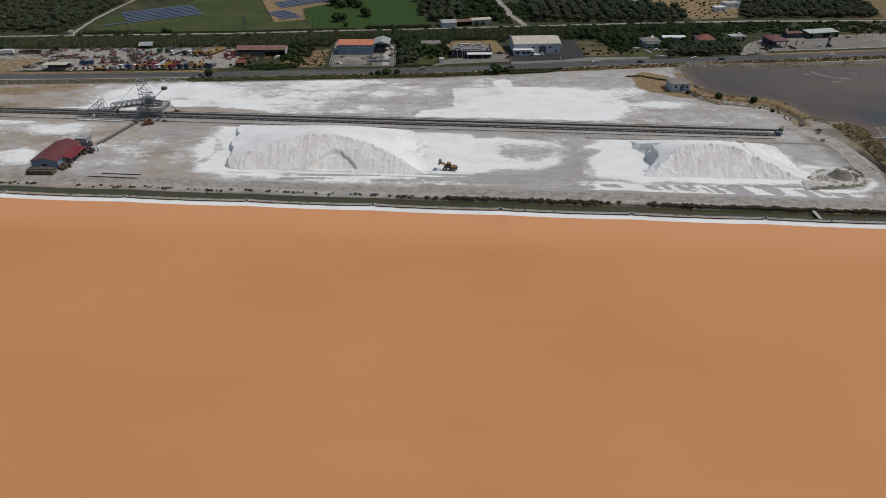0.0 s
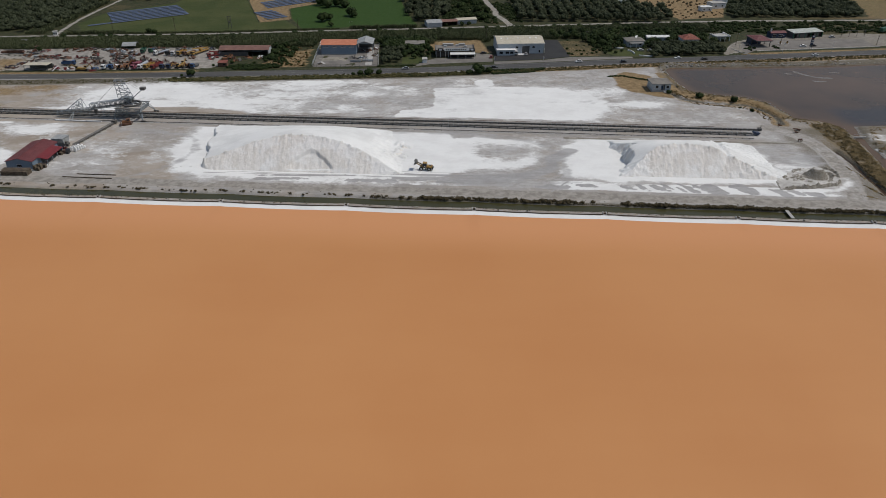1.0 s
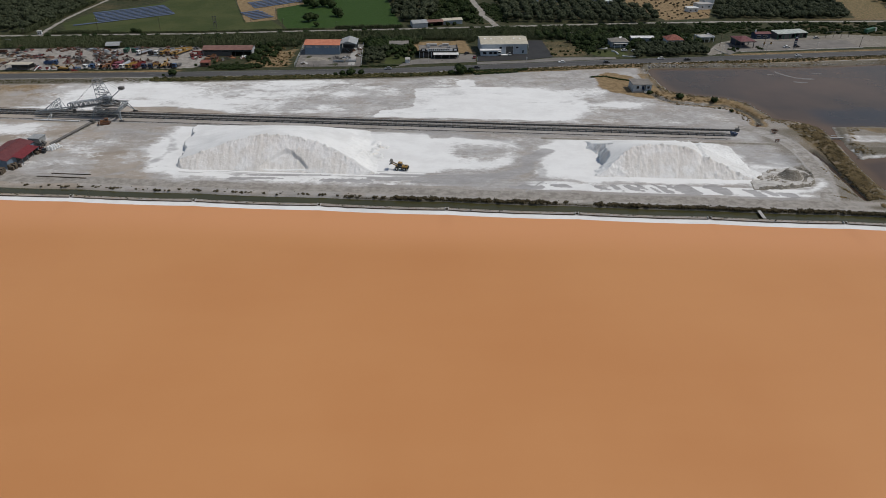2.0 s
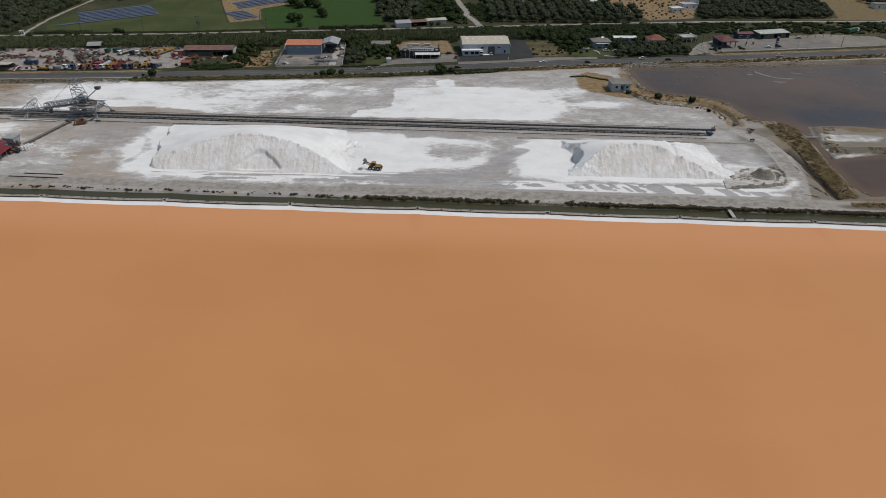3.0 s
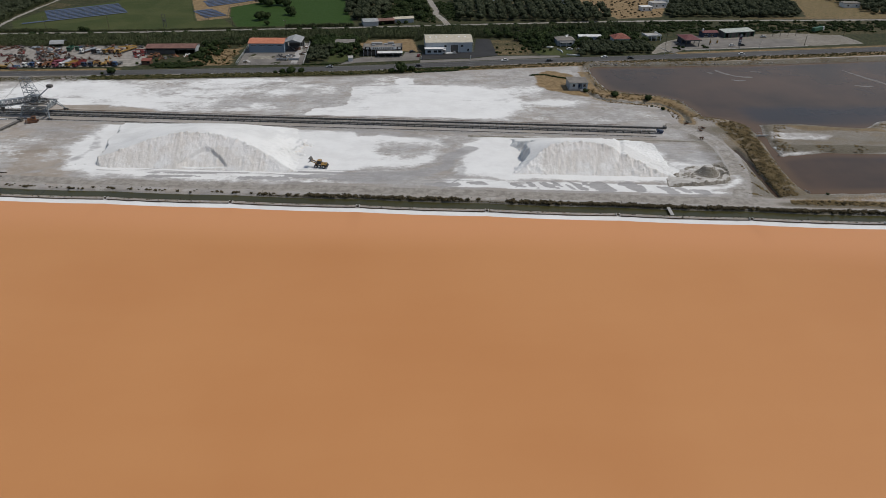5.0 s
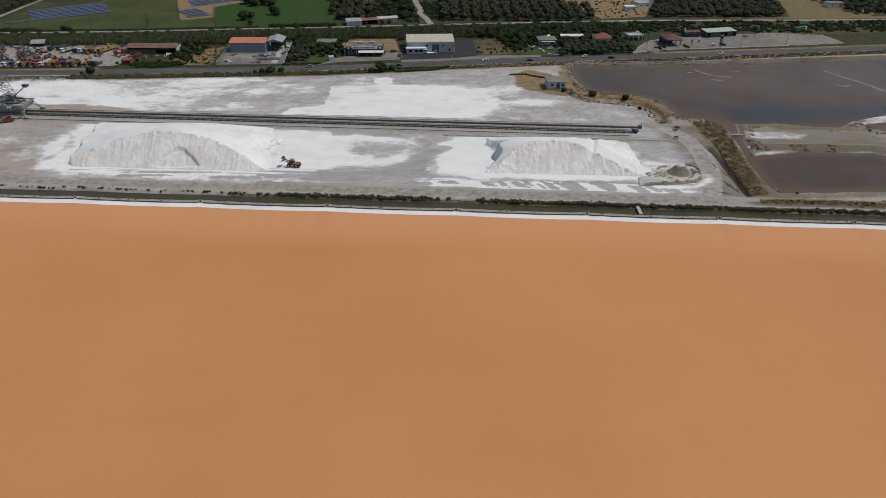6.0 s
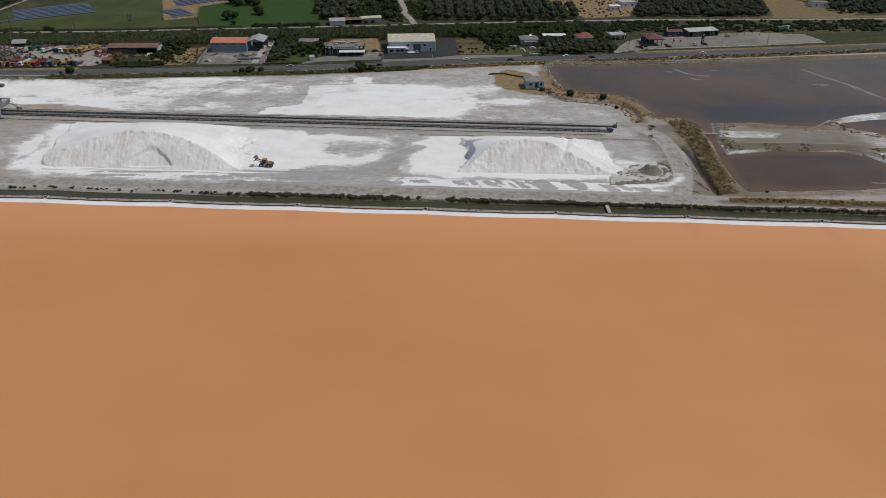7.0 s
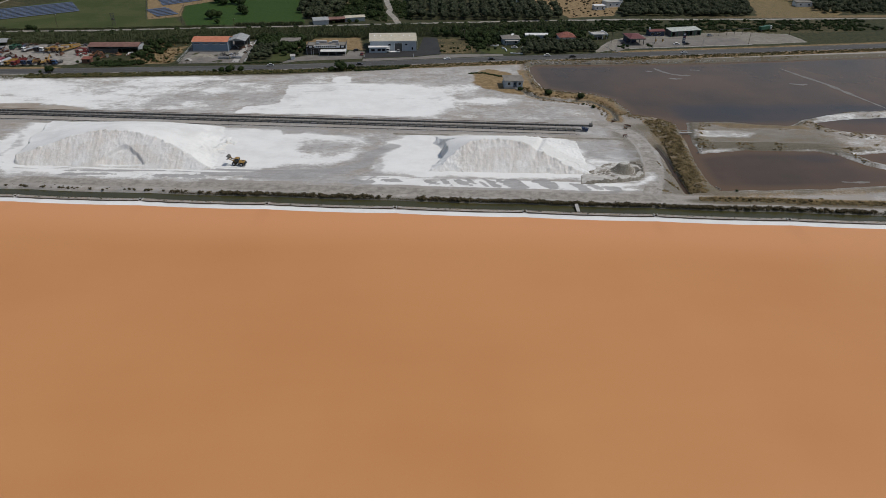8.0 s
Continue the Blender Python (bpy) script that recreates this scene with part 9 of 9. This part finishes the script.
for i in range(40):
    x = junk_rng.uniform(-226, -164)
    y = junk_rng.choice((416.5, 420, 424.5, 428.5)) + 0.05 * (x + 190) + junk_rng.uniform(-1.4, 1.4)
    harrow(x, y, junk_rng.choice((2, 2, 88, 176)) + junk_rng.uniform(-14, 14), junk_rng.choice(("rust", "dark_steel", "brown", "rust", "dark_steel", "red", "dark_steel")), junk_rng.uniform(2.4, 7.5))
for x, y, n, sp, mats in ((-255, 409, 12, 3.5, ("dark_steel", "navy", "rust")), (-251, 416, 12, 3.5, ("dark_steel", "rust", "navy")), (-248, 423, 10, 3.0, ("dark_steel", "rust")), (-240, 432, 14, 4.5, ("rust", "dark_steel", "red")),
                          (-232, 428, 12, 4.0, ("rust", "dark_steel", "brown")), (-226, 404.5, 10, 3.0, ("pink", "white", "dark_steel", "red")), (-219, 404.5, 9, 2.6, ("red", "dark_steel", "white")), (-203, 404.5, 9, 2.6, ("red", "dark_steel", "blue")),
                          (-238, 448, 14, 5.0, ("rust", "brown")), (-226, 450, 14, 5.0, ("rust", "brown", "dark_steel")), (-212, 448, 12, 4.5, ("rust", "brown", "steel")), (-200, 446, 14, 4.5, ("rust", "steel", "white")),
                          (-204, 437, 12, 4.0, ("rust", "dark_steel", "steel")), (-194, 436, 10, 3.5, ("rust", "red", "dark_steel")), (-216, 439, 10, 3.5, ("red", "rust")), (-136, 441, 12, 3.2, ("red", "white", "rust")), (-138, 431, 10, 2.6, ("red", "dark_steel", "white")),
                          (-128, 433, 10, 3.0, ("rust", "orange", "dark_steel")), (-118, 432.5, 10, 3.0, ("orange", "rust", "dark_steel")), (-110, 433.5, 9, 2.6, ("orange", "white", "rust")), (-122, 426, 9, 3.0, ("rust", "dark_steel", "orange")),
                          (-262, 452, 10, 4, ("rust", "brown")), (-180, 452, 10, 4, ("dark_steel", "rust")), (-166, 453, 12, 4.5, ("rust", "steel", "dark_steel")), (-118, 452, 9, 4, ("white", "steel", "red")), (-112, 453, 8, 3, ("white", "brown"))):
    junk(x, y, n, sp, mats, "heap of " + {"rust": "rusty", "red": "red-painted", "dark_steel": "dark", "pink": "faded pink", "orange": "orange", "white": "pale"}[mats[0]] + " machine parts and scrap", 1.3)
for i in range(44):
    x = -262 + 2.7 * i + junk_rng.uniform(-1.5, 1.5)
    y = junk_rng.choice((415, 430, 434, 439, 444, 449, 453)) + 0.05 * (x + 190) + junk_rng.uniform(-2, 2)
    if -152 < x < -140 and y < 440:
        continue
    tone = junk_rng.choice((("dark_steel", "rust"), ("rust", "brown"), ("dark_steel", "red"), ("dark_steel", "navy", "rust"), ("steel", "rust")))
    junk(x, y, 7, 2.6, tone, "low heap of " + {"rust": "rusty", "dark_steel": "dark", "steel": "grey"}[tone[0]] + " scrap metal", 1.25)
tin = thing("arched_shelter", pose(-201, 455, 0, 0, 0, 8), "arched pale metal shelter among scrap", "shelter")
part("roof", prism([(-4, 2.2), (-2.4, 3.3), (0, 3.8), (2.4, 3.3), (4, 2.2), (4, 2.3), (2.4, 3.42), (0, 3.92), (-2.4, 3.42), (-4, 2.3)], 9), M["grey_roof"], tin)
for x in (-4.2, 4.2):
    for y in (-3.7, 3.7):
        part("post", boxes((x, y, 1.1, 0.2, 0.2, 2.3)), M["dark_steel"], tin)

# ---- fields beyond ----
def solar_row(x, y, turn, L, label):
    """One long tilted table of panels on posts; its low edge faces local -y."""
    ob = thing("solar_row", pose(x, y, 0, 0, 0, turn), label, "solar panels", "solar panel rows")
    n = max(1, round(L / 3.2))
    step = L / n
    for i in range(n):
        c = -L / 2 + (i + 0.5) * step
        part("panel", boxes((c, -0.50, 0.46, step - 0.25, 0.92, 0.05, 9, 0, 0), (c, 0.48, 0.615, step - 0.25, 0.92, 0.05, 9, 0, 0)), M["solar"], ob)
        part("panel_frame", boxes((c, 0.0, 0.48, step - 0.1, 2.0, 0.05, 9, 0, 0)), M["dark_steel"], ob)
        if i % 2 == 0:
            part("post", boxes((c, 0.2, 0.24, 0.15, 0.15, 0.5)), M["steel"], ob)
    return ob


def solar_field(x0, y0, turn, rows, pitch, label):
    """Rows of (start, end) along the row direction, each a pitch further back."""
    a = math.radians(turn)
    for k, (u0, u1) in enumerate(rows):
        u, v = (u0 + u1) / 2, k * pitch
        solar_row(x0 + u * math.cos(a) - v * math.sin(a), y0 + u * math.sin(a) + v * math.cos(a), turn, u1 - u0, label)


solar_field(-257, 515, 34.5, [(0, 74)] + [(18 + 0.4 * k, 74.5 + 0.2 * k) for k in range(7)], 5.2, "row of blue solar panels in a meadow")
solar_field(-139, 580, 41, [(0, 52), (1, 53), (3, 54), (4, 54), (5, 54)], 5.2, "row of blue solar panels on bare tan soil")
solar_field(-130, 539.5, 36, [(0, 17), (0, 17), (0, 17), (0, 17), (0, 17), (0, 16)], 5.2, "short row of blue solar panels on tan soil")
fence([(-163, 612), (-134, 530), (-113, 541), (-121, 578), (-101, 599)], 1.8, 4.0, "thin wire fence round a solar field")

farm = thing("farm_shed", pose(-1.6, 522.5, 0, 0, 0, 14), "low farm shed with a pale grey metal roof", "shed")
part("wall", boxes((0, 0, 1.6, 11, 11, 3.2)), M["grey_wall"], farm)
part("roof", gable(11, 11, 3.3, 4.4, 0.4), M["grey_roof"], farm)
farm = thing("farm_shed", pose(9.8, 526.5, 0, 0, 0, 14), "open farm shed with a rusty red roof", "shed")
part("wall", boxes((0, 3.6, 1.5, 12, 0.2, 3.0), (-5.9, 0, 1.5, 0.2, 7, 3.0), (5.9, 0, 1.5, 0.2, 7, 3.0)), M["brown"], farm)
part("roof", gable(12, 8, 3.0, 3.8, 0.4), M["brown_roof"], farm)
farm = thing("farm_shed", pose(22.8, 532.0, 0, 0, 0, 16), "long farm shed with a cream metal roof", "shed")
part("wall", boxes((0, 0, 1.5, 15, 7, 3.0)), M["grey_wall"], farm)
part("roof", gable(15, 7, 3.1, 4.0, 0.4), M["cream_roof"], farm)
for x, y, w, d, h, roofm, t in ((219, 579.5, 9, 6, 3.2, "white_roof", 10), (232, 592, 12, 9, 4.2, "concrete", 15), (238, 601, 9, 8, 6.0, "concrete", 15), (93, 617, 9, 7, 3, "white_roof", 5), (110, 618, 8, 6, 3, "white_roof", 5), (146, 612, 10, 7, 4, "concrete", 0), (156, 606, 6, 6, 3, "white_roof", 8),
                                (398, 600, 14, 8, 3.5, "flat_roof", 0), (-268, 489, 2.6, 2.6, 2.4, "concrete", 20)):
    hs = thing("farmhouse", pose(x, y, 0, 0, 0, t), "white farmhouse block among trees beyond the fields", "house", "far farmhouses")
    part("wall", boxes((0, 0, h / 2, w, d, h)), M["white_wall"], hs)
    part("roof", boxes((0, 0, h + 0.15, w + 0.6, d + 0.6, 0.3)), M[roofm], hs)
    for k in (-0.25, 0.25):
        part("window", boxes((k * w, -d / 2 - 0.02, h * 0.5, min(1.3, w * 0.3), 0.08, 1.1)), M["glass"], hs)
culvert = thing("culvert", pose(-278, 467, 0, 0, 0, 0), "small concrete culvert head below the field track", "culvert")
part("head_wall", boxes((0, 0, 1.0, 4, 0.5, 2.4)), M["concrete"], culvert)
# Black panel on the wall paints the dark inside of the pipe.
part("painted_opening", boxes((0, -0.27, 0.6, 1.8, 0.06, 1.2)), M["black"], culvert)


def pole(x, y, h, lean, arms, label):
    ob = thing("utility_pole", pose(x, y, 0, lean, lean * 0.6, x * 3 % 40), label, "pole", "utility poles")
    bm = bmesh.new()
    bmesh.ops.create_cone(bm, cap_ends=True, segments=7, radius1=0.17, radius2=0.11, depth=h, matrix=Matrix.Translation((0, 0, h / 2)))
    part("pole", bm, M["wood"], ob)
    if arms:
        part("crossarm", boxes((0, 0, h - 0.5, 1.8, 0.14, 0.14)), M["wood"], ob)
        part("insulator", boxes(*[(k, 0, h - 0.3, 0.12, 0.12, 0.3) for k in (-0.8, 0, 0.8)]), M["white_wall"], ob)
    return ob


for x, y, h in ((-188.4, 504, 9), (-231.8, 500, 9), (-144, 461, 9), (-100, 508, 8), (-60, 500, 8), (36, 480, 8), (104, 474, 8), (147, 461, 8), (178, 462, 8), (205, 470, 8), (235, 470, 7), (300, 470, 7), (340, 496, 8), (-310, 478, 9), (-268, 470, 9)):
    pole(x, y, h, 1.0, True, "tall wooden utility pole beside the fields")
for x, y in ((8, 425.5), (197, 444.2), (227, 447.5), (262, 453.5)):
    lamp = thing("street_lamp", pose(x, y, 0, 0, 0, -80), "slim grey street lamp beside the main road", "street lamp", "street lamps")
    part("pole", rods([((0, 0, 0), (0, 0, 7))], 0.09, 7), M["silver"], lamp)
    part("arm", rods([((0, 0, 7), (1.3, 0, 7.3))], 0.06, 6), M["silver"], lamp)
    part("head", boxes((1.6, 0, 7.3, 0.7, 0.25, 0.12), bevel=0.03), M["silver"], lamp)
twin = thing("transformer_pylon", pose(-150, 510, 0, 0, 0, 15), "twin-pole transformer stand at the meadow edge", "pylon")
for sx in (-1, 1):
    part("pole", rods([((sx, 0, 0), (sx, 0, 9))], 0.16, 7), M["dark_steel"], twin)
part("crossarm", boxes((0, 0, 8.6, 3.4, 0.2, 0.2), (0, 0, 7.0, 2.4, 0.2, 0.2)), M["dark_steel"], twin)
part("transformer", boxes((0, 0, 4.6, 1.2, 0.9, 1.4), bevel=0.1), M["dark_steel"], twin)
part("brace", rods([((-1, 0, 1), (1, 0, 4)), ((1, 0, 1), (-1, 0, 4)), ((-1, 0, 5.4), (1, 0, 7)), ((1, 0, 5.4), (-1, 0, 7))], 0.07), M["dark_steel"], twin)

# salt bars showing through the pond
bar_rng = np.random.default_rng(8)
for pts, w in (([(219, 413), (222, 406), (228, 399)], 1.5), ([(228, 400), (232, 398.5), (237, 398.5)], 1.6), ([(222, 393), (226, 391.5), (230, 392)], 1.1), ([(240, 410), (246, 409)], 0.9),
               ([(298, 414), (304, 399), (311, 384), (316, 366), (323, 342)], 1.7), ([(290, 384), (296, 382), (300, 383)], 1.4), ([(212, 407), (216, 406)], 0.9), ([(252, 251), (258, 250.5), (264, 251)], 0.9)):
    line = smooth_line(pts, 8)
    bm = bmesh.new()
    rows_ = []
    for i, (x, y) in enumerate(line):
        (ax_, ay_), (bx_, by_) = line[max(i - 1, 0)], line[min(i + 1, len(line) - 1)]
        d = Vector((ay_ - by_, bx_ - ax_, 0)).normalized() * (w * (0.25 + 0.75 * math.sin(math.pi * (i + 0.5) / len(line))) * bar_rng.uniform(0.5, 1.3))
        rows_.append((bm.verts.new((x - d.x, y - d.y, -0.575)), bm.verts.new((x + d.x, y + d.y, -0.575))))
    for a, b in zip(rows_, rows_[1:]):
        bm.faces.new((a[0], b[0], b[1], a[1]))
    bmesh.ops.recalc_face_normals(bm, faces=bm.faces[:])
    bar = part("salt_bar", bm, M["flat_salt"])
    tagged(bar, "thin grey-white salt crust breaking the pond surface", "salt crust", "salt bars in the ponds")
